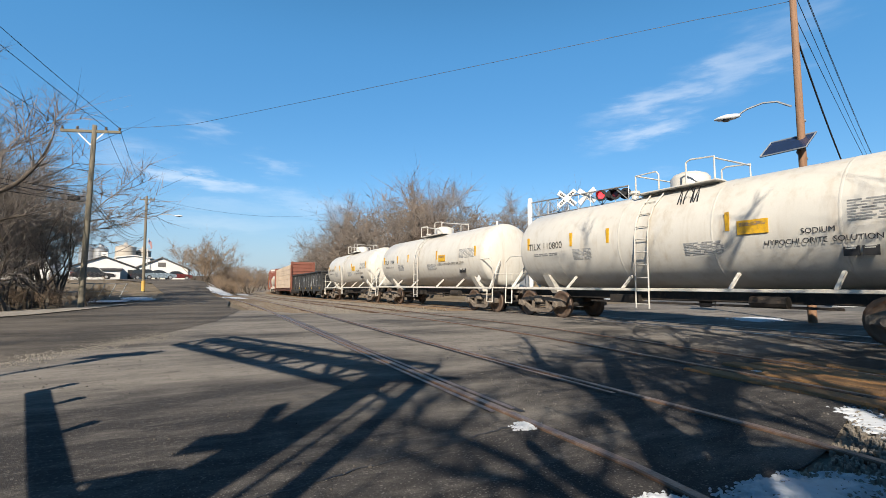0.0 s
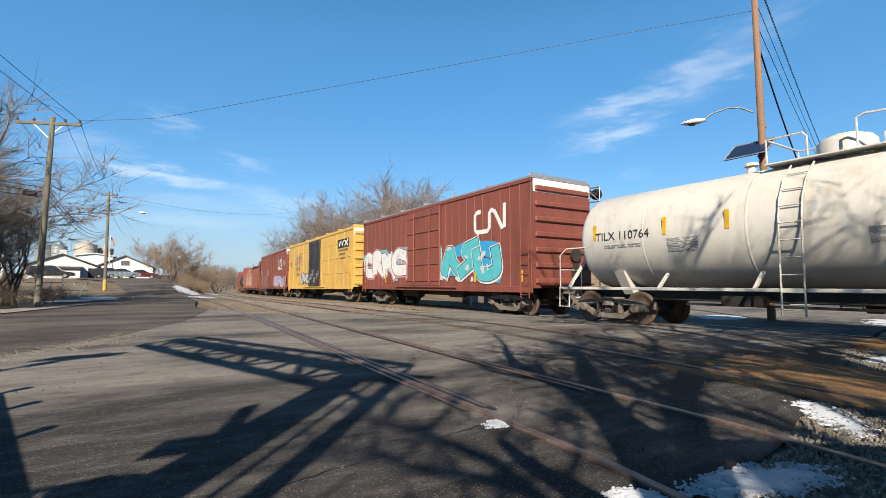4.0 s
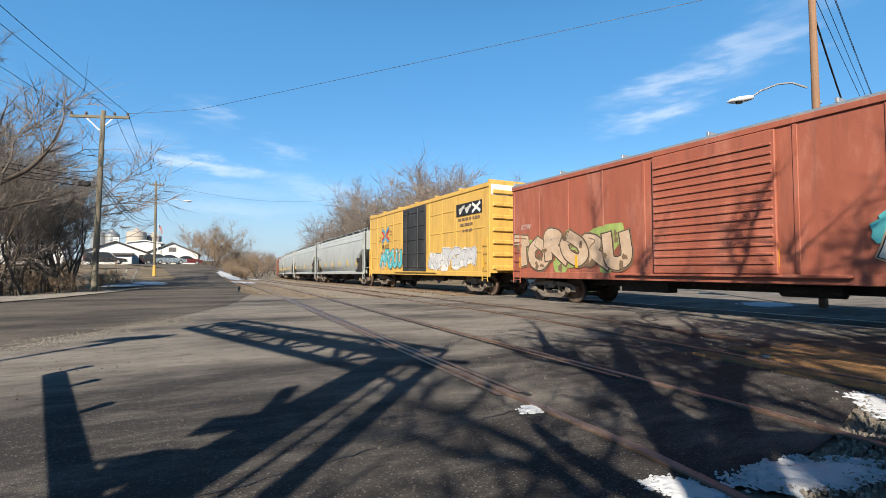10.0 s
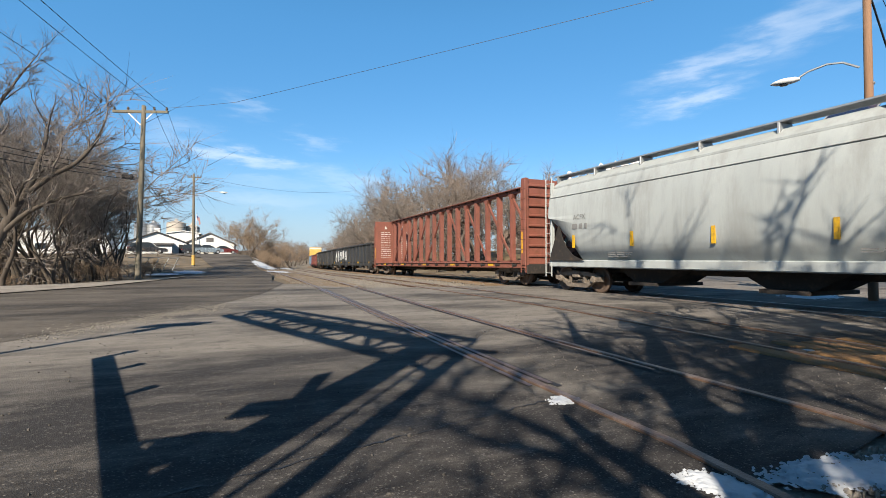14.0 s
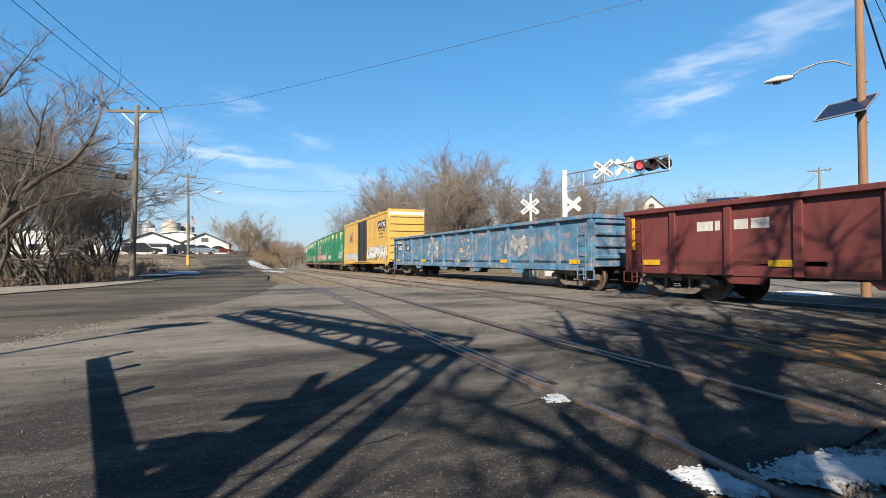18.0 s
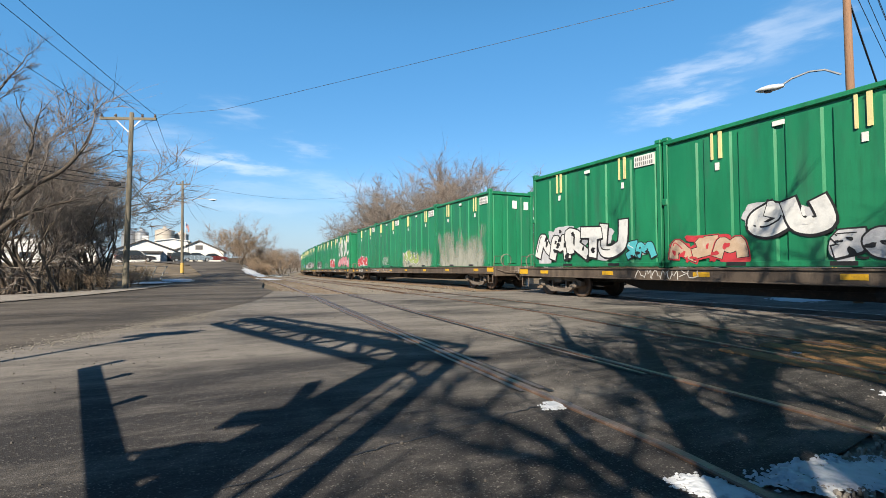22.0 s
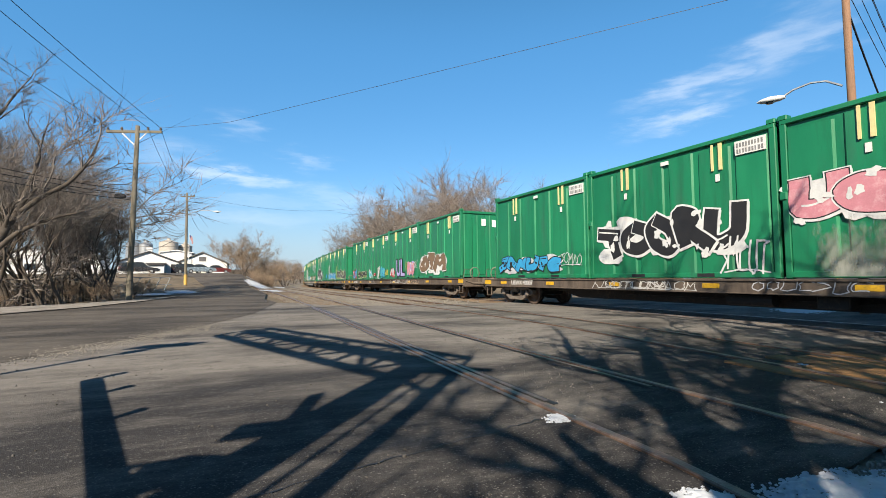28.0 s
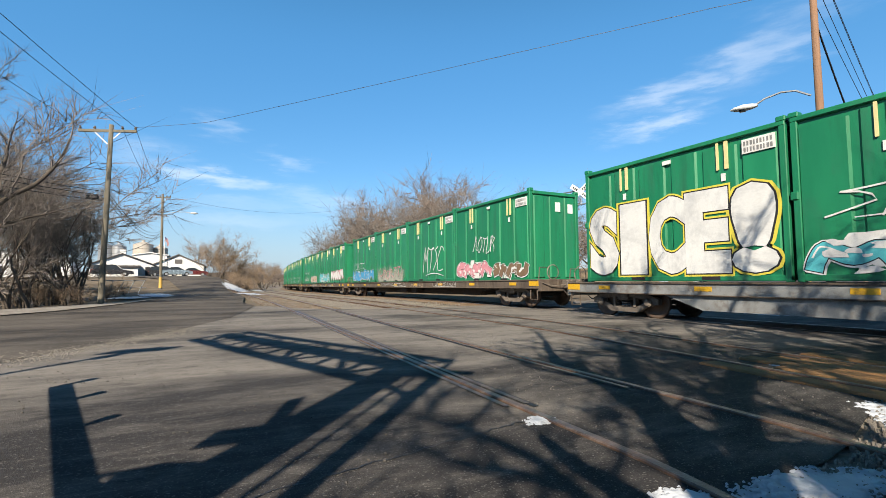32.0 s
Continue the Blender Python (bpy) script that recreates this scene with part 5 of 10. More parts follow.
    part("warning_label", Geo().box(lx, lx + 0.66, yy(min(lz + 0.16, 2.46)) - 0.02, yy(min(lz + 0.16, 2.46)) + 0.07, lz - 0.16, lz + 0.16), M["yellow"], car, "yellow warning label with rows of black bars")
    bars(car, lx + 0.33, yy(min(lz + 0.16, 2.46)) - 0.022, lz + 0.10, 0.56, 4, 0.012, M["strap"], 3)
    lettering(marks, 0.33, M[ink], car, -half * 0.72, yy(2.50) - 0.014, 2.50)
    bars(car, -half * 0.72, yy(2.2) - 0.014, 2.24, 1.2, 2, 0.03, M["greyink"], 4, shell=yy)
    bars(car, -half * 0.45, yy(2.1) - 0.02, 2.30, 0.8, 9, 0.022, M["g_faded"], 5, shell=yy)
    bars(car, half * 0.18, yy(2.0) - 0.02, 2.20, 1.0, 8, 0.022, M["g_faded"], 6, shell=yy)
    bars(car, half * 0.74, yy(2.55) - 0.02, 2.78, 1.3, 8, 0.030, M["g_faded"], 7, shell=yy)
    if words:
        if marks.endswith("1106"):
            lettering(words[0] + " " + words[1].replace("  ", " "), 0.155, M[ink], car, half * 0.50, yy(2.22) - 0.004, 2.16)
        else:
            lettering(words[0], 0.16, M[ink], car, half * 0.56, yy(2.33) - 0.003, 2.26)
            lettering(words[1], 0.16, M[ink], car, half * 0.56, yy(2.13) - 0.003, 2.06)
        for dx in (-0.15, 0.15):
            patch(car, half * 0.66 + dx, yy(1.85) - 0.016, 1.84, 0.26, 0.26, M["inkblack"], "stencil_box")
            bars(car, half * 0.66 + dx, yy(1.85) - 0.022, 1.90, 0.18, 2, 0.022, M["white_worn"], 8)
    part("placard", Geo().prism([(-0.17, 0), (0, -0.17), (0.17, 0), (0, 0.17)], "y", -0.01, 0.0), M["white"], car, m=pose(half - 0.75, -1.30, 1.42))
    return car


def joined(geos):
    g = Geo()
    for q in geos:
        g.add(q.v, q.f)
    return g


def rib_side(x0, x1, n, y, z0, z1, w, d):
    return [Geo().cbox(x0 + (x1 - x0) * i / (n - 1) - w / 2, x0 + (x1 - x0) * i / (n - 1) + w / 2, y - d, y + d, z0, z1, 0.01) for i in range(n)]


def corrugated_end(car, x, w, z0, z1, paint, s, n=7):
    part("end_wall", Geo().box(x - 0.03, x + 0.03, -w, w, z0, z1), M[paint], car)
    for k in range(n):
        z = z0 + 0.25 + (z1 - z0 - 0.6) * k / (n - 1)
        part("end_rib", Geo().cbox(0.0, 0.09, -w + 0.08, w - 0.08, -0.10, 0.10, 0.04), M[paint], car, m=pose(x + s * 0.02 - (0.09 if s < 0 else 0), 0, z))


def box_car(label, length, paint, door_paint, end_band, style, height=4.98):
    car = thing("box_car", label, "boxcar", group="freight cars of the train")
    running_gear(car, length, 2.6, 0.62)
    half, w, z0, z1 = length / 2 - 0.8, 1.46, 1.0, height
    body = part("body", Geo().box(-half, half, -w + 0.002, w - 0.002, z0, z1 - 0.12), M[paint], car)
    part("roof", Geo().prism([(-w - 0.02, z1 - 0.14), (-w - 0.02, z1 - 0.06), (0, z1 + 0.03), (w + 0.02, z1 - 0.06), (w + 0.02, z1 - 0.14)], "x", -half - 0.03, half + 0.03), M["galv" if paint != "ttx" else "ttx"], car)
    for i in range(7):
        x = -half + 0.1 + (2 * half - 0.2) * i / 6
        part("roof_rib", Geo().cbox(x - 0.03, x + 0.03, -w, w, z1 - 0.05, z1 + 0.06, 0.01), M["galv" if paint != "ttx" else "ttx"], car)
    dw = 1.55
    for sy in (-1, 1):
        part("top_chord", Geo().cbox(-half, half, sy * w - 0.04, sy * w + 0.04, z1 - 0.26, z1 - 0.12, 0.012), M[paint], car)
        part("side_sill", Geo().cbox(-half, half, sy * w - 0.03, sy * w + 0.03, z0 - 0.16, z0 + 0.06, 0.012), M[paint], car)
        n = 5 if style != "smooth" else 11
        for s in (-1, 1):
            posts = rib_side(s * (dw + 0.35), s * (half - 0.06), n, sy * w, z0 + 0.06, z1 - 0.2, 0.10 if style != "smooth" else 0.045, 0.016)
            for g in posts if sy < 0 else [joined(posts)]:
                part("side_post", g, M[paint], car)
        door = part("door", Geo().cbox(-dw, dw, sy * (w + 0.055) - 0.04, sy * (w + 0.055) + 0.04, z0 + 0.05, z1 - 0.28, 0.02), M[door_paint], car)
        k = 5 if style != "slats" else 14
        for i in range(k if sy < 0 else 0):
            z = z0 + 0.3 + (z1 - z0 - 0.9) * i / (k - 1)
            part("door_rib", Geo().cbox(-dw + 0.06, dw - 0.06, sy * (w + 0.10) - 0.03, sy * (w + 0.10) + 0.03, z - 0.035, z + 0.035, 0.015), M[door_paint], door)
        for dx in (-0.75, 0.75) if style != "slats" else ():
            part("lock_bar", Geo().cyl((dx, sy * (w + 0.16), z0 + 0.2), (dx, sy * (w + 0.16), z1 - 0.4), 0.035, None, 6), M[door_paint], door)
        part("door_track", Geo().cbox(-dw - 1.3, dw + 1.3, sy * (w + 0.07) - 0.05, sy * (w + 0.07) + 0.05, z0 - 0.02, z0 + 0.04, 0.01), M[paint], car)
        if style == "belt" and sy < 0:
            for zb in (z0 + 0.95, z0 + 2.0, z0 + 3.0):
                for s in (-1, 1):
                    for i in range(4):
                        xa = s * (dw + 0.5) + s * (half - dw - 0.75) * i / 4
                        xb = xa + s * (half - dw - 0.75) / 4 * 0.86
                        part("side_belt", Geo().cbox(min(xa, xb), max(xa, xb), sy * w - 0.03, sy * w + 0.018, zb - 0.025, zb + 0.025, 0.006) if sy > 0 else Geo().cbox(min(xa, xb), max(xa, xb), -w - 0.02, -w + 0.03, zb - 0.03, zb + 0.03, 0.008), M[paint], car)
    for s in (-1, 1):
        corrugated_end(car, s * half, w - 0.02, z0, z1 - 0.14, paint, s)
        if end_band:
            part("end_band", Geo().box(s * half + (0.032 if s > 0 else -0.04), s * half + (0.04 if s > 0 else -0.032), -w + 0.03, w - 0.03, z1 - 0.62, z1 - 0.16), M["white"], car, "white band across the top of the end")
        for sy in (-1, 1):
            ladder(car, s * (half - 0.32), sy * (w + 0.06), z0 - 0.35, z0 + 1.5, M[paint], 0.42, 0.36)
        part("end_step", Geo().cbox(s * (half + 0.24) - 0.16, s * (half + 0.24) + 0.16, -1.2, 1.2, z0 + 0.12, z0 + 0.16, 0.01), M[paint], car)
        part("brake_gear", Geo().cyl((s * (half + 0.06), 0.55, 2.2), (s * (half + 0.16), 0.55, 2.2), 0.26, None, 12).box(s * half - 0.05, s * half + 0.12, 0.4, 0.7, 1.3, 1.9), M["under"], car)
    for i in range(6):
        patch(car, -half + 0.5 + (2 * half - 1.0) * i / 5, -w - 0.045, z0 + 0.42, 0.10, 0.42, M["yellow"])
    part("underframe_box", Geo().box(-3.2, -1.6, -0.9, -0.5, 0.5, 0.85).cyl((1.2, -0.7, 0.7), (2.4, -0.7, 0.7), 0.16, None, 10).box(-half, half, -0.12, 0.12, 0.6, 1.0), M["under"], car)
    return car


def gondola(label, length, paint, posts=13, top=2.68):
    car = thing("gondola_car", label, "gondola", group="freight cars of the train")
    running_gear(car, length, 2.2, 0.62)
    half, w, z0 = length / 2 - 0.75, 1.48, 0.86
    part("floor", Geo().box(-half, half, -w + 0.05, w - 0.05, z0 + 0.1, z0 + 0.2), M["under"], car)
    for sy in (-1, 1):
        part("side_wall", Geo().box(-half, half, sy * (w - 0.07) - 0.02, sy * (w - 0.07) + 0.02, z0, top - 0.05), M[paint], car)
        part("top_chord", Geo().cbox(-half - 0.03, half + 0.03, sy * w - 0.09, sy * w + 0.06, top - 0.14, top, 0.02), M[paint], car)
        part("side_sill", Geo().cbox(-half, half, min(sy * (w - 0.04), sy * (w - 0.10)), max(sy * (w - 0.04), sy * (w - 0.10)), z0 - 0.16, z0 + 0.02, 0.012), M[paint], car)
        ribs = rib_side(-half + 0.08, half - 0.08, posts, sy * (w - 0.03), z0 - 0.14, top - 0.1, 0.19, 0.065)
        for g in ribs if sy < 0 else [joined(ribs)]:
            part("side_post", g, M[paint], car)
        if sy < 0:
            for i in range(5):
                patch(car, -half + 0.9 + (2 * half - 1.8) * i / 4, -w + 0.025, z0 + 0.16, 0.56, 0.15, M["yellow"])
        # drop brackets below the sill
        for i in range(4):
            x = -half * 0.55 + half * 1.1 * i / 3
            part("bolster_end", Geo().prism([(x - 0.55, z0 - 0.14), (x - 0.35, z0 - 0.34), (x + 0.35, z0 - 0.34), (x + 0.55, z0 - 0.14)], "y", sy * (w - 0.12) - 0.05, sy * (w - 0.12) + 0.05), M[paint], car)
    for s in (-1, 1):
        part("end_wall", Geo().box(s * half - 0.03, s * half + 0.03, -w + 0.05, w - 0.05, z0, top - 0.05), M[paint], car)
        part("end_chord", Geo().cbox(s * half - 0.05, s * half + 0.12, -w, w, top - 0.14, top, 0.02), M[paint], car)
        for k in range(4):
            z = z0 + 0.25 + k * 0.40
            part("end_rib", Geo().cbox(s * half + (0.0 if s > 0 else -0.12), s * half + (0.12 if s > 0 else 0.0), -w + 0.1, w - 0.1, z, z + 0.14, 0.03), M[paint], car)
        ladder(car, s * (half - 0.45), -w - 0.05, z0 - 0.4, top - 0.3, M[paint], 0.4, 0.36)
        part("end_step", Geo().tube([(s * (half + 0.1), -w, z0 - 0.1), (s * (half + 0.1), -w, 0.42), (s * (half - 0.4), -w, 0.42), (s * (half - 0.4), -w, z0 - 0.1)], 0.025, 5), M[paint], car)
    part("air_reservoir", Geo().cyl((-1.2, -0.8, 0.62), (0.0, -0.8, 0.62), 0.16, None, 12), M["under"], car)
    part("valve_box", Geo().cbox(1.0, 1.6, -1.0, -0.5, 0.45, 0.75, 0.03), M["under"], car)
    return car


def center_beam(label, length, paint, chord, loaded=False, span=2):
    car = thing("centerbeam_car", label, "flatcar", group="freight cars of the train")
    running_gear(car, length, 2.6, 0.50, span == 2)
    half, w, zd, top = length / 2 - 0.75, 1.42, 0.98, 4.45
    well = half - 5.0 if span == 1 else 0.0        # half the length of a low middle deck
    low = 0.42
    if well:
        for s in (-1, 1):
            part("deck", Geo().cbox(min(s * half, s * (well + 0.5)), max(s * half, s * (well + 0.5)), -w, w, zd - 0.12, zd, 0.02), M[paint], car)
            part("deck_slope", Geo().prism([(s * (well + 0.62), zd - 0.14), (s * (well + 0.62), zd), (s * (well - 0.5), low + 0.12), (s * (well - 0.5), low)], "y", -w, w), M[paint], car)
            part("well_end", Geo().cbox(s * (well + 0.55) - 0.04, s * (well + 0.55) + 0.04, -1.45, -1.38, low + 0.1, zd + 0.1, 0.01), M["yellow"], car)
        part("well_deck", Geo().cbox(-well, well, -w, w, low, low + 0.10, 0.02), M[paint], car)
    else:
        part("deck", Geo().cbox(-half, half, -w, w, zd - 0.10, zd, 0.02), M[paint], car)
    for sy in (-1, 1):
        for a, b, zs in ((-half, -well - 0.5, zd), (-well, well, low + 0.14), (well + 0.5, half, zd)) if well else ((-half, half, zd),):
            part("side_sill", Geo().cbox(a, b, sy * w - 0.05, sy * w + 0.05, zs - (0.20 if well else 0.27), zs - 0.02, 0.02), M[paint], car)
            part("sill_flange", Geo().cbox(a, b, sy * (w + 0.05) - 0.06, sy * (w + 0.05) + 0.06, zs - 0.05, zs - 0.015, 0.008), M[paint], car)
        for i in range(16 if sy < 0 else 0):
            x = -half + 0.7 + (2 * half - 1.4) * i / 15
            zs = low + 0.14 if abs(x) < well else zd
            part("winch", Geo().cyl((x - 0.13, sy * (w + 0.06), zs - 0.13), (x + 0.13, sy * (w + 0.06), zs - 0.13), 0.045, None, 8).box(x - 0.16, x - 0.13, sy * (w + 0.06) - 0.07, sy * (w + 0.06) + 0.07, zs - 0.20, zs - 0.05), M["under"], car)
            if sy < 0 and i % 3 == 1:
                patch(car, x + 0.7, -w - 0.055, zs - 0.12, 0.5, 0.11, M["yellow"])
    n = 13 if span == 1 else 18
    L = 2 * half - 1.5
    xs = [-L / 2 + L * i / (n - 1) for i in range(n)]
    part("top_chord", Geo().cbox(-half + 0.3, half - 0.3, -0.10, 0.10, top - 0.17, top - 0.015, 0.01), M[chord], car)
    part("chord_flange", Geo().cbox(-half + 0.3, half - 0.3, -0.26, 0.26, top - 0.02, top + 0.03, 0.01), M[chord], car)
    for i in range(24 if span == 2 and not loaded else 0):
        x = -half + 0.8 + (2 * half - 1.6) * i / 23
        part("chord_cleat", Geo().prism([(-0.24, top - 0.015), (-0.11, top - 0.10), (-0.11, top - 0.015)], "x", x - 0.04, x + 0.04), M["under"], car)
    lw = 0.16 if span == 1 else 0.08
    part("lower_web", Geo().cbox(-half + 0.3, half - 0.3, -0.05, 0.05, zd, zd + lw, 0.01), M[paint], car)
    if well:
        part("well_web", Geo().cbox(-well - 0.6, well + 0.6, -0.06, 0.06, low, zd, 0.01), M[paint], car)
    for i, x in enumerate(xs):
        pw, foot = (0.095, 0.17) if span == 1 else (0.075 if i % 2 else 0.095, 0.10)
        part("post", Geo().prism([(x - foot, zd + lw), (x - pw, zd + lw + 0.33), (x - pw, top - 0.15), (x + pw, top - 0.15), (x + pw, zd + lw + 0.33), (x + foot, zd + lw)], "y", -0.12, 0.12), M[paint], car)
        if 0 < i < n - 1 and not loaded:
            d = -1 if i < n / 2 else 1
            if (span == 1 or i % 2 == (1 if d > 0 else 0)) and 0 <= i + d * span < n:
                part("diagonal", Geo().bar((x, -0.02, top - 0.30), (xs[i + d * span], -0.02, zd + lw), 0.08, 0.11), M[paint], car)
            if paint == "beam_brown" and i % 2 == (1 if d > 0 else 0):
                part("gusset", Geo().prism([(x - 0.22, top - 0.16), (x - 0.10, top - 0.38), (x + 0.10, top - 0.38), (x + 0.22, top - 0.16)], "y", -0.128, 0.128), M[paint], car)
    for s in (-1, 1):
        x = s * (half - 0.12)
        bh = part("bulkhead", Geo().cbox(x - 0.10, x + 0.10, -1.5, 1.5, zd - 0.1, top, 0.03), M[paint], car)
        for sy in (-1, 1):
            part("corner_post", Geo().cbox(x + s * 0.10 - 0.14, x + s * 0.10 + 0.14, sy * 1.42 - 0.10, sy * 1.42 + 0.10, zd - 0.15, top + 0.01, 0.02), M[paint], bh)
        for k in range(8):
            z = zd + 0.25 + k * 0.42
            part("end_rib", Geo().cbox(x + s * 0.10 - 0.08, x + s * 0.10 + 0.08, -1.3, 1.3, z - 0.06, z + 0.06, 0.03), M[paint], bh)
        g = Geo()
        r = random.Random(int(length * 10) + s)
        for cx in (-1.05, 0.45):
            for k in range(13):
                a = cx
                while a < cx + 0.8:
                    b = min(a + r.uniform(0.1, 0.35), cx + 0.85)
                    g.box(x - s * 0.10 - 0.006, x - s * 0.10 + 0.006, a, b, zd + 0.4 + k * 0.18, zd + 0.44 + k * 0.18 + 0.03 * (k % 4 == 3))
                    a = b + 0.06
            g.prism([(cx + 0.3, zd + 2.85), (cx + 0.55, zd + 2.85), (cx + 0.42, zd + 3.15)], "x", x - s * 0.10 - 0.006, x - s * 0.10 + 0.006)
        part("loading_notice", g, M["white_worn"], bh, "rows of white stencil bars")
        part("corner_reflector", Geo().box(x - 0.06, x + 0.06, -1.53, -1.515, zd + 0.35, zd + 1.25), M["yellow"], bh)
        part("end_frame", Geo().cbox(s * (half + 0.0) - 0.12, s * (half + 0.0) + 0.12, -1.42, 1.42, zd - 0.5, zd - 0.1, 0.02), M["under"], car)
        ladder(car, s * (half + 0.02), -1.53, zd - 0.45, top - 0.4, M[paint], 0.34, 0.42)
    if not well:
        part("brake_rigging", Geo().box(-3.4, 3.6, -0.5, -0.44, 0.50, 0.56).box(-2.4, -1.5, -0.8, -0.4, 0.5, 0.78).cyl((1.8, -0.75, 0.62), (3.0, -0.75, 0.62), 0.15, None, 10), M["under"], car)
    if loaded:
        m = 12
        for sy in (-1, 1):
            for i in range(m):
                xa = -half + 0.32 + (2 * half - 0.64) * i / m
                xb = -half + 0.32 + (2 * half - 0.64) * (i + 1) / m - 0.015
                zz = zd + 0.12
                for k, hh in enumerate((0.52, 0.66, 0.66, 0.66, 0.60) if sy < 0 else (3.1,)):
                    pk = part("lumber_pack", Geo().cbox(xa, xb, min(sy * 0.14, sy * 1.36), max(sy * 0.14, sy * 1.36), zz, zz + hh - 0.014, 0.02), M["lumber"], car)
                    zz += hh
                if sy > 0:
                    continue
                part("strap", Geo().box(xa + 0.9, xa + 0.925, sy * 1.37 - 0.004, sy * 1.37 + 0.004, zd, top - 0.1), M["strap"], car)
    return car


def hopper(label, length):
    car = thing("covered_hopper_car", label, "hopper car", group="freight cars of the train")
    running_gear(car, length, 1.9, 0.70)
    half, z0, top = length / 2 - 0.75, 1.02, 4.20
    bl = half - 0.05
    side = [(-1.22, z0 + 0.02), (-1.46, z0 + 0.5), (-1.53, z0 + 1.2), (-1.52, z0 + 1.9), (-1.44, z0 + 2.5), (-1.27, z0 + 2.9), (-0.95, top)]
    fine = []
    for i in range(len(side) - 1):
        a, b, c, e = (Vector(side[q]) for q in (max(i - 1, 0), i, i + 1, min(i + 2, len(side) - 1)))
        for t in (0, 0.25, 0.5, 0.75):
            fine.append(tuple(0.5 * (2 * b + (c - a) * t + (2 * a - 5 * b + 4 * c - e) * t * t + (3 * b - a - 3 * c + e) * t ** 3)))
    side = fine + [side[-1]]
    prof = side + [(-y, z) for y, z in reversed(side)]
    # the shell: full section in the middle, sloping bottom towards the ends
    g = Geo()
    n = len(prof)
    secs = [(-bl, 1.72), (-bl + 0.05, 1.70), (-bl + 1.7, 0.0), (bl - 1.7, 0.0), (bl - 0.05, 1.70), (bl, 1.72)]
    for x, cut in secs:
        for y, z in prof:
            zz = max(z, z0 + cut) if cut else z
            g.v.append((x, y, zz))
    for a in range(len(secs) - 1):
        for i in range(n):
            g.f.append((a * n + i, a * n + (i + 1) % n, (a + 1) * n + (i + 1) % n, (a + 1) * n + i))
    part("body", g, M["grey_hop"], car, smooth=True)
    for x, cut in (secs[0], secs[-1]):
        part("end_sheet", Geo().add([(x, y, max(z, z0 + cut)) for y, z in prof], [tuple(range(n))]), M["grey_hop"], car)
    for sy in (-1, 1):
        part("side_sill", Geo().cbox(-half, half, sy * 1.30 - 0.14, sy * 1.30 + 0.18, z0 - 0.14, z0 + 0.12, 0.03), M["grey_hop"], car)
        part("roof_edge", Geo().cbox(-bl, bl, sy * 1.28 - 0.03, sy * 1.28 + 0.03, top - 0.34, top - 0.26, 0.01), M["grey_hop"], car)
        part("roof_edge", Geo().cbox(-bl, bl, sy * 1.46 - 0.02, sy * 1.46 + 0.02, top - 0.72, top - 0.68, 0.01), M["grey_hop"], car)
        part("running_board", Geo().box(-half - 0.1, half + 0.1, sy * 0.86 - 0.24, sy * 0.86 + 0.24, top + 0.14, top + 0.18), M["galv"], car)
        for i in range(9):
            x = -half + 0.1 + (2 * half - 0.2) * i / 8
            part("board_bracket", Geo().cbox(x - 0.03, x + 0.03, sy * 0.86 - 0.26, sy * 0.86 + 0.26, top - 0.12, top + 0.14, 0.01), M["galv"], car)
        for s in (-1, 1):
            part("corner_post", Geo().cbox(s * (half - 0.06) - 0.07, s * (half - 0.06) + 0.07, sy * 1.34 - 0.07, sy * 1.34 + 0.07, z0, top - 0.1, 0.02), M["grey_hop"], car)
            part("end_brace", Geo().bar((s * (half - 0.06), sy * 1.2, z0 + 0.1), (s * (half - 1.0), sy * 1.1, z0 + 1.3), 0.10, 0.10), M["grey_hop"], car)
            ladder(car, s * (half + 0.02), sy * 1.44, z0 - 0.5, top + 0.1, M["grey_hop"], 0.36, 0.38)
            # curved dark plate: the shade inside the open end, put into its colour
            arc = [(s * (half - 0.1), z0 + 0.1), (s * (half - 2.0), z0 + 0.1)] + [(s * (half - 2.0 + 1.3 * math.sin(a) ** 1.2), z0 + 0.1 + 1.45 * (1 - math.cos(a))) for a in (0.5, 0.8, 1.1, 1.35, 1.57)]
            part("end_gusset", Geo().prism(arc, "y", sy * 1.49 - 0.02, sy * 1.49 + 0.02), M["under"], car, "dark curved plate that paints the shade of the open hopper end")
    part("roof", Geo().prism([(-1.0, top - 0.06), (-0.6, top + 0.02), (0.6, top + 0.02), (1.0, top - 0.06)], "x", -bl, bl), M["grey_hop"], car)
    part("hatch", Geo().cbox(-bl + 0.8, bl - 0.8, -0.26, 0.26, top, top + 0.14, 0.04), M["grey_hop"], car)
    for i in (-1, 0, 1):
        x = i * half * 0.50
        part("outlet", Geo().prism([(x - 1.5, z0), (x - 0.45, 0.42), (x + 0.45, 0.42), (x + 1.5, z0)], "y", -0.75, 0.75).box(x - 0.55, x + 0.55, -1.0, 1.0, 0.36, 0.46), M["under"], car)
    for s in (-1, 1):
        part("end_floor", Geo().cbox(s * (half - 0.75) - 0.75, s * (half - 0.75) + 0.75, -1.35, 1.35, z0 - 0.12, z0 - 0.04, 0.01), M["under"], car)
        part("end_walkway", Geo().cbox(s * (half + 0.08) - 0.16, s * (half + 0.08) + 0.16, -1.3, 1.3, z0 + 0.32, z0 + 0.36, 0.01), M["grey_hop"], car)
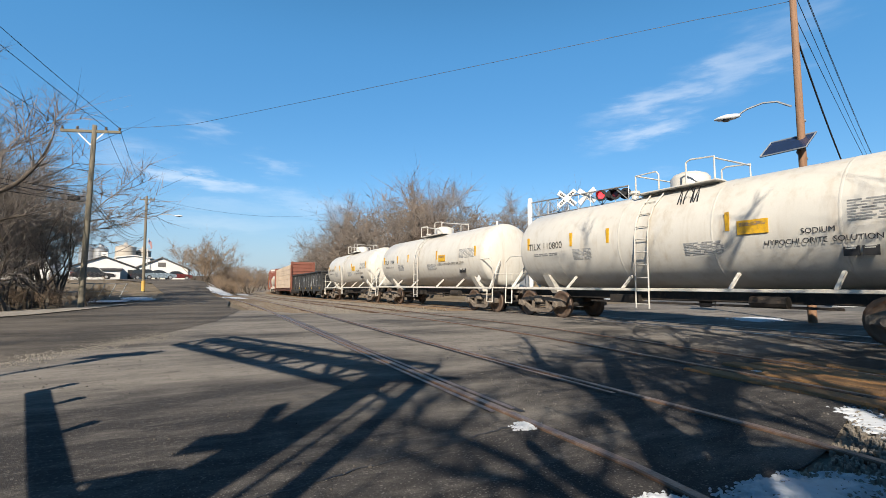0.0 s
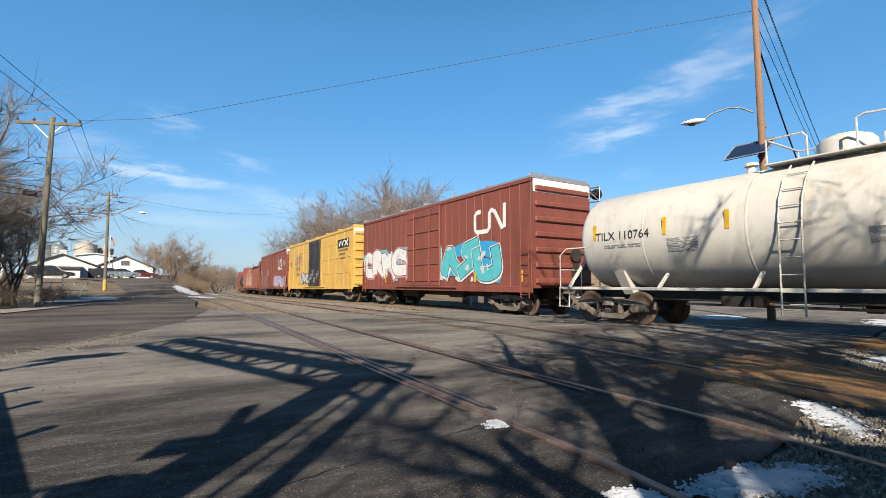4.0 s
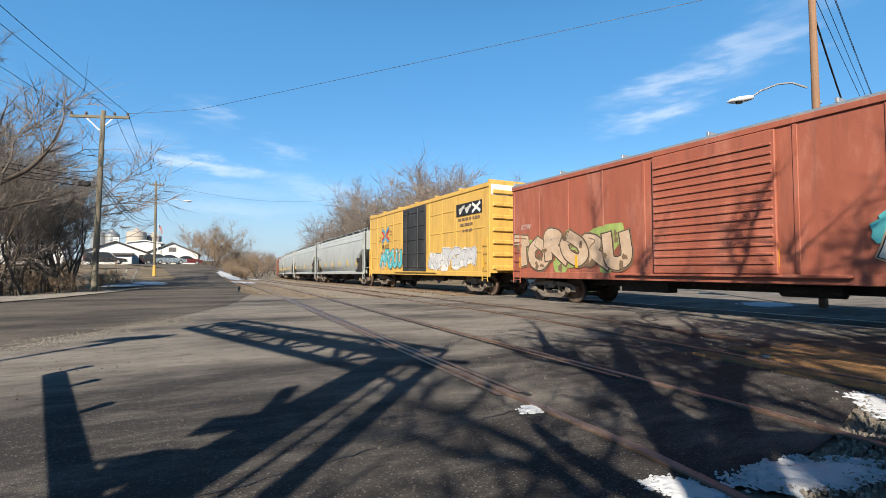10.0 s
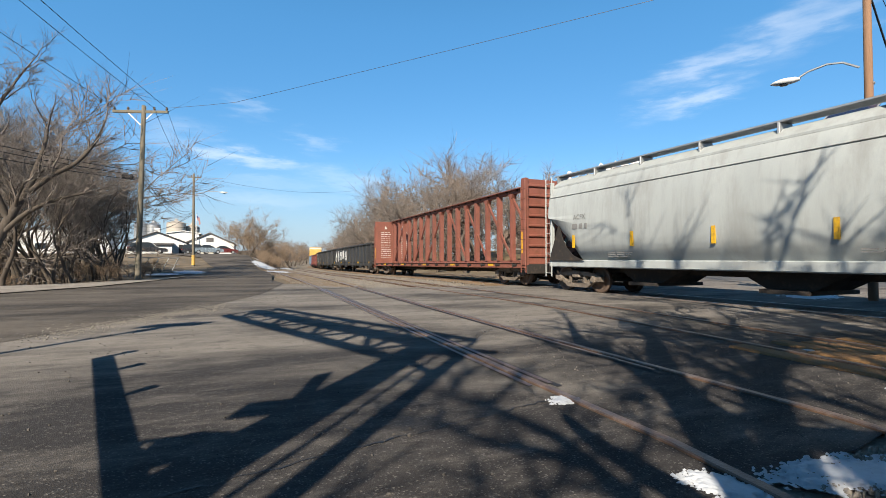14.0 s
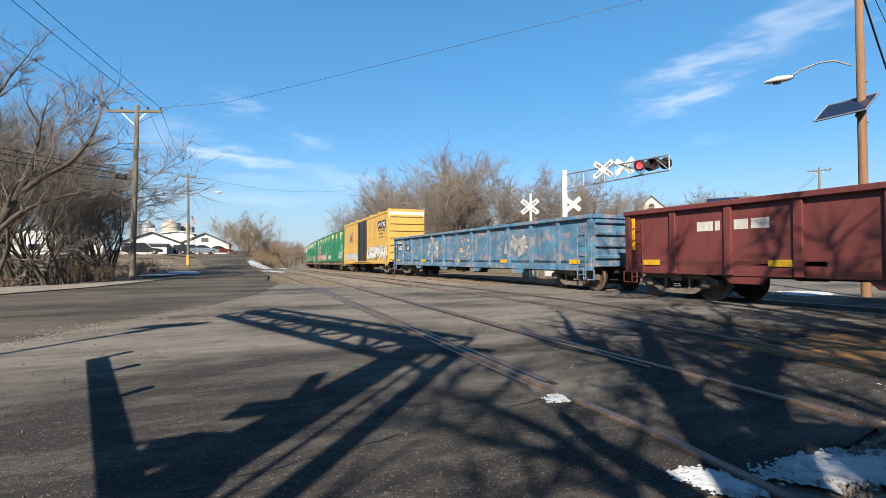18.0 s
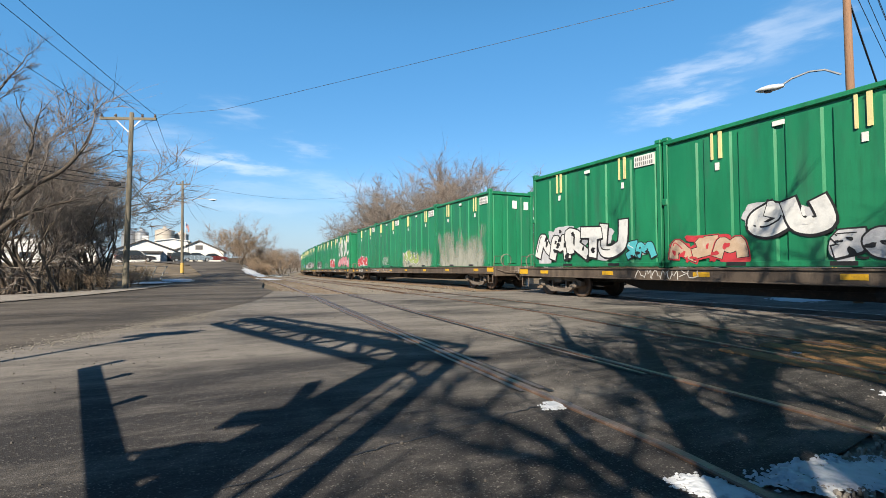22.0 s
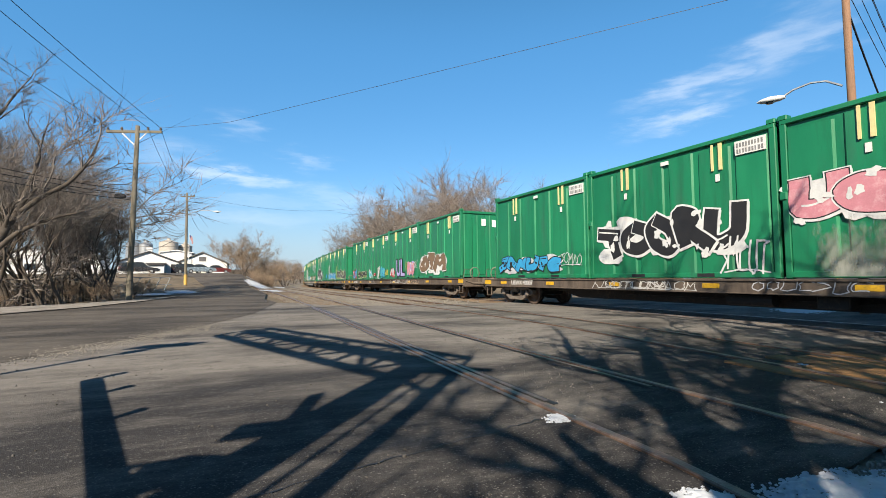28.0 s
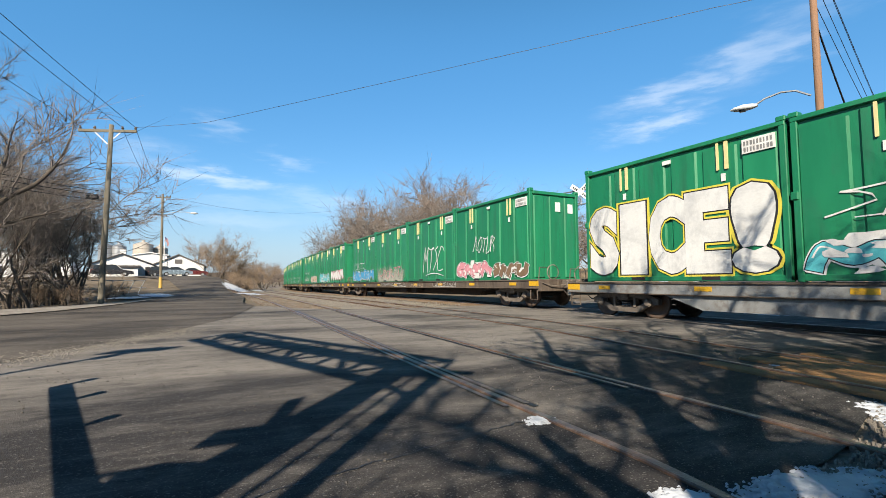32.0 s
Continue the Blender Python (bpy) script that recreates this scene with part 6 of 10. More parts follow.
        part("air_cylinder", Geo().cyl((s * (half - 1.0), -0.6, z0 + 0.3), (s * (half - 0.5), -0.6, z0 + 0.3), 0.2, None, 10).cyl((s * (half - 0.7), 0.3, z0), (s * (half - 0.7), 0.3, z0 + 0.8), 0.14, None, 10), M["under"], car)
    for i in range(6):
        x = -bl * 0.82 + bl * 1.64 * i / 5
        part("reflector", Geo().box(x - 0.05, x + 0.05, -1.545, -1.50, z0 + 0.55, z0 + 1.0), M["yellow"], car)
    lettering("ACFX", 0.24, M["greyink"], car, -bl * 0.78, -1.552, z0 + 1.62)
    bars(car, -bl * 0.78, -1.540, z0 + 1.30, 0.75, 1, 0.18, M["greyink"], 9)
    bars(car, -bl * 0.55, -1.537, z0 + 0.35, 1.0, 3, 0.03, M["greyink"], 10)
    bars(car, bl * 0.30, -1.537, z0 + 0.35, 1.4, 2, 0.03, M["greyink"], 11)
    patch(car, bl * 0.86, -1.54, z0 + 0.95, 0.62, 0.34, M["inkblack"], "stencil_box")
    return car


def flat_car(label, length, paint="deck"):
    car = thing("container_flatcar", label, "flatcar", group="freight cars of the train")
    running_gear(car, length, 2.7, 0.55)
    half, w = length / 2 - 0.62, 1.34
    part("deck", Geo().cbox(-half, half, -w, w, 0.98, 1.05, 0.01), M[paint], car)
    for sy in (-1, 1):
        part("side_sill", Geo().cbox(-half, half, sy * w - 0.04, sy * w + 0.04, 0.72, 1.05, 0.015), M[paint], car)
        part("sill_lip", Geo().cbox(-half, half, sy * (w + 0.03) - 0.05, sy * (w + 0.03) + 0.05, 1.0, 1.05, 0.01), M[paint], car)
        part("sill_lip", Geo().cbox(-half, half, sy * (w + 0.03) - 0.05, sy * (w + 0.03) + 0.05, 0.70, 0.735, 0.01), M[paint], car)
    part("fish_belly_sill", Geo().prism([(-half + 4.2, 0.72), (-half + 5.6, 0.36), (half - 5.6, 0.36), (half - 4.2, 0.72)], "y", -0.62, 0.62), M["under"], car)
    for i in range(8):
        x = -half + 1.6 + (2 * half - 3.2) * i / 7
        patch(car, x, -w - 0.045, 0.885, 0.46, 0.12, M["yellow"])
    for s in (-1, 1):
        part("end_sill", Geo().cbox(s * half - 0.12, s * half + 0.12, -w, w, 0.6, 1.05, 0.02), M[paint], car)
        part("end_reflector", Geo().box(s * (half - 0.25) - 0.28, s * (half - 0.25) + 0.28, -w - 0.052, -w - 0.04, 0.80, 1.0), M["yellow"], car)
        part("brake_wheel", Geo().lathe([(0.26, -0.02), (0.29, 0.0), (0.26, 0.02)], 16, "x", (s * (half + 0.1), -0.75, 1.32)), M["truck"], car)
        part("draft_gear", Geo().cbox(s * (half + 0.22) - 0.2, s * (half + 0.22) + 0.2, -0.32, 0.32, 0.70, 1.02, 0.03), M["truck"], car)
        part("uncoupling_lever", Geo().tube([(s * (half + 0.15), -w + 0.05, 0.92), (s * (half + 0.2), -0.9, 0.80), (s * (half + 0.3), -0.3, 0.84)], 0.018, 5), M["truck"], car)
        part("step", Geo().tube([(s * (half - 0.1), -w, 0.72), (s * (half - 0.1), -w, 0.3), (s * (half - 0.5), -w, 0.3), (s * (half - 0.5), -w, 0.72)], 0.025, 5), M[paint], car)
        part("grab_iron", Geo().tube([(s * half, -w, 1.05), (s * half, -w + 0.05, 1.5), (s * half, -w + 0.5, 1.5), (s * half, -w + 0.5, 1.05)], 0.02, 5), M[paint], car)
    part("air_reservoir", Geo().cyl((-1.4, -1.0, 0.55), (-0.3, -1.0, 0.55), 0.16, None, 12), M["under"], car)
    part("brake_rod", Geo().box(-5, 5, -0.8, -0.74, 0.5, 0.55).cbox(0.6, 1.2, -1.15, -0.7, 0.4, 0.7, 0.03), M["under"], car)
    return car


def container(label):
    c = thing("waste_container", label, "container", group="green waste containers on the flatcars")
    hl, w, h = 3.03, 1.24, 3.62
    wall = Geo().box(-hl + 0.05, hl - 0.05, -w + 0.07, w - 0.07, 0.06, h - 0.1)
    far = Geo().box(-hl, hl, w - 0.10, w, 0.02, 0.16).box(-hl, hl, w - 0.11, w + 0.01, h - 0.16, h - 0.04)
    for x in (-2.0, -1.0, 0.0, 1.0, 2.0):
        far.box(x - 0.22, x + 0.22, w - 0.08, w - 0.02, 0.14, h - 0.2)
    part("wall", wall, M["green"], c)
    part("far_side", far, M["green"], c)
    part("bottom_rail", Geo().cbox(-hl, hl, -w, -w + 0.10, 0.02, 0.16, 0.015), M["green"], c)
    part("top_rail", Geo().cbox(-hl, hl, -w - 0.01, -w + 0.11, h - 0.16, h - 0.04, 0.02), M["green"], c)
    for x, q in ((-2.45, 0.42), (-1.45, 0.34), (-0.48, 0.40), (0.52, 0.34), (1.50, 0.40), (2.45, 0.36)):
        part("side_panel", Geo().prism([(x - q - 0.05, -w + 0.075), (x - q, -w + 0.025), (x + q, -w + 0.025), (x + q + 0.05, -w + 0.075)], "z", 0.14, h - 0.24 - 0.06 * (q > 0.38)), M["green"], c)
    for x in (-1.0, 1.2):
        part("fork_pocket", Geo().box(x - 0.24, x + 0.24, -w - 0.004, -w + 0.006, 0.05, 0.14), M["inkblack"], c)
    for s in (-1, 1):
        for sy in (-1, 1):
            g = Geo().cbox(s * (hl - 0.07) - 0.07, s * (hl - 0.07) + 0.07, sy * (w - 0.07) - 0.07, sy * (w - 0.07) + 0.07, 0.0, h - 0.05, 0.015)
            g.cbox(s * (hl - 0.08) - 0.1, s * (hl - 0.08) + 0.1, sy * (w - 0.08) - 0.1, sy * (w - 0.08) + 0.1, h - 0.06, h + 0.06, 0.02)
            part("corner_post", g, M["green"], c)
        for y in (-0.78, 0.0, 0.78) if s > 0 else ():
            x = s * (hl - 0.05)
            part("end_rib", Geo().cbox(x - 0.045, x + 0.045, y - 0.26, y + 0.26, 0.14, h - 0.2, 0.04), M["green"], c)
        if s < 0:
            part("rear_door", Geo().cbox(-hl, -hl + 0.09, -1.0, 1.0, 0.14, h - 0.2, 0.03), M["green"], c)
        part("end_rail", Geo().cbox(s * (hl - 0.04) - 0.06, s * (hl - 0.04) + 0.06, -w + 0.15, w - 0.15, h - 0.18, h - 0.04, 0.02), M["green"], c)
        for y, zz in ((0.15, 0.62), (0.80, 0.66)) if s > 0 else ():
            part("end_plate", Geo().box(s * hl + (0.0 if s > 0 else -0.012), s * hl + (0.012 if s > 0 else 0.0), y - 0.13, y + 0.13, h - zz - 0.2, h - zz + 0.18), M["white"], c)
    part("hinge", Geo().cbox(-hl - 0.05, -hl + 0.12, -w - 0.03, -w + 0.1, 1.75, 1.95, 0.03), M["green"], c)
    part("tarpaulin_lid", Geo().prism([(-w + 0.06, h - 0.12), (0, h - 0.02), (w - 0.06, h - 0.12)], "x", -hl + 0.06, hl - 0.06), M["deck"], c)
    for x in (-1.42, 1.62):
        for dx, ww, mt in ((-0.13, 0.055, "paleyellow"), (0.09, 0.085, "paleyellow")):
            part("stripe", Geo().box(x + dx - ww / 2, x + dx + ww / 2, -w - 0.016, -w + 0.02, h - 0.86, h - 0.18), M[mt], c)
        patch(c, x, -w + 0.0, h - 1.05, 0.11, 0.19, M["white"], "small_plate")
    part("number_board", Geo().box(2.10, 2.82, -w - 0.012, -w + 0.03, h - 0.60, h - 0.26), M["white"], c)
    r = random.Random(11)
    g = Geo()
    for k in (0, 1):
        for i in range(9):
            x = 2.14 + i * 0.073
            g.box(x, x + r.uniform(0.03, 0.055), -w - 0.0135, -w - 0.01, h - 0.42 - 0.15 * k, h - 0.31 - 0.15 * k)
    part("number_print", g, M["greyink"], c)
    patch(c, 0.05, -w + 0.0, h - 0.34, 0.26, 0.11, M["white"], "small_plate")
    return c


# ---- the consist: each car with the place of its rear and front couplings along the train, metres ----
SPEED, RAIL_Z = 22.5, -0.06
TRACK_X, CURVE_Y, CURVE_R, GRADE = 12.62, 22.0, 700.0, 0.009


def track_pose(s, off=0.0, up=0.0):
    """A place on the train's track, s metres up the line, and the turn of a car that comes down it."""
    th = max(0.0, s - CURVE_Y) / CURVE_R
    if s <= CURVE_Y:
        x, y = TRACK_X, s
    else:
        x, y = TRACK_X + CURVE_R * (1 - math.cos(th)), CURVE_Y + CURVE_R * math.sin(th)
    x, y = x + off * math.cos(th), y - off * math.sin(th)
    drop = -GRADE * min(max(0.0, s - 25.0), 110.0)
    slope = GRADE if 25 < s < 135 else 0.0
    return pose(x, y, RAIL_Z + drop + up, 0, -math.degrees(slope), -90 - math.degrees(th))


CARS = []       # (object, distance of its middle along the train, height over the rail)


def couple(ob, u0, u1):
    CARS.append((ob, (u0 + u1) / 2, 0.0))
    return ob


def consist():
    # three white tank cars
    tanks = [(-359.1, -344.35, "TILX 110800"), (-344.35, -330.0, "TILX 1106"), (-330.0, -316.1, "GLNX 718185")]
    for a, b, marks in tanks:
        c = tank_car("white tank car with rust-stained ends, side ladder and yellow labels", b - a, "white_tank", "white_tank", "inkblack", marks, words=("SODIUM", "HYPOCHLORITE  SOLUTION"))
        couple(c, a, b)
        if marks.endswith("800"):
            scrawl(c, 0.35, 0.95, 3.0, 3.65, -1.16, "g_black", 2, 0.04, 3)
    # black gondola, loaded centerbeam, white tank car
    c = couple(gondola("black steel gondola car with faded white spray tags", 18.7, "black", 13, 2.66), -316.1, -297.4)
    lettering("FURX", 0.42, M["white"], c, -7.0, -1.436, 2.25)
    lettering("322354", 0.42, M["white"], c, -7.0, -1.436, 1.72)
    mural(c, 0.6, 8.2, 1.05, 2.25, -1.437, "black", "g_faded", 21, "black", 7)
    mural(c, -4.8, -0.4, 1.1, 2.1, -1.437, "black", "greyink", 22, "black", 4)
    scrawl(c, -6.0, -5.2, 1.3, 1.7, -1.437, "white_worn", 23, 0.03, 3)
    patch(c, -3.0, -1.437, 2.2, 0.35, 0.45, M["g_red"], "red_emblem")
    c = couple(center_beam("brown centerbeam flatcar loaded with wrapped lumber packs", 23.8, "beam_brown", "beam_brown", True), -297.4, -273.6)
    lettering("SMW 7385", 0.24, M["white"], c, -8.0, -1.49, 0.80)
    c = couple(tank_car("white tank car with brown-streaked end and side ladder", 14.9, "white_tank", "white_tank", "inkblack", "TILX 110764", words=("SODIUM", "HYPOCHLORITE  SOLUTION")), -273.6, -258.7)
    # boxcars
    c = couple(box_car("oxide-red boxcar with white end band and blue-white graffiti", 16.6, "cn_red", "cn_red", True, "smooth"), -258.7, -242.1)
    mural(c, -7.2, -0.6, 1.2, 3.0, -1.482, "g_white", "g_pink", 31, "g_cyan", 5)
    mural(c, 0.6, 5.6, 1.15, 2.9, -1.482, "g_cyan", "g_white", 32, "g_blue", 4)
    cn_mark(c, 5.2, 3.6, 0.8)
    c = couple(box_car("yellow boxcar with a black plug door and graffiti below", 19.3, "ttx", "black", True, "belt"), -242.1, -222.8)
    yellow_marks(c, 8.85, "FB OX", "5 02 05 3")
    mural(c, -4.3, -1.8, 1.1, 2.25, -1.482, "g_silver", "g_black", 33, "g_brown", 4)
    scrawl(c, -8.3, -7.6, 3.0, 3.3, -1.482, "g_black", 34, 0.05, 3)
    for k in range(6):
        scrawl(c, -1.4 + 0.5 * k, -0.9 + 0.5 * k, 1.4 + 0.25 * (k % 3), 1.8 + 0.25 * (k % 3), -1.60, "g_white", 35 + k, 0.03, 3)
    c = couple(box_car("oxide-red boxcar with a large white emblem and purple graffiti", 17.7, "cn_red", "cn_red", True, "smooth"), -222.8, -205.1)
    cn_mark(c, 5.0, 3.48, 0.8)
    bars(c, 5.0, -1.480, 2.92, 2.0, 1, 0.13, M["white"], 12)
    mural(c, 1.5, 8.0, 1.05, 2.3, -1.482, "g_purple", "g_white", 41, "g_cyan", 7)
    mural(c, -7.6, -3.0, 1.1, 2.5, -1.482, "cn_red", "g_faded", 42, "cn_red", 5)
    bars(c, -7.9, -1.484, 3.02, 0.5, 1, 0.2, M["white"], 21)
    lettering("40 59 26", 0.36, M["white"], c, -7.2, -1.484, 2.66)
    scrawl(c, 6.6, 7.4, 3.2, 3.7, -1.480, "g_white", 43, 0.03, 5)
    scrawl(c, 7.3, 7.9, 3.2, 3.6, -1.480, "g_white", 44, 0.03, 5)
    bars(c, -2.6, -1.480, 3.0, 0.8, 7, 0.05, M["white_worn"], 13)
    patch(c, 6.9, -1.50, 1.75, 0.75, 0.24, M["yellow"], "warning_label")
    c = couple(center_beam("empty brown centerbeam flatcar with open truss posts", 24.1, "beam_brown", "beam_brown"), -205.1, -181.0)
    c = couple(tank_car("long black tank car with yellow reflectors and side ladder", 19.6, "black_tank", "black_tank", "white", "SHPX 204795"), -181.0, -161.4)
    c = couple(center_beam("empty pinkish-red centerbeam flatcar with a black top chord", 24.7, "beam_red", "chord_black", False, 1), -161.4, -136.7)
    lettering("AOK", 0.26, M["white"], c, -9.8, -1.49, 0.80)
    c = couple(box_car("faded red boxcar with a slatted door and tan graffiti", 17.7, "red_box", "red_box", False, "slats", 4.50), -136.7, -119.0)
    mural(c, -7.8, -2.4, 1.05, 2.5, -1.482, "g_tan", "g_brown", 51, "g_lime", 6)
    mural(c, 3.4, 6.8, 1.05, 2.4, -1.482, "g_white", "g_tan", 52, "g_cyan", 4)
    lettering("ATW", 0.26, M["white_worn"], c, -7.2, -1.484, 2.75)
    c = couple(box_car("yellow boxcar with a black plug door and turquoise graffiti", 17.2, "ttx", "black", True, "belt"), -119.0, -101.8)
    yellow_marks(c, 7.75, "FB OX", "5 02 71 8")
    mural(c, -5.4, -1.9, 1.1, 2.5, -1.482, "g_cyan", "g_brown", 53, "g_tan", 5)
    mural(c, 2.0, 6.6, 1.1, 2.2, -1.482, "g_silver", "g_white", 54, None, 6)
    # four covered hoppers, an empty centerbeam
    for k, (a, b) in enumerate(((-101.8, -83.5), (-83.5, -64.9), (-64.9, -47.2), (-47.2, -29.4))):
        c = couple(hopper("light grey covered hopper with roof walkway and yellow reflectors", b - a), a, b)
        if k in (1, 2):
            for q in range(5):
                scrawl(c, -5 + 2.1 * q, -3.4 + 2.1 * q, 1.35, 2.0, -1.545, "greyink", 60 + q + 7 * k, 0.03, 4)
        if k == 2:
            scrawl(c, 6.4, 8.0, 1.25, 1.55, -1.545, "g_black", 66, 0.06, 5)
    c = couple(center_beam("empty brown centerbeam flatcar with stencilled bulkheads", 24.0, "beam_brown", "beam_brown"), -29.4, -5.4)
    # gondolas
    c = couple(gondola("black gondola car with white block graffiti", 22.4, "black", 14, 2.75), -5.4, 17.0)
    mural(c, -8.5, -1.0, 1.1, 2.4, -1.437, "g_white", "g_black", 70, None, 5)
    c = couple(gondola("black gondola car with yellow reflectors and small white tags", 22.2, "black", 14, 2.75), 17.0, 39.2)
    lettering("ATW", 0.50, M["white"], c, -9.75, -1.436, 2.32, 0.008)
    lettering("400", 0.50, M["white"], c, -9.75, -1.436, 1.80, 0.008)
    lettering("435", 0.50, M["white"], c, -8.35, -1.436, 1.80, 0.008)
    bars(c, -8.35, -1.437, 1.35, 0.9, 3, 0.06, M["white_worn"], 15)
    bars(c, -9.75, -1.437, 1.35, 0.9, 1, 0.07, M["white_worn"], 19)
    bars(c, -7.6, -1.437, 2.30, 0.3, 3, 0.07, M["white_worn"], 20)
    scrawl(c, -7.9, -6.8, 1.4, 2.0, -1.437, "white_worn", 71, 0.04, 4)
    scrawl(c, -6.3, -5.0, 1.5, 1.95, -1.437, "white_worn", 72, 0.04, 5)
    scrawl(c, 6.3, 7.0, 1.5, 1.8, -1.437, "white_worn", 73, 0.03, 4)
    patch(c, 3.8, -1.437, 1.75, 0.45, 0.42, M["white_worn"], "panel_plate")
    c = couple(gondola("dark maroon gondola car with a white emblem", 17.3, "maroon", 11, 2.55), 39.2, 56.5)
    cn_mark(c, 4.6, 1.88, 0.62, -1.437)
    bars(c, 4.2, -1.437, 1.36, 1.8, 1, 0.10, M["white_worn"], 14)
    bars(c, -4.6, -1.436, 1.95, 1.9, 1, 0.24, M["white_worn"], 22)
    patch(c, -7.6, -1.515, 1.85, 0.13, 0.95, M["yellow"])
    patch(c, 7.7, -1.515, 1.85, 0.13, 0.95, M["yellow"])
    c = couple(gondola("faded blue gondola car with rust and patchy graffiti", 21.8, "blue", 13, 2.62), 56.5, 78.3)
    for x, s, z in ((-9.0, "NOKL", 2.28), (-9.0, "3602", 1.85), (-7.45, "66", 1.85)):
        patch(c, x, -1.437, z, 0.36 * len(s) * 0.62 + 0.2, 0.40, M["inkblack"], "number_panel")
        lettering(s, 0.40, M["white"], c, x, -1.447, z, 0.01)
    for k in (1, 3, 5):
        mural(c, -6.2 + 2.2 * k, -4.6 + 2.2 * k, 1.1, 2.3, -1.437, ("g_white", "g_faded", "g_purple", "blue", "g_cyan", "g_faded", "g_white")[k], ("g_pink", "blue", "g_white", "g_tan", "g_white", "blue", "g_purple")[k], 75 + k, "blue", 2)
    c = couple(box_car("yellow boxcar with a black plug door and white scribbles", 18.0, "ttx", "black", True, "belt"), 78.3, 96.3)
    yellow_marks(c, 8.2, "", "")
    mural(c, 1.9, 8.0, 1.1, 2.3, -1.482, "g_white", "greyink", 90, "g_silver", 7)
    mural(c, -7.6, -2.0, 1.1, 1.9, -1.482, "g_silver", "g_white", 91, "g_white", 7)


def cn_mark(c, x, z, h, y=-1.480):
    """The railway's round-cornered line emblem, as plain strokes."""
    g = Geo()
    w = h * 0.22
    a = h * 0.95
    pts = [(a * 0.1 + x - a, z + h / 2), (x - a * 1.15, z + h / 2), (x - a * 1.32, z + h * 0.35), (x - a * 1.32, z - h * 0.35), (x - a * 1.15, z - h / 2), (x - a * 0.25, z - h / 2), (x - a * 0.08, z - h * 0.35),
           (x - a * 0.08, z + h * 0.35), (x + a * 0.1, z + h / 2), (x + a * 0.35, z + h * 0.4), (x + a * 0.95, z - h * 0.45), (x + a * 1.12, z - h * 0.4), (x + a * 1.12, z + h * 0.62)]
    ribbon(g, pts, w, y - 0.006)
    return part("emblem", g, M["white"], c, "white line emblem")


def yellow_marks(c, half, marks, number):
    """Crossed red and blue emblem, a black and white plate, and the car's marks."""
    y = -1.480
    cx = -half * 0.60
    for mt, lines in (("g_blue", (((-0.58, 0.42), (-0.18, 0.24), (-0.02, 0.0), (-0.18, -0.24), (-0.58, -0.42)), ((0.52, 0.46), (0.10, 0.22)), ((0.10, -0.22), (0.52, -0.42)))),
                      ("g_red", (((-0.62, 0.24), (-0.30, 0.08), (-0.26, 0.0), (-0.30, -0.08), (-0.62, -0.24)), ((0.62, 0.30), (0.20, 0.06), (0.20, -0.06), (0.62, -0.28))))):
        g = Geo()
        for q, line in enumerate(lines):
            ribbon(g, [(cx + a, 3.38 + b) for a, b in line], 0.15, y - 0.004 - 0.001 * q)
        part("emblem", g, M[mt], c, "crossed red and blue emblem")
    if marks:
        lettering(marks, 0.44, M["inkblack"], c, -half * 0.60, y - 0.004, 2.62)
        lettering(number, 0.42, M["inkblack"], c, -half * 0.60, y - 0.004, 2.14)
        lettering("next\nload", 0.20, M["inkblack"], c, -half * 0.60 - 1.0, y - 0.004, 3.2)
        lettering("any\nroad", 0.20, M["inkblack"], c, -half * 0.60 + 1.0, y - 0.004, 3.5)
    px, pz = half * 0.78, 3.95
    patch(c, px, y, pz, 2.3, 0.58, M["inkblack"], "name_plate", "black plate with white shapes")
    for k in range(2):
        x = px - 0.68 + 0.62 * k
        part("plate_mark", Geo().prism([(x - 0.26, pz + 0.05), (x + 0.30, pz + 0.05), (x + 0.33, pz + 0.19), (x + 0.12, pz + 0.19), (x - 0.02, pz - 0.19), (x - 0.15, pz - 0.19), (x - 0.03, pz + 0.05)], "y", y - 0.008, y), M["white"], c)
    for k, (a, b) in enumerate((((0.38, -0.17), (0.98, 0.17)), ((0.38, 0.17), (0.98, -0.17)))):
        g = Geo()
        ribbon(g, [(px + a[0], pz + a[1]), (px + b[0], pz + b[1])], 0.13, y - 0.008 - 0.002 * k)
        part("plate_mark", g, M["white"], c)
    bars(c, px, y, 3.50, 1.9, 1, 0.12, M["g_brown"], 16)
    bars(c, px - 0.2, y, 3.24, 1.1, 1, 0.12, M["g_brown"], 17)
    bars(c, px - 0.1, y, 2.96, 0.9, 1, 0.11, M["g_brown"], 18)


consist()


# flatcars with four green containers each
FRONT = [98.1, 126.0, 153.9, 181.85, 209.75, 236.9, 264.1, 292.1, 320.05, 347.15, 374.65, 402.0, 429.3, 456.6]


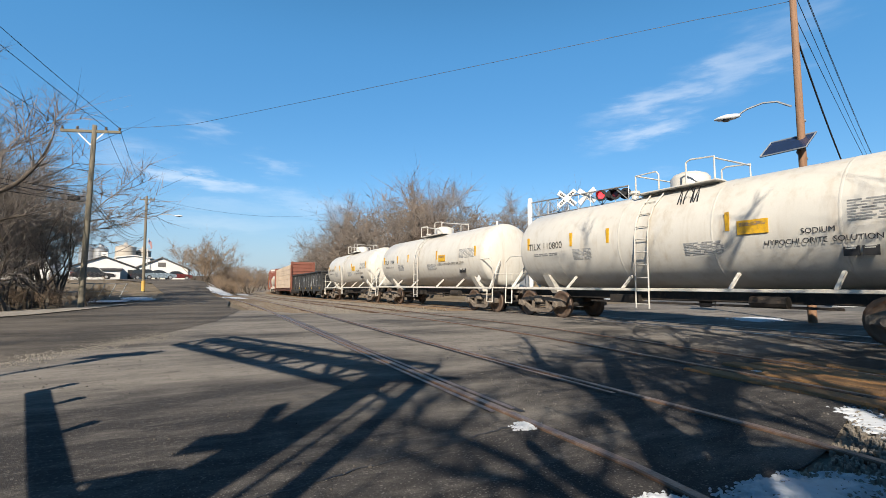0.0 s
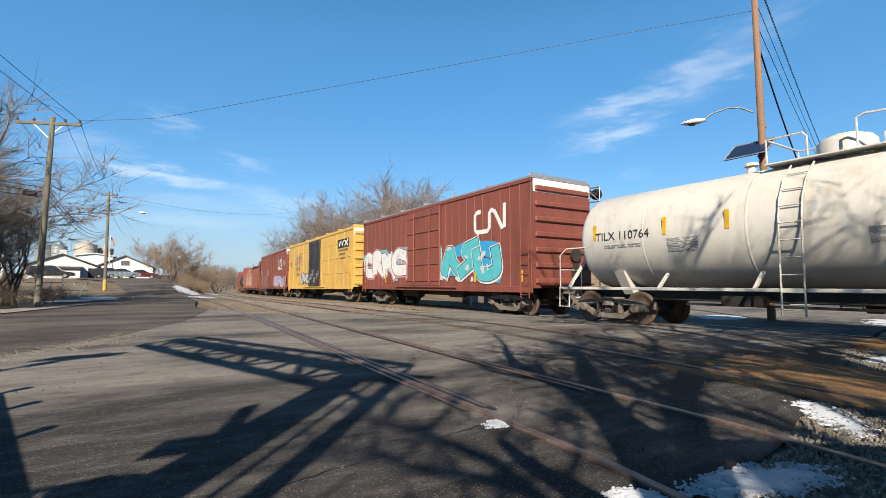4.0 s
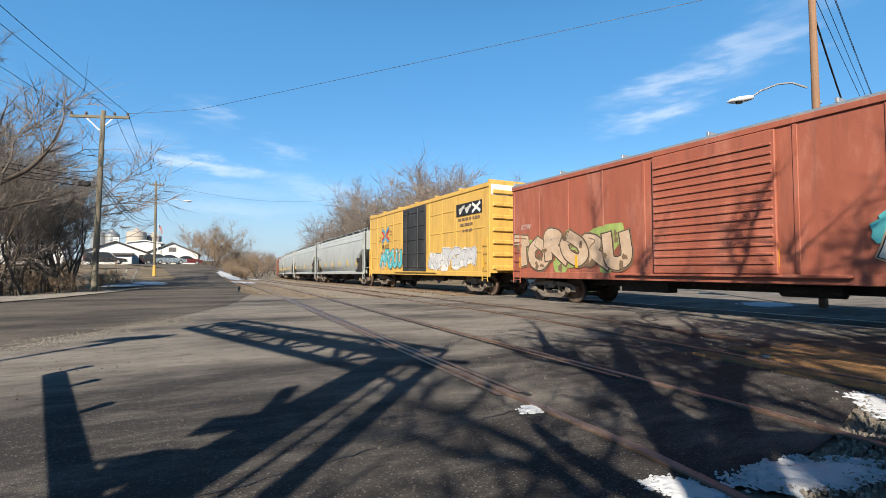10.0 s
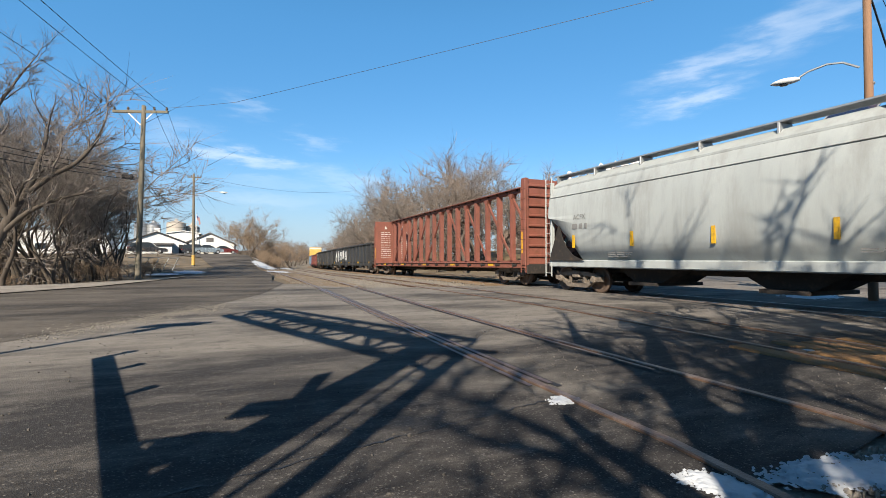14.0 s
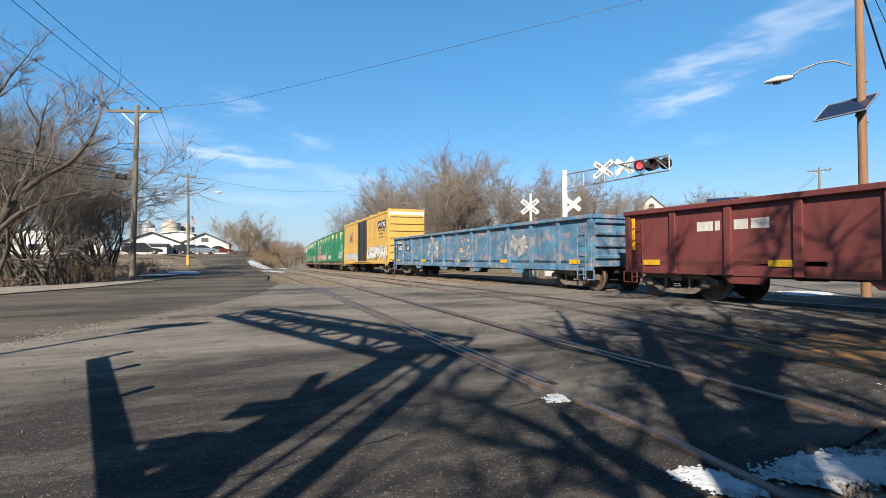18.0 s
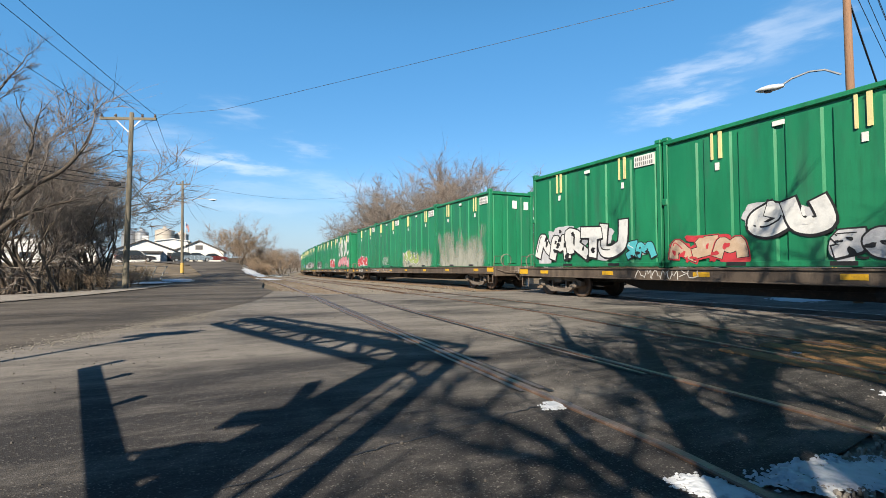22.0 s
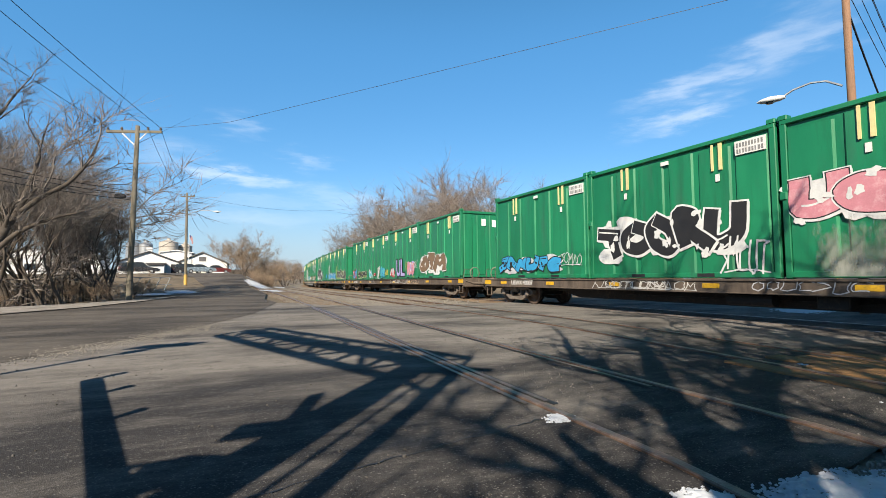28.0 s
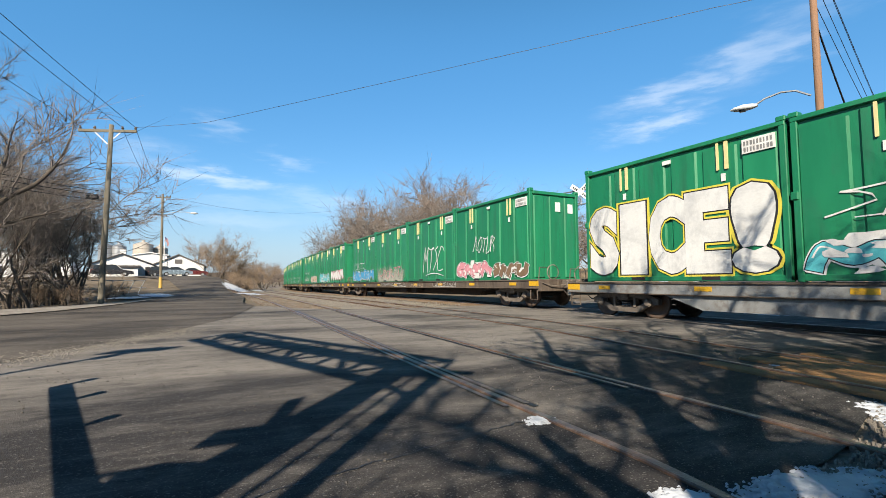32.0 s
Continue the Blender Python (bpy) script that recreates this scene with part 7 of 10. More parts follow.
def art(c, k, j):
    """Paint on the street side of container j (0 leads) of flatcar k."""
    y = -1.235
    plan = {
        (0, 0): ("tag g_white 2.0 2.9 1.2 2.0", "mural g_silver g_black 0.3 2.9 0.2 1.15 5"), (0, 1): ("mural g_silver g_lime -1.8 0.6 0.25 0.9 4", "tag g_white -2.6 -0.6 1.3 2.0"),
        (0, 2): ("mural g_tan g_yellow -2.8 1.6 0.15 1.05 6", "tag g_white 1.2 2.7 0.5 1.3"), (0, 3): ("mural g_pink g_purple -2.8 2.7 0.1 1.2 6", "mural g_brown g_white -2.6 2.6 1.25 2.5 5", "ink 907 g_white -2.75 -1.75 2.6 3.1 0.08"),
        (1, 0): ("mural g_lime g_lime -2.9 2.9 0.15 1.1 6", "ink KRATE g_white -2.6 2.3 1.5 2.2 0.05"), (1, 1): ("tag g_white -2 0.4 0.3 1.1", "tag g_red 0.8 2.2 0.3 0.9"), (1, 2): ("mural g_white g_black -0.6 1.0 0.6 1.6 2", "mural g_tan g_red -2.8 -0.8 0.1 0.9 3", "mural g_silver g_black 1.0 2.8 0.1 0.8 3"),
        (1, 3): ("mural g_white g_black -2.7 1.6 0.1 1.5 5", "mural g_cyan g_black 1.7 2.7 0.15 0.8 2"),
        (2, 0): ("dust -2.9 2.9 1.55",), (2, 1): ("mural g_lime g_white -2.3 0.3 0.2 1.05 4", "dust -2.9 2.9 0.9"), (2, 2): ("tag g_white -1 0.5 0.3 0.8",), (2, 3): ("mural g_red g_white -2.7 0.6 0.15 1.1 4",),
        (3, 0): ("ink DROC g_white -2.8 2.8 1.45 3.1 0.32", "mural g_pink g_pink -2.7 2.7 0.2 1.25 5"), (3, 1): ("mural g_red g_white -2.3 1.0 0.1 1.2 4",), (3, 2): ("tag g_white 0 2.4 0.2 0.8",), (3, 3): ("mural g_black g_white -2.2 2.0 0.1 1.1 5",),
        (4, 0): ("mural g_silver g_black -2.75 -0.75 0.15 1.15 3", "mural g_silver g_red -0.15 1.75 0.3 1.15 4", "tag g_white 1.9 2.85 0.6 1.1", "tag g_white 1.9 2.7 1.15 1.75"), (4, 1): ("mural g_black g_white -2.7 2.7 0.1 1.3 5",), (4, 2): ("mural g_white g_black -2.6 -0.2 0.1 0.95 3", "mural g_white g_silver 0.2 2.6 0.1 1.0 4"), (4, 3): ("mural g_blue g_yellow -2.4 1.4 0.1 1.2 5",),
        (5, 0): ("dust -2.9 2.9 1.1", "tag g_white -1.2 1.6 0.4 1.0"), (5, 1): ("tag g_white -2 0 0.3 0.8", "tag g_white 0.6 2.4 0.4 0.9"), (5, 2): ("mural g_cyan g_yellow -2.5 1.7 0.3 1.6 5",), (5, 3): ("dust -2.8 2.0 1.3", "tag g_white -2 2 1.8 2.1"),
        (6, 0): ("word DAFOR g_black g_white -0.2 2.85 0.15 1.0", "tag g_white -2.4 2 1.3 2.5", "dust -2.9 1.0 1.5"), (6, 1): ("mural g_pink g_white -2.8 -0.9 1.1 2.2 2", "tag g_white -0.3 2.6 1.1 2.0", "dust -2.6 2.4 1.0"),
        (6, 2): ("mural g_black g_white -2.4 2.2 0.5 1.9 5", "tag g_white 1.6 2.8 0.2 1.0"), (6, 3): ("mural g_blue g_black -2.7 1.5 0.2 0.95 6", "tag g_white 1.3 2.7 0.5 0.9"),
        (7, 0): ("mural g_brown g_white -2.6 0.9 0.25 1.5 3",), (7, 1): ("word UL g_purple g_black -1.3 0.55 0.15 1.45", "mural g_silver g_red -2.6 -1.75 0.15 0.95 2", "mural g_pink g_purple 1.1 2.4 0.15 1.25 3", "tag g_lime 0.65 1.05 0.6 1.2", "tag g_white 2.2 2.95 0.75 1.2", "tag g_yellow 1.9 2.5 0.04 0.2"), (7, 2): ("mural g_cyan g_white -2.7 -1.7 0.1 0.9 2", "mural g_red g_red -1.2 -0.7 0.3 0.6 2", "tag g_white -0.1 0.5 0.1 1.0", "mural g_cyan g_blue 0.8 2.0 0.1 1.0 3", "tag g_yellow 2.1 2.9 0.35 0.75"), (7, 3): ("mural g_blue g_red -2.7 -1.3 0.1 1.1 3", "mural g_black g_lime -0.6 2.6 0.1 0.85 5"),
        (8, 0): ("mural g_black g_lime -2.6 2.7 0.1 1.15 7", "tag g_lime -2.9 -2.3 0.3 1.7"), (8, 1): ("mural g_blue g_silver -2.8 2.7 0.1 0.95 7", "tag g_white -2.8 -1.8 1.0 1.9"), (8, 2): ("tag g_white -2.8 -1.0 0.4 0.9", "mural g_blue g_blue 1.0 1.8 0.3 0.9 1"), (8, 3): ("mural g_black g_white -2.85 2.9 0.05 1.7 4", "tag g_white -2.6 -1.0 2.0 2.6", "tag g_white -0.2 1.4 2.1 2.75"),
        (9, 0): ("ink WONg g_white -2.0 2.5 1.35 3.1 0.13", "mural g_silver g_black -2.7 -0.4 0.1 0.85 4", "mural g_tan g_brown 0.0 2.2 0.1 0.85 4", "tag g_white -2.85 -2.35 1.0 1.6", "tag g_white -2.85 -2.35 1.75 2.3", "tag g_white -2.85 -2.35 2.4 2.9"), (9, 1): ("mural g_white g_black -2.7 0.0 0.1 0.85 4", "mural g_black g_yellow 0.2 2.6 0.15 0.95 4"),
        (9, 2): ("mural g_cyan g_white -2.7 2.7 0.1 1.0 4", "tag g_white -2.4 2.0 1.3 1.9"), (9, 3): ("word SICE! g_white g_yellow -2.85 2.85 0.1 2.45",),
        (10, 0): ("mural g_pink g_white -2.8 0.2 0.1 0.95 4", "mural g_brown g_white 0.4 2.8 0.1 0.8 4", "tag g_white -1.2 0.6 1.3 2.0"), (10, 1): ("tag g_white -0.6 1.8 0.4 1.8",), (10, 2): ("dust -2.9 2.9 0.9", "tag g_pink -2 2 0.3 0.9"), (10, 3): ("mural g_blue g_silver -2.8 2.6 0.1 1.0 7", "tag g_white -2.4 0.6 1.1 1.6"),
        (11, 0): ("mural g_white g_pink -2.5 2.4 0.2 1.3 5",), (11, 1): ("mural g_cyan g_white -2.6 2.6 0.1 1.1 5",), (11, 2): ("mural g_tan g_white -2.6 1.6 0.1 0.9 5",), (11, 3): ("tag g_white -2 2 0.4 1.4",),
    }.get((k, j), ("tag g_white -1.5 1.5 0.3 1.0",))
    for q, spec in enumerate(plan):
        w = spec.split()
        seed = 1000 + k * 40 + j * 10 + q
        if w[0] == "mural":
            mural(c, *map(float, w[3:7]), y - 0.002 * q, "green" if w[1] == "g_green" else w[1], w[2], seed, None, int(w[7]))
        elif w[0] == "tag":
            scrawl(c, *map(float, w[2:6]), y - 0.002 * q, w[1], seed, min(0.07, 0.075 * (float(w[5]) - float(w[4]))), 4 + seed % 3)
        elif w[0] == "ink":
            hand_word(c, w[1], *map(float, w[3:7]), y - 0.002 * q, w[2], float(w[7]), seed)
        elif w[0] == "word":
            word_mural(c, w[1], *map(float, w[4:8]), y - 0.002 * q, "green" if w[2] == "g_green" else w[2], "green" if w[3] == "g_green" else w[3], 0.0 if w[2] == w[3] else 0.05)
        elif w[0] == "dust":
            a, b, h = map(float, w[1:4])
            part("dusty_patch", Geo().box(a, b, y - 0.006, y - 0.003, 0.05, h * 1.5), M["grime"], c, "dusty pale area low on the side")


def flats():
    first = flat_car("brown steel container flatcar with yellow reflectors and tagged sill", 27.2)
    box = container("green steel waste container with yellow stripes and a number board")
    for k, f in enumerate(FRONT):
        fl = first if k == 0 else copy_thing(first, Matrix())
        if k == 9:
            for o in fl.children:
                if o.name.split(".")[0] in ("side_sill", "deck", "end_sill"):
                    o.data = o.data.copy()
                    o.data.materials[0] = M["flat_grey"]
            fl["label"] = "pale grey container flatcar with deep side girders"
            for sy in (-1, 1):
                part("side_girder", Geo().prism([(-9.4, 0.74), (-8.2, 0.34), (8.2, 0.34), (9.4, 0.74)], "y", sy * 1.30 - 0.03, sy * 1.30 + 0.03), M["flat_grey"], fl)
        CARS.append((fl, f + 12.3, 0.0))
        marks = {0: "USWX 1", 3: "USWX 20351", 5: "USWX 20331", 6: "USWX 40007", 7: "USWX 85005", 2: "USWX 20333"}.get(k)
        for j in range(4):
            c = box if k == j == 0 else copy_thing(box, Matrix())
            CARS.append((c, f + 3.05 + 6.15 * j, 1.06))
            cars_art.append((c, k, j))
        if marks:
            flat_marks.append((fl, marks))
    for c, k, j in cars_art:
        art(c, k, j)
    for fl, marks in flat_marks:
        lettering(marks, 0.27, M["white"], fl, -10.0, -1.387, 0.885, 0.006)
    for fl in [q[0] for q in CARS if q[0].name.startswith("container_flatcar")]:
        r = random.Random(fl.name)
        for q in range(4):
            x = r.uniform(-10.5, 9.5)
            x = x if abs(x + 10) > 2.6 else x + 5
            scrawl(fl, x, x + r.uniform(1.8, 3.0), 0.77, 1.01, -1.385, r.choice(("white_worn", "g_silver", "g_tan")), r.randrange(999), 0.03, 7)


cars_art, flat_marks = [], []
flats()


# ---- poles, wires, signals, houses, vehicles ----
def utility_pole(x, y, h, r, material, label, lean=(0, 0), arm=None):
    z = gz(x, y)
    p = thing("utility_pole", label, "utility pole", pose(x, y, z))
    part("shaft", Geo().lathe([(r * 1.12, -0.3), (r * 1.1, 0.3), (r, h * 0.4), (r * 0.78, h), (0.0, h + 0.01)], 14, "z"), M[material], p, smooth=True).matrix_basis = pose(0, 0, 0, lean[0], lean[1], 0)
    if arm:
        az, half, za = arm
        d = Vector((math.sin(radians(az)), math.cos(radians(az)), 0))
        part("crossarm", Geo().bar(-d * half + Vector((0, 0, za)), d * half + Vector((0, 0, za)), 0.10, 0.12), M[material], p)
        for k in (-1, 1):
            part("brace", Geo().bar(d * k * half * 0.45 + Vector((0, 0, za - 0.05)), Vector((0, 0, za - 0.65)), 0.02, 0.05), M["galv"], p)
        for k in (-0.95, -0.45, 0.5, 0.95):
            q = d * k * half + Vector((0, 0, za + 0.05))
            part("insulator", Geo().lathe([(0.0, 0.2), (0.05, 0.18), (0.045, 0.12), (0.075, 0.10), (0.04, 0.05), (0.02, 0.0)], 8, "z", tuple(q)), M["truck"], p)
    return p


def wire(points, r=0.012, sag=0.6, label="black overhead wire strung between poles", n=14):
    pts = [Vector(points[0])]
    for a, b in zip(points, points[1:]):
        a, b = Vector(a), Vector(b)
        pts += [a.lerp(b, i / n) - Vector((0, 0, 4 * sag * (i / n) * (1 - i / n))) for i in range(1, n + 1)]
    return solid("overhead_wire", Geo().tube(pts, r, 4), M["wire"], label, "wire")


def lamp_arm(p, base, tip, head_dir):
    b, t = Vector(base), Vector(tip)
    mid = b.lerp(t, 0.5) + Vector((0, 0, 0.28))
    pts = [b, b.lerp(mid, 0.5) + Vector((0, 0, 0.10)), mid, mid.lerp(t, 0.6) + Vector((0, 0, 0.06)), t]
    part("bracket_arm", Geo().tube(pts, 0.032, 7), M["galv"], p)
    hd = Vector(head_dir).normalized()
    side = Vector((-hd.y, hd.x, 0))
    g = Geo()
    for k, (a, w, hh) in enumerate(((-0.1, 0.06, 0.05), (0.05, 0.12, 0.09), (0.30, 0.19, 0.11), (0.55, 0.15, 0.07), (0.68, 0.03, 0.02))):
        c = t + hd * a
        for i in range(10):
            th = 2 * math.pi * i / 10
            g.v.append(tuple(c + side * w * math.cos(th) + Vector((0, 0, hh * math.sin(th)))))
    for k in range(4):
        for i in range(10):
            g.f.append((k * 10 + i, k * 10 + (i + 1) % 10, (k + 1) * 10 + (i + 1) % 10, (k + 1) * 10 + i))
    head = part("lamp_head", g, M["alu"], p, smooth=True)
    c = t + hd * 0.32 - Vector((0, 0, 0.07))
    part("lens", Geo().lathe([(0.0, -0.07), (0.10, -0.05), (0.14, 0.0)], 10, "z", tuple(c)), M["window"], head)


# street side, left
pl = utility_pole(-4.16, 27.68, 8.75, 0.125, "pole", "weathered grey wooden utility pole with a crossarm beside the street", (0.6, 1.0), (112, 1.35, 8.45))
part("splice_case", Geo().cbox(-0.75, -0.25, -0.08, 0.08, 5.05, 5.25, 0.04), M["wire"], pl)
part("ground_wire", Geo().cyl((0.12, -0.12, 0), (0.09, -0.12, 6), 0.012, None, 4), M["wire"], pl)
p2 = utility_pole(-3.66, 58.8, 10.1, 0.14, "pole", "weathered wooden utility pole with a street lamp and yellow guard", (0, -0.4), (100, 0.7, 9.7))
lamp_arm(p2, (0.1, -0.1, 7.7), (2.7, -0.6, 8.1), (1, -0.1, 0))
part("yellow_guard", Geo().lathe([(0.175, 0.0), (0.175, 1.05), (0.15, 1.1)], 10, "z"), M["ttx"], p2)
A = Vector((-4.16, 27.68, gz(-4.16, 27.68)))
B = Vector((-3.66, 58.8, gz(-3.66, 58.8)))
arm = lambda k, z: A + Vector((math.sin(radians(112)) * k, math.cos(radians(112)) * k, z))
armb = lambda k, z: B + Vector((k, -0.2 * k, z))
OFF = Vector((-13.0, -4.0, 11.5))
for k, q in ((-1.28, -0.6), (0.65, 0.1), (1.28, 0.6)):
    wire([arm(k, 8.65), armb(q, 9.85)], 0.011, 0.9)
    wire([OFF + Vector((k * 1.2, 0, 0)), arm(k, 8.65)], 0.011, 0.5)
for k, z in enumerate((5.45, 5.25, 5.0)):
    wire([A + Vector((0.1, 0, z)), B + Vector((0.0, 0, 6.2 - 0.25 * k))], 0.018, 1.0)
    wire([Vector((-18, 10 - k, 7.3 - 0.4 * k)), A + Vector((-0.1, 0, z))], 0.018, 0.8)
wire([B + Vector((0, 0, 8.6)), Vector((-3.0, 92, 9.0))], 0.015, 0.8)
wire([B + Vector((0, 0, 6.0)), Vector((-12, 92, 6.0))], 0.02, 0.8)
wire([B + Vector((0, 0, 5.6)), Vector((-14, 90, 5.6))], 0.02, 0.8)
wire([B + Vector((0.5, 0, 9.85)), Vector((20, 70, 12.0)), Vector((40, 62, 12.5))], 0.012, 1.2)

# the brown pole past the train, with lamp and solar panel
RX, RY = 16.93, 7.33
rz0 = gz(RX, RY)
pr = utility_pole(RX, RY, 12.4, 0.11, "pole_brown", "brown wooden pole with a street lamp and a solar panel", (0.4, -1.4))
lamp_arm(pr, (-0.2, 0.15, 6.80), (-0.72, 1.55, 6.85), (-0.36, 0.93, 0.0))
g = Geo()
nrm = Vector((-0.98, 0.0, 0)).normalized()
sd = Vector((-nrm.y, nrm.x, 0))
up = (Vector((0, 0, 1)) * 0.62 - nrm * 0.78).normalized()
c0 = Vector((-0.35, 0.25, 5.55))
fn = sd.cross(up)
cs = [c0 + sd * a * 0.64 + up * b * 0.46 + fn * e for e in (-0.02, 0.02) for a, b in ((-1, -1), (1, -1), (1, 1), (-1, 1))]
g.add(cs, [(0, 1, 2, 3), (4, 5, 6, 7), (0, 1, 5, 4), (1, 2, 6, 5), (2, 3, 7, 6), (3, 0, 4, 7)])
sp = part("solar_panel", g, M["panel"], pr, "dark blue solar panel in a grey frame")
part("panel_frame", Geo().tube([cs[4], cs[5], cs[6], cs[7], cs[4]], 0.025, 4), M["galv"], sp)
part("panel_bracket", Geo().bar((0, 0, 5.35), tuple(c0), 0.05, 0.05).cyl((-0.2, 0, 5.3), (-0.05, 0, 5.3), 0.10, None, 8), M["galv"], pr)
for z in (5.5, 6.3, 5.1):
    part("pole_band", Geo().lathe([(0.125, z - 0.03), (0.131, z), (0.125, z + 0.03)], 12, "z"), M["galv"], pr)
TOPR = Vector((RX, RY, rz0))
FP = [Vector((64, 32.0, 0)), Vector((78, 24.3, 0)), Vector((98, 56.5, 0))]
for q in FP:
    q.z = gz(q.x, q.y)
wire([TOPR + Vector((0, 0, 11.9)), TOPR + Vector((0.3, 0.2, 9.6)), Vector((23.4, 8.8, 6.2)), Vector((33, 10.6, 4.8))], 0.03, 0.15, "thick black cable drooping from the pole")
for k, (h0, h1) in enumerate(((11.6, 9.2), (11.9, 9.0), (10.9, 8.0), (10.2, 7.4))):
    wire([TOPR + Vector((0.2 * k, 0.1 * k, h0)), FP[1] + Vector((0.3 * k, 0, h1))], 0.013, 0.8)
wire([TOPR + Vector((0, 0, 12.2)), Vector((40, -6, 12.5))], 0.013, 0.4)
wire([arm(1.28, 8.65), Vector((0.2, 26.0, 9.03)), Vector((14.95, 9.29, 10.05)), TOPR + Vector((0, 0, 10.3))], 0.009, 0.02)
for k, q in enumerate(FP):
    f = utility_pole(q.x, q.y, 9.2, 0.14, "pole", "grey wooden utility pole with a crossarm along the street", (0, 0), (150, 1.1, 8.8))
for a, b in ((0, 2),):
    for h in (8.9, 8.5, 6.2):
        wire([FP[a] + Vector((0, 0, h)), FP[b] + Vector((0, 0, h))], 0.014, 0.5)


so = thing("solar_post", "slim grey post with a small solar panel and a cabinet", "sign post", pose(31.0, 11.9, gz(31.0, 11.9)))
part("post", Geo().lathe([(0.09, -0.1), (0.09, 4.4), (0.0, 4.42)], 10, "z"), M["pole"], so)
part("solar_panel", Geo().prism([(-0.52, 4.05), (0.42, 4.45), (0.40, 4.50), (-0.54, 4.10)], "x", -0.75, 0.75), M["panel"], so, m=pose(0, 0, 0, 0, 0, -20))
part("cabinet", Geo().cbox(-0.5, 0.5, -0.45, 0.45, 0, 0.75, 0.03), M["alu"], so, m=pose(-0.6, -0.3, 0))


def signal_pair(parent, at, face, lit, along, disc=0.30, gap=0.36):
    """Two round flashers with black backgrounds, hoods and red lenses."""
    f, s = Vector(face).normalized(), Vector(along).normalized()
    up = f.cross(s)
    for k, on in zip((-1, 1), lit):
        c = Vector(at) + s * k * gap
        d = part("signal_disc", Geo().cyl(c - f * 0.02, c + f * 0.01, disc, None, 24), M["inkblack"], parent)
        g = Geo()
        for i in range(9):
            a0, a1 = math.pi * i / 9, math.pi * (i + 1) / 9
            p0, p1 = c + s * 0.155 * math.cos(a0) + up * 0.155 * math.sin(a0), c + s * 0.155 * math.cos(a1) + up * 0.155 * math.sin(a1)
            g.add([p0 + f * 0.01, p1 + f * 0.01, p1 + f * 0.28, p0 + f * 0.28], [(0, 1, 2, 3)])
        part("hood", g, M["inkblack"], d)
        part("lens", Geo().cyl(c + f * 0.01, c + f * 0.04, 0.145, 0.13, 18), M["lens_on" if on else "lens_off"], d)
        part("signal_housing", Geo().cyl(c - f * 0.20, c - f * 0.02, 0.13, 0.16, 14), M["inkblack"], d)


def crossbuck(parent, at, face, along, size=1.2):
    f, s = Vector(face).normalized(), Vector(along).normalized()
    for k in (-1, 1):
        d = (s * 0.78 + Vector((0, 0, 1)) * 0.62 * k).normalized()
        n = f.cross(d).normalized()
        c = Vector(at) + f * (0.012 * k)
        vs = [c + d * a * size / 2 + n * b * 0.115 + f * e for e in (-0.006, 0.006) for a, b in ((-1, -1), (1, -1), (1, 1), (-1, 1))]
        bl = part("crossbuck_blade", Geo().add(vs, [(0, 1, 2, 3), (4, 5, 6, 7), (0, 1, 5, 4), (1, 2, 6, 5), (2, 3, 7, 6), (3, 0, 4, 7)]), M["white"], parent)
        g = Geo()
        for a in (-0.36, -0.27, -0.18, 0.18, 0.27, 0.36):
            q = [c + d * (a + u) * size + n * v * 0.05 + f * 0.008 for u, v in ((-0.03, -1), (0.03, -1), (0.03, 1), (-0.03, 1))]
            g.add(q, [(0, 1, 2, 3)])
        part("blade_lettering", g, M["inkblack"], bl)


def truss_arm(parent, a, b, depth, n, r=0.035, width=0.0):
    a, b = Vector(a), Vector(b)
    dz = Vector((0, 0, depth))
    part("arm_chord", Geo().tube([a, b], r, 7), M["galv"], parent)
    part("arm_chord", Geo().tube([a + dz, b + dz * 0.8], r, 7), M["galv"], parent)
    for i in range(n + 1):
        t = i / n
        part("arm_strut", Geo().tube([a.lerp(b, t), a.lerp(b, t) + dz * (1 - 0.2 * t)], r * 0.6, 5), M["galv"], parent)
        if i < n:
            t2 = (i + 1) / n
            lo, hi = (t, t2) if i % 2 else (t2, t)
            part("arm_strut", Geo().tube([a.lerp(b, lo), a.lerp(b, hi) + dz * (1 - 0.2 * hi)], r * 0.55, 5), M["galv"], parent)


# far cantilever over the street, with flashing lights
FX, FY = 16.3, 19.9
fz = gz(FX, FY)
fc = thing("cantilever_signal", "white steel cantilever signal with crossbucks and red flashing lights", "railway signal", pose(FX, FY, fz))
part("mast", Geo().lathe([(0.125, 0), (0.125, 5.75), (0.10, 5.8), (0.0, 5.82)], 14, "z"), M["alu"], fc, smooth=True)
part("base_box", Geo().cbox(-0.3, 0.3, -0.3, 0.3, 0, 0.5, 0.03), M["concrete"], fc)
truss_arm(fc, (0, 0, 4.78), (0, -6.45, 4.70), 0.77, 9)
face = (-0.92, -0.39, 0)
signal_pair(fc, (-0.16, -5.5, 5.08), face, (True, False), (0.39, -0.92, 0), 0.25, 0.31)
signal_pair(fc, (0.18, -5.75, 5.08), (0.92, 0.3, 0), (False, True), (0.39, -0.92, 0), 0.25, 0.31)
crossbuck(fc, (-0.1, -2.9, 5.34), face, (0.39, -0.92, 0), 1.12)
crossbuck(fc, (0.1, -4.0, 5.3), (0.92, 0.39, 0), (0.39, -0.92, 0), 1.0)
signal_pair(fc, (-0.25, -0.1, 2.25), face, (True, False), (0.39, -0.92, 0))
crossbuck(fc, (0.2, -0.4, 3.95), (0.92, 0.39, 0), (0.39, -0.92, 0), 1.0)
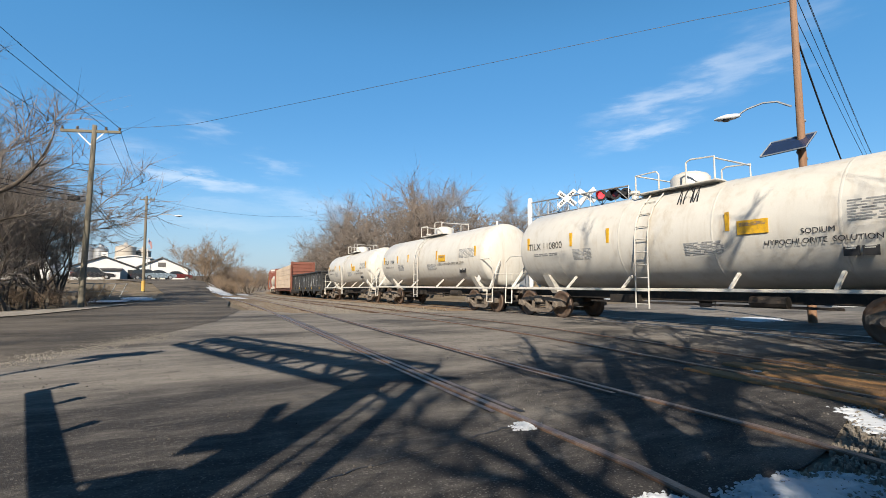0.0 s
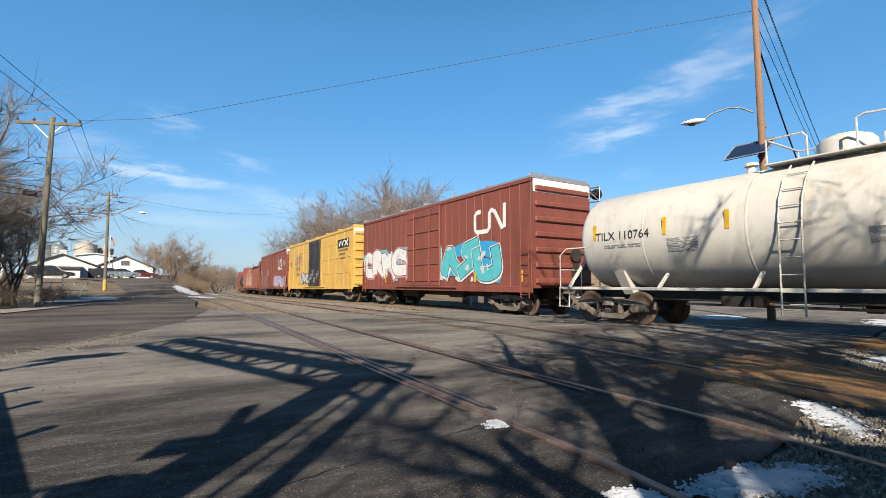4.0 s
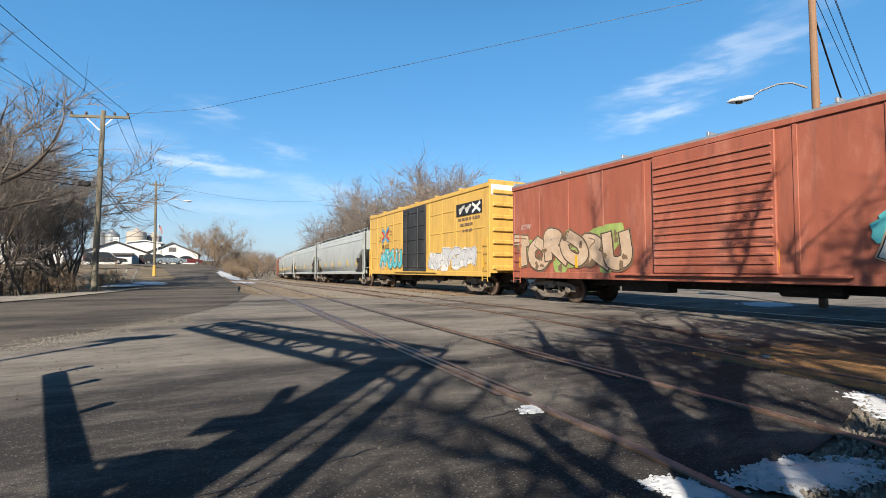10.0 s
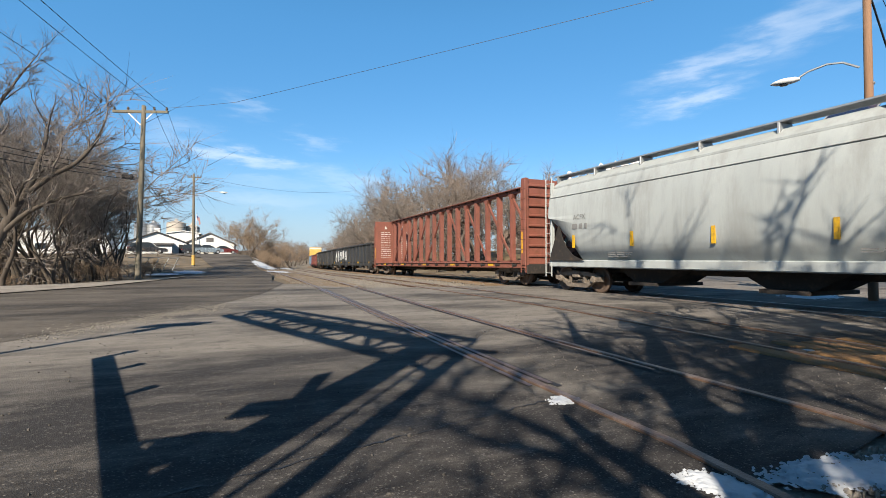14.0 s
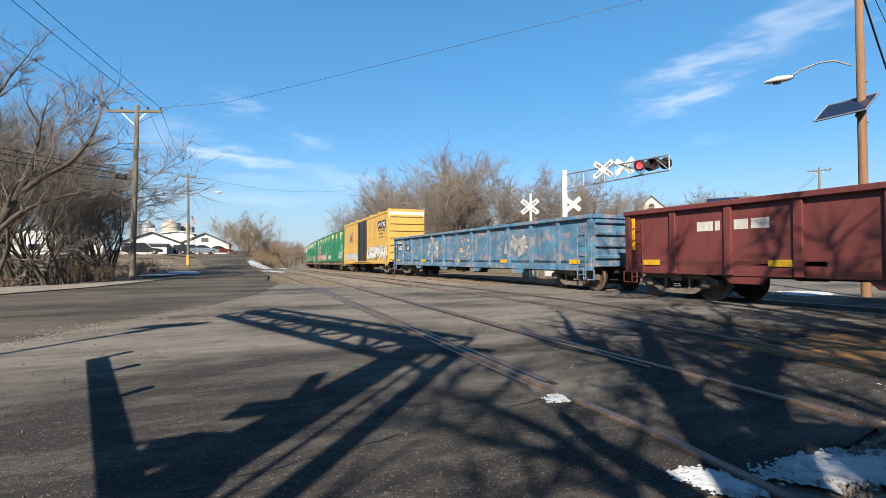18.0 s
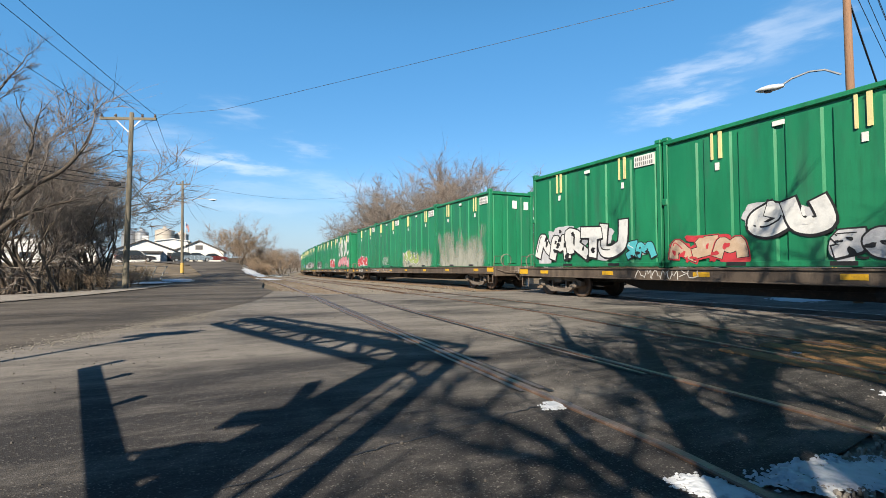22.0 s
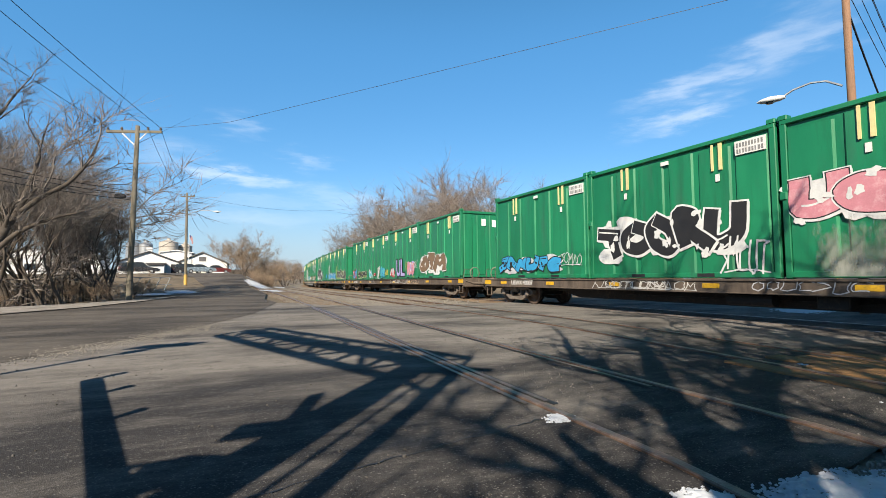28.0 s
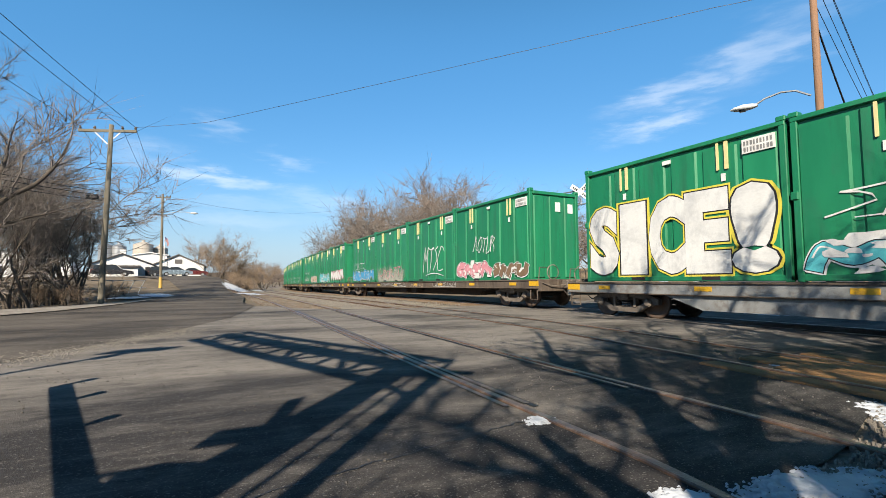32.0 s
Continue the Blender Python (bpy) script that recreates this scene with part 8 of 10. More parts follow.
for ly in (0.15, 0.5):
    part("ladder_rail", Geo().tube([(0.25, ly, 0.3), (0.25, ly, 5.6)], 0.02, 5), M["alu"], fc)
xp = thing("crossbuck_post", "white crossbuck sign on a slim post", "railway sign", pose(14.85, 20.95, gz(14.85, 20.95)))
part("post", Geo().lathe([(0.06, 0), (0.06, 4.6), (0.0, 4.62)], 10, "z"), M["alu"], xp)
crossbuck(xp, (-0.08, -0.05, 3.9), (-0.6, -0.8, 0), (0.8, -0.6, 0), 1.1)
for dx, dy, w, h in ((1.2, 2.4, 0.9, 1.7), (0.3, 3.6, 0.7, 1.3)):
    cb = thing("signal_cabinet", "grey metal signal cabinet beside the track", "cabinet", pose(FX + dx, FY + dy, gz(FX + dx, FY + dy)))
    part("housing", Geo().cbox(-w / 2, w / 2, -w / 2, w / 2, 0, h, 0.03), M["galv"], cb)
    part("door", Geo().cbox(-w / 2 - 0.02, -w / 2 + 0.01, -w / 2 + 0.08, w / 2 - 0.08, 0.1, h - 0.12, 0.01), M["alu"], cb)

# near cantilever, beside and behind the viewpoint; its shadow falls on the road
NX, NY = -2.74, -0.33
nc = thing("cantilever_signal", "white steel cantilever signal with crossbuck beside the road", "railway signal", pose(NX, NY, gz(NX, NY)))
part("mast", Geo().lathe([(0.21, 0), (0.21, 5.3), (0.17, 5.4), (0.0, 5.42)], 14, "z"), M["alu"], nc, smooth=True)
part("mast", Geo().lathe([(0.085, 0), (0.085, 5.3), (0.0, 5.32)], 10, "z", (0.03, -0.85, 0)), M["alu"], nc, smooth=True)
for zt, rt in ((5.05, 0.06), (4.5, 0.05)):
    part("mast_tie", Geo().tube([(0, 0, zt), (0.03, -0.85, zt)], rt, 6), M["alu"], nc)
ad = Vector((-0.37, 0.93, 0))
truss_arm(nc, tuple(ad * 0.0 + Vector((0, 0, 4.45))), tuple(ad * 5.0 + Vector((-0.21, 0.18, 4.75))), 0.75, 8, 0.095)
truss_arm(nc, tuple(Vector((0.45, -0.3, 4.75))), tuple(ad * 5.0 + Vector((0.09, 0.28, 4.95))), 0.6, 8, 0.075)
for qx, qy, qz in ((0.62, -0.75, 5.0), (0.72, -0.35, 4.7)):
    part("arm_tail", Geo().tube([(0, 0, qz), (qx, qy, qz)], 0.065, 6), M["alu"], nc)
crossbuck(nc, (-0.22, 0.0, 3.42), (-1, 0, 0), (0, -1, 0), 1.2)
signal_pair(nc, (-0.2, 0.02, 2.66), (-1, 0, 0), (True, False), (0, -1, 0), 0.17, 0.30)
for lx in (0.16, 0.46):
    part("ladder_rail", Geo().tube([(lx, -0.32, 0.2), (lx, -0.32, 5.2)], 0.025, 5), M["alu"], nc)
part("junction_box", Geo().cbox(-0.32, 0.32, -0.25, 0.25, 1.5, 2.1, 0.03), M["alu"], nc)
part("bell", Geo().lathe([(0.0, 4.45), (0.16, 4.4), (0.2, 4.25)], 10, "z", (0.3, 0.3, 0)), M["galv"], nc)
ga = thing("crossing_gate", "lowered red and white crossing gate arm with small lamps", "crossing gate", pose(-0.41, -3.8, gz(-0.41, -3.8)))
part("gate_post", Geo().lathe([(0.10, 0), (0.10, 1.35), (0.0, 1.36)], 10, "z"), M["alu"], ga)
part("gate_box", Geo().cbox(-0.25, 0.25, -0.25, 0.25, 0.75, 1.3, 0.03), M["alu"], ga)
tipv = Vector((-2.42 + 0.41, 5.0 + 3.8, 1.15))
part("gate_arm", Geo().bar((0, 0, 1.15), tuple(tipv), 0.05, 0.13), M["white"], ga)
for t in (0.995, 0.90, 0.78, 0.6):
    c = Vector((0, 0, 1.15)).lerp(tipv, t)
    part("gate_lamp", Geo().cyl(tuple(c + Vector((0, 0, 0.08))), tuple(c + Vector((0, 0, 0.24))), 0.035, 0.06, 8), M["redsign"], ga)


ss = thing("street_sign_post", "slim sign post with a small sign board beside the road", "sign", pose(-5.1, 3.85, gz(-5.1, 3.85)))
part("post", Geo().cyl((0, 0, 0), (0, 0, 4.6), 0.05, None, 8), M["galv"], ss)
part("sign_board", Geo().box(-0.45, 0.45, -0.02, 0.02, 4.15, 4.5), M["greensign"], ss)
crossbuck(ss, (0.0, -0.06, 3.95), (0.6, -0.8, 0), (0.8, 0.6, 0), 1.1)


# ---- buildings ----
def wall_windows(h, spots, w, hh, axis, off):
    """Windows with frame and sill on a wall of constant x or y."""
    for a, z in spots:
        def bx(a0, a1, d0, d1, z0, z1):
            return Geo().box(a0, a1, off + d0, off + d1, z0, z1) if axis == "y" else Geo().box(off + d0, off + d1, a0, a1, z0, z1)
        wn = part("window", bx(a - w / 2, a + w / 2, -0.03, 0.03, z, z + hh), M["window"], h)
        s = -1
        part("window_frame", bx(a - w / 2 - 0.08, a - w / 2, -0.06, 0.06, z - 0.08, z + hh + 0.08), M["siding_white"], wn)
        part("window_frame", bx(a + w / 2, a + w / 2 + 0.08, -0.06, 0.06, z - 0.08, z + hh + 0.08), M["siding_white"], wn)
        part("window_frame", bx(a - w / 2, a + w / 2, -0.06, 0.06, z + hh, z + hh + 0.08), M["siding_white"], wn)
        part("window_frame", bx(a - w / 2, a + w / 2, -0.05, 0.05, z + hh / 2 - 0.03, z + hh / 2 + 0.03), M["siding_white"], wn)
        part("window_sill", bx(a - w / 2 - 0.1, a + w / 2 + 0.1, -0.10, 0.08, z - 0.09, z), M["siding_white"], wn)


def house(label, x, y, rot, w, d, eave, ridge, siding, roof, z=None, windows=(), gable="y", chimney=None, trim="siding_white"):
    h = thing("house", label, "house", pose(x, y, gz(x, y) - 0.05 if z is None else z, 0, 0, rot))
    part("wall", Geo().box(-w / 2, w / 2, -d / 2, d / 2, -2.0, eave), M[siding], h)
    n = int(eave / 0.22)
    if gable == "y":      # gable ends look along y
        part("gable", Geo().prism([(-w / 2, eave), (w / 2, eave), (0, ridge)], "y", -d / 2, d / 2), M[siding], h)
        for s in (-1, 1):
            o, e = 0.35, 0.16
            part("roof", Geo().prism([(s * (w / 2 + o), eave - o * (ridge - eave) / (w / 2)), (0, ridge), (0, ridge + e), (s * (w / 2 + o), eave - o * (ridge - eave) / (w / 2) + e)], "y", -d / 2 - 0.3, d / 2 + 0.3), M[roof], h)
    else:
        part("gable", Geo().prism([(-d / 2, eave), (d / 2, eave), (0, ridge)], "x", -w / 2, w / 2), M[siding], h)
        for s in (-1, 1):
            o, e = 0.35, 0.16
            part("roof", Geo().prism([(s * (d / 2 + o), eave - o * (ridge - eave) / (d / 2)), (0, ridge), (0, ridge + e), (s * (d / 2 + o), eave - o * (ridge - eave) / (d / 2) + e)], "x", -w / 2 - 0.3, w / 2 + 0.3), M[roof], h)
    part("siding", _boards(w, d, eave, n), M[siding], h)
    wall_windows(h, windows, 0.85, 1.35, "y", -d / 2 - 0.02)
    part("foundation", Geo().box(-w / 2 - 0.04, w / 2 + 0.04, -d / 2 - 0.04, d / 2 + 0.04, -2.0, 0.35), M["concrete"], h)
    if chimney:
        part("chimney", Geo().cbox(chimney[0] - 0.3, chimney[0] + 0.3, chimney[1] - 0.3, chimney[1] + 0.3, eave, ridge + 0.9, 0.02), M["truck"], h)
    return h


def _boards(w, d, eave, n):
    g = Geo()
    for i in range(n):
        z = 0.36 + (eave - 0.4) * i / n
        for y0, y1 in ((-d / 2 - 0.018, -d / 2), (d / 2, d / 2 + 0.018)):
            g.box(-w / 2, w / 2, y0, y1, z, z + 0.05)
        for x0, x1 in ((-w / 2 - 0.018, -w / 2), (w / 2, w / 2 + 0.018)):
            g.box(x0, x1, -d / 2, d / 2, z, z + 0.05)
    return g


def porch(h, x0, x1, y0, depth, z, material, roof):
    p = part("porch_roof", Geo().prism([(y0, z), (y0 - depth - 0.3, z - 0.35), (y0 - depth - 0.3, z - 0.22), (y0, z + 0.5)], "x", x0 - 0.2, x1 + 0.2), M[roof], h)
    part("porch_floor", Geo().cbox(x0, x1, y0 - depth, y0, 0.1, 0.5, 0.02), M["siding_white"], h)
    n = max(2, int((x1 - x0) / 2.2) + 1)
    for i in range(n):
        x = x0 + 0.12 + (x1 - x0 - 0.24) * i / (n - 1)
        part("porch_post", Geo().cbox(x - 0.08, x + 0.08, y0 - depth + 0.02, y0 - depth + 0.18, 0.5, z - 0.28, 0.02), M["siding_white"], h)
    part("porch_railing", Geo().box(x0, x1, y0 - depth + 0.06, y0 - depth + 0.12, 1.25, 1.33).box(x0, x1, y0 - depth + 0.06, y0 - depth + 0.12, 0.62, 0.68), M["siding_white"], h)


# white house with a gable, slate blue house with solar panels, low brown house
h1 = house("cream-white two-storey house with a gable front", 72.3, 63.2, -52, 6.6, 9.0, 5.3, 8.6, "siding_cream", "roof_grey", 3.45, windows=((-1.7, 1.1), (1.7, 1.1), (-1.6, 3.4), (1.6, 3.4), (0.0, 5.9)))
porch(h1, 3.3, 7.6, 1.0, 3.4, 2.7, "siding_white", "roof_grey")
h2 = house("slate blue house with a grey roof carrying solar panels", 73.8, 49.8, -60, 6.4, 7.0, 4.5, 7.2, "siding_blue", "roof_grey", 3.5, windows=((-2.0, 2.9), (0.3, 2.9), (2.3, 2.9), (-1.7, 0.9), (1.9, 0.9)), gable="x")
porch(h2, -3.4, 4.6, -3.5, 2.0, 2.5, "siding_white", "roof_grey")
for i in range(5):
    for j in range(2):
        x0, t0 = -3.0 + i * 0.92, 0.16 + 0.40 * j
        lo, hi = (-3.5 * (1 - t0), 4.5 + 2.7 * t0 + 0.20), (-3.5 * (1 - t0 - 0.37), 4.5 + 2.7 * (t0 + 0.37) + 0.20)
        g = Geo().add([(x0 + dx, p[0], p[1] + dz) for dz in (0.0, 0.05) for p, dx in ((lo, 0.0), (lo, 0.86), (hi, 0.86), (hi, 0.0))],
                      [(3, 2, 1, 0), (4, 5, 6, 7), (0, 1, 5, 4), (1, 2, 6, 5), (2, 3, 7, 6), (3, 0, 4, 7)])
        part("solar_panel", g, M["panel"], h2, "dark blue solar panel")
h3 = house("low brown clapboard house with a white corner porch", 80.9, 45.9, -64, 7.0, 6.0, 1.9, 3.1, "siding_brown", "roof_brown", 3.3, windows=((-2.4, 0.6),), gable="x")
porch(h3, 1.0, 3.6, -3.0, 1.4, 1.75, "siding_white", "roof_brown")
h4 = house("white gabled house behind a low brown one", 87.8, 49.9, -60, 7.2, 8.0, 2.6, 5.1, "siding_white", "roof_brown", 3.3, windows=((-1.6, 1.0), (1.6, 1.0), (0.0, 2.9)))
for k, (x, y, rot, wd, sd_, e, rg) in enumerate(((112, 33, -70, 8, "siding_cream", 4.8, 7.0), (128, 40, -70, 9, "siding_brown", 3.2, 5.5), (48, 70, -40, 8, "siding_brown", 3.0, 5.0), (86, 66, -50, 9, "siding_white", 4.6, 6.9))):
    house("distant pale house along the street", x, y, rot, wd, 8, e, rg, sd_, "roof_grey", windows=((-2, 1.0), (2, 1.0)))

# white industrial sheds on the left, silos behind
YZ = gz(-6, 95)


def shed(label, x, y, w, d, eave, ridge, wallm, roofm, rot=0):
    s = thing("shed", label, "industrial building", pose(x, y, YZ - 0.1, 0, 0, rot))
    part("wall", Geo().box(-w / 2, w / 2, -d / 2, d / 2, -1, eave), M[wallm], s)
    part("gable", Geo().prism([(-w / 2, eave), (w / 2, eave), (0, ridge)], "y", -d / 2, d / 2), M[wallm], s)
    for q in (-1, 1):
        part("roof", Geo().prism([(q * (w / 2 + 0.4), eave - 0.1), (0, ridge + 0.02), (0, ridge + 0.2), (q * (w / 2 + 0.4), eave + 0.1)], "y", -d / 2 - 0.3, d / 2 + 0.2), M[roofm], s)
    return s


s1 = shed("white metal shed with a low gable roof", -12.0, 104, 9.0, 18, 2.0, 3.85, "siding_white", "roof_dark", 3)
part("door", Geo().box(3.3, 4.2, -9.06, -8.98, 0, 1.75), M["inkblack"], s1)
part("window", Geo().box(-0.6, 0.4, -9.05, -8.98, 0.8, 1.4), M["window"], s1)
part("lean_to_roof", Geo().prism([(-12.2, 1.55), (-9.0, 1.9), (-9.0, 2.0), (-12.2, 1.68)], "x", -4.4, 2.6), M["roof_dark"], s1)
part("lean_to_wall", Geo().box(-4.2, 2.4, -11.9, -9.0, 0, 1.58), M["siding_white"], s1)
part("sign_band", Geo().box(-4.0, -1.6, -11.96, -11.9, 0.6, 1.3), M["barn"], s1)
part("chimney", Geo().box(-0.5, 0.4, -8, -7, 3, 4.7), M["siding_white"], s1)
s2 = shed("white metal shed with a wide gable and louvre", -3.2, 108, 8.4, 16, 2.1, 4.1, "siding_white", "roof_grey", -2)
part("louvre", Geo().box(-0.6, 0.6, -8.07, -8.0, 2.5, 3.3), M["roof_grey"], s2)
part("door", Geo().box(-3.0, 0.6, -8.06, -8.0, 0, 1.7), M["siding_cream"], s2)
s3 = shed("white flat-roofed shed behind", -9.3, 124, 6.0, 12, 4.9, 5.3, "siding_white", "siding_white")
s4 = shed("long low white shed past the thicket", -31, 112, 20, 14, 3.4, 4.6, "siding_white", "roof_grey", 4)
for k in range(5):
    part("window", Geo().box(-8.5 + 3.9 * k, -7.0 + 3.9 * k, -7.05, -6.98, 0.9, 2.0), M["window"], s4)
for k, (x, y, r_, h_, mt) in enumerate(((-12.0, 132, 2.1, 8.9, "tanksteel"), (-8.6, 134, 1.6, 8.2, "tanksteel"), (-19.6, 134, 1.5, 8.6, "galv"), (-17.0, 134, 1.5, 8.4, "galv"))):
    s = thing("silo", "round steel silo with a conical top behind the sheds", "silo", pose(x, y, YZ))
    part("barrel", Geo().lathe([(r_, 0), (r_, h_ - 1.0)], 20, "z"), M[mt], s, smooth=True)
    part("cone", Geo().lathe([(r_ + 0.05, h_ - 1.0), (0.4, h_ - 0.35), (0.35, h_ + 0.1), (0, h_ + 0.12)], 20, "z"), M[mt], s)
    part("top_railing", Geo().lathe([(r_, h_ - 0.3), (r_, h_ - 0.24)], 20, "z"), M["galv"], s)
    for q in (3, 5):
        part("hoop", Geo().lathe([(r_ + 0.005, q * 1.35), (r_ + 0.04, q * 1.35 + 0.05), (r_ + 0.005, q * 1.35 + 0.1)], 20, "z"), M["truck"], s)
fp = thing("flagpole", "white flagpole with a hanging flag", "flagpole", pose(-5.75, 99.5, YZ))
part("pole", Geo().lathe([(0.07, 0), (0.04, 7.4), (0.07, 7.45), (0, 7.52)], 8, "z"), M["alu"], fp)
part("flag", Geo().prism([(0.05, 7.3), (0.5, 6.9), (0.7, 5.8), (0.45, 5.5), (0.35, 6.2), (0.05, 6.6)], "y", -0.03, 0.03), M["flag"], fp)
part("flag_canton", Geo().prism([(0.05, 7.3), (0.30, 7.05), (0.26, 6.7), (0.05, 6.85)], "y", -0.05, 0.05), M["flagblue"], fp)


def vehicle(label, x, y, rot, paint, l=4.6, w=1.8, h=1.45, suv=False, cat="car"):
    v = thing("parked_car", label, cat, pose(x, y, gz(x, y) + 0.02, 0, 0, rot))
    k = l / 2
    roof = [(-k, 0.45), (-k, 0.85), (-k * 0.92, 0.95), (-k * 0.55, 1.0), (-k * 0.38 if not suv else -k * 0.9, 1.0), (k * 0.42, 1.0), (k * 0.92, 0.82), (k, 0.70), (k, 0.40), (k * 0.9, 0.28), (-k * 0.95, 0.28)]
    part("body", Geo().prism(roof, "y", -w / 2, w / 2), M[paint], v)
    cab = [(-k * 0.62, 1.0), (-k * 0.34, h - 0.05), (-k * 0.1, h), (k * 0.14, h - 0.04), (k * 0.45, 1.0)] if not suv else [(-k * 0.95, 1.0), (-k * 0.86, h - 0.06), (0, h), (k * 0.18, h - 0.06), (k * 0.46, 1.0)]
    part("glasshouse", Geo().prism(cab, "y", -w / 2 + 0.12, w / 2 - 0.12), M["window"], v)
    part("roof", Geo().prism([(p[0] * 0.86, p[1] + (0.02 if p[1] > 1.01 else 0.28)) for p in cab[1:4]] + [(cab[3][0] * 0.8, h - 0.10), (cab[1][0] * 0.8, h - 0.10)], "y", -w / 2 + 0.15, w / 2 - 0.15), M[paint], v)
    for sx in (-0.62, 0.62):
        for sy in (-1, 1):
            wl = part("wheel", Geo().cyl((sx * k, sy * (w / 2 - 0.2), 0.32), (sx * k, sy * (w / 2 + 0.02), 0.32), 0.32, None, 18), M["rubber"], v)
            part("rim", Geo().cyl((sx * k, sy * (w / 2 + 0.0), 0.32), (sx * k, sy * (w / 2 + 0.03), 0.32), 0.2, None, 14), M["galv"], wl)
    for sy in (-1, 1):
        part("headlight", Geo().cbox(k - 0.08, k + 0.01, sy * 0.62 - 0.18, sy * 0.62 + 0.18, 0.58, 0.72, 0.02), M["alu"], v)
        part("tail_light", Geo().cbox(-k - 0.01, -k + 0.08, sy * 0.68 - 0.14, sy * 0.68 + 0.14, 0.62, 0.82, 0.02), M["redsign"], v)
    part("bumper", Geo().cbox(k - 0.1, k + 0.05, -w / 2 + 0.05, w / 2 - 0.05, 0.3, 0.5, 0.04), M[paint], v)
    return v


vehicle("silver-blue sedan parked across the yard entrance", -3.3, 87.5, 5, "car_silver")
vehicle("dark sedan parked behind a silver car", -5.2, 92, 8, "car_dark", suv=True, h=1.65)
vehicle("dark red car parked at the yard's edge", -0.9, 93, 0, "car_red")
vehicle("dark pickup parked in front of the shed", -11.8, 88, 0, "car_dark", 5.2, 1.9, 1.75, True, "pickup")
vehicle("dark car parked along the street", 80, 30.5, 22, "car_dark", suv=True, h=1.65)
vehicle("white car parked along the street", 92, 46.5, 22, "car_white")
vehicle("grey car parked along the street", 99, 49.5, 22, "car_silver")
vehicle("white pickup parked behind the signal", 44, 53, -30, "car_white", 5.3, 1.9, 1.8, True, "pickup")
vehicle("dark red car parked by the white house", 82, 36.8, 20, "car_red")

# roadside bits
gt = thing("pipe_gate", "low galvanised pipe gate beside the street", "gate", pose(-6.6, 52, gz(-6.6, 52)))
for x0 in (-1.6, -0.8, 0, 0.8, 1.6):
    part("gate_post", Geo().cyl((x0, 0, 0), (x0 + 0.5, 0, 1.2), 0.04, None, 6), M["galv"], gt)
part("gate_rail", Geo().cyl((-2, 0, 1.2), (2.2, 0, 1.15), 0.04, None, 6), M["galv"], gt)
part("gate_rail", Geo().cyl((-2, 0, 0.5), (2.2, 0, 0.5), 0.035, None, 6), M["galv"], gt)
sg = thing("speed_sign", "small white speed sign on a post beside the street", "road sign", pose(60, 19.0, gz(60, 19.0)))
part("post", Geo().cyl((0, 0, 0), (0, 0, 2.6), 0.04, None, 6), M["galv"], sg)
part("plate", Geo().box(-0.03, 0.0, -0.35, 0.35, 1.9, 2.8), M["white"], sg)
part("plate_print", Geo().box(-0.04, -0.03, -0.2, -0.03, 2.0, 2.4).box(-0.04, -0.03, 0.03, 0.2, 2.0, 2.4).box(-0.04, -0.03, -0.22, 0.22, 2.52, 2.6), M["inkblack"], sg)
hy = thing("fire_hydrant", "red fire hydrant with a white top", "hydrant", pose(58, 19.5, gz(58, 19.5)))
part("barrel", Geo().lathe([(0.16, 0), (0.16, 0.08), (0.12, 0.1), (0.12, 0.6)], 12, "z"), M["redsign"], hy)
part("cap", Geo().lathe([(0.15, 0.6), (0.13, 0.72), (0.05, 0.8), (0, 0.82)], 12, "z"), M["white"], hy)
ys = thing("warning_sign", "yellow warning sign on a post in front of the porch", "road sign", pose(46.5, 31.6, gz(46.5, 31.6)))
part("post", Geo().cyl((0, 0, 0), (0, 0, 2.2), 0.035, None, 6), M["galv"], ys)
part("plate", Geo().prism([(-0.42, 2.3), (0, 1.88), (0.42, 2.3), (0, 2.72)], "y", -0.01, 0.01), M["yellow"], ys)


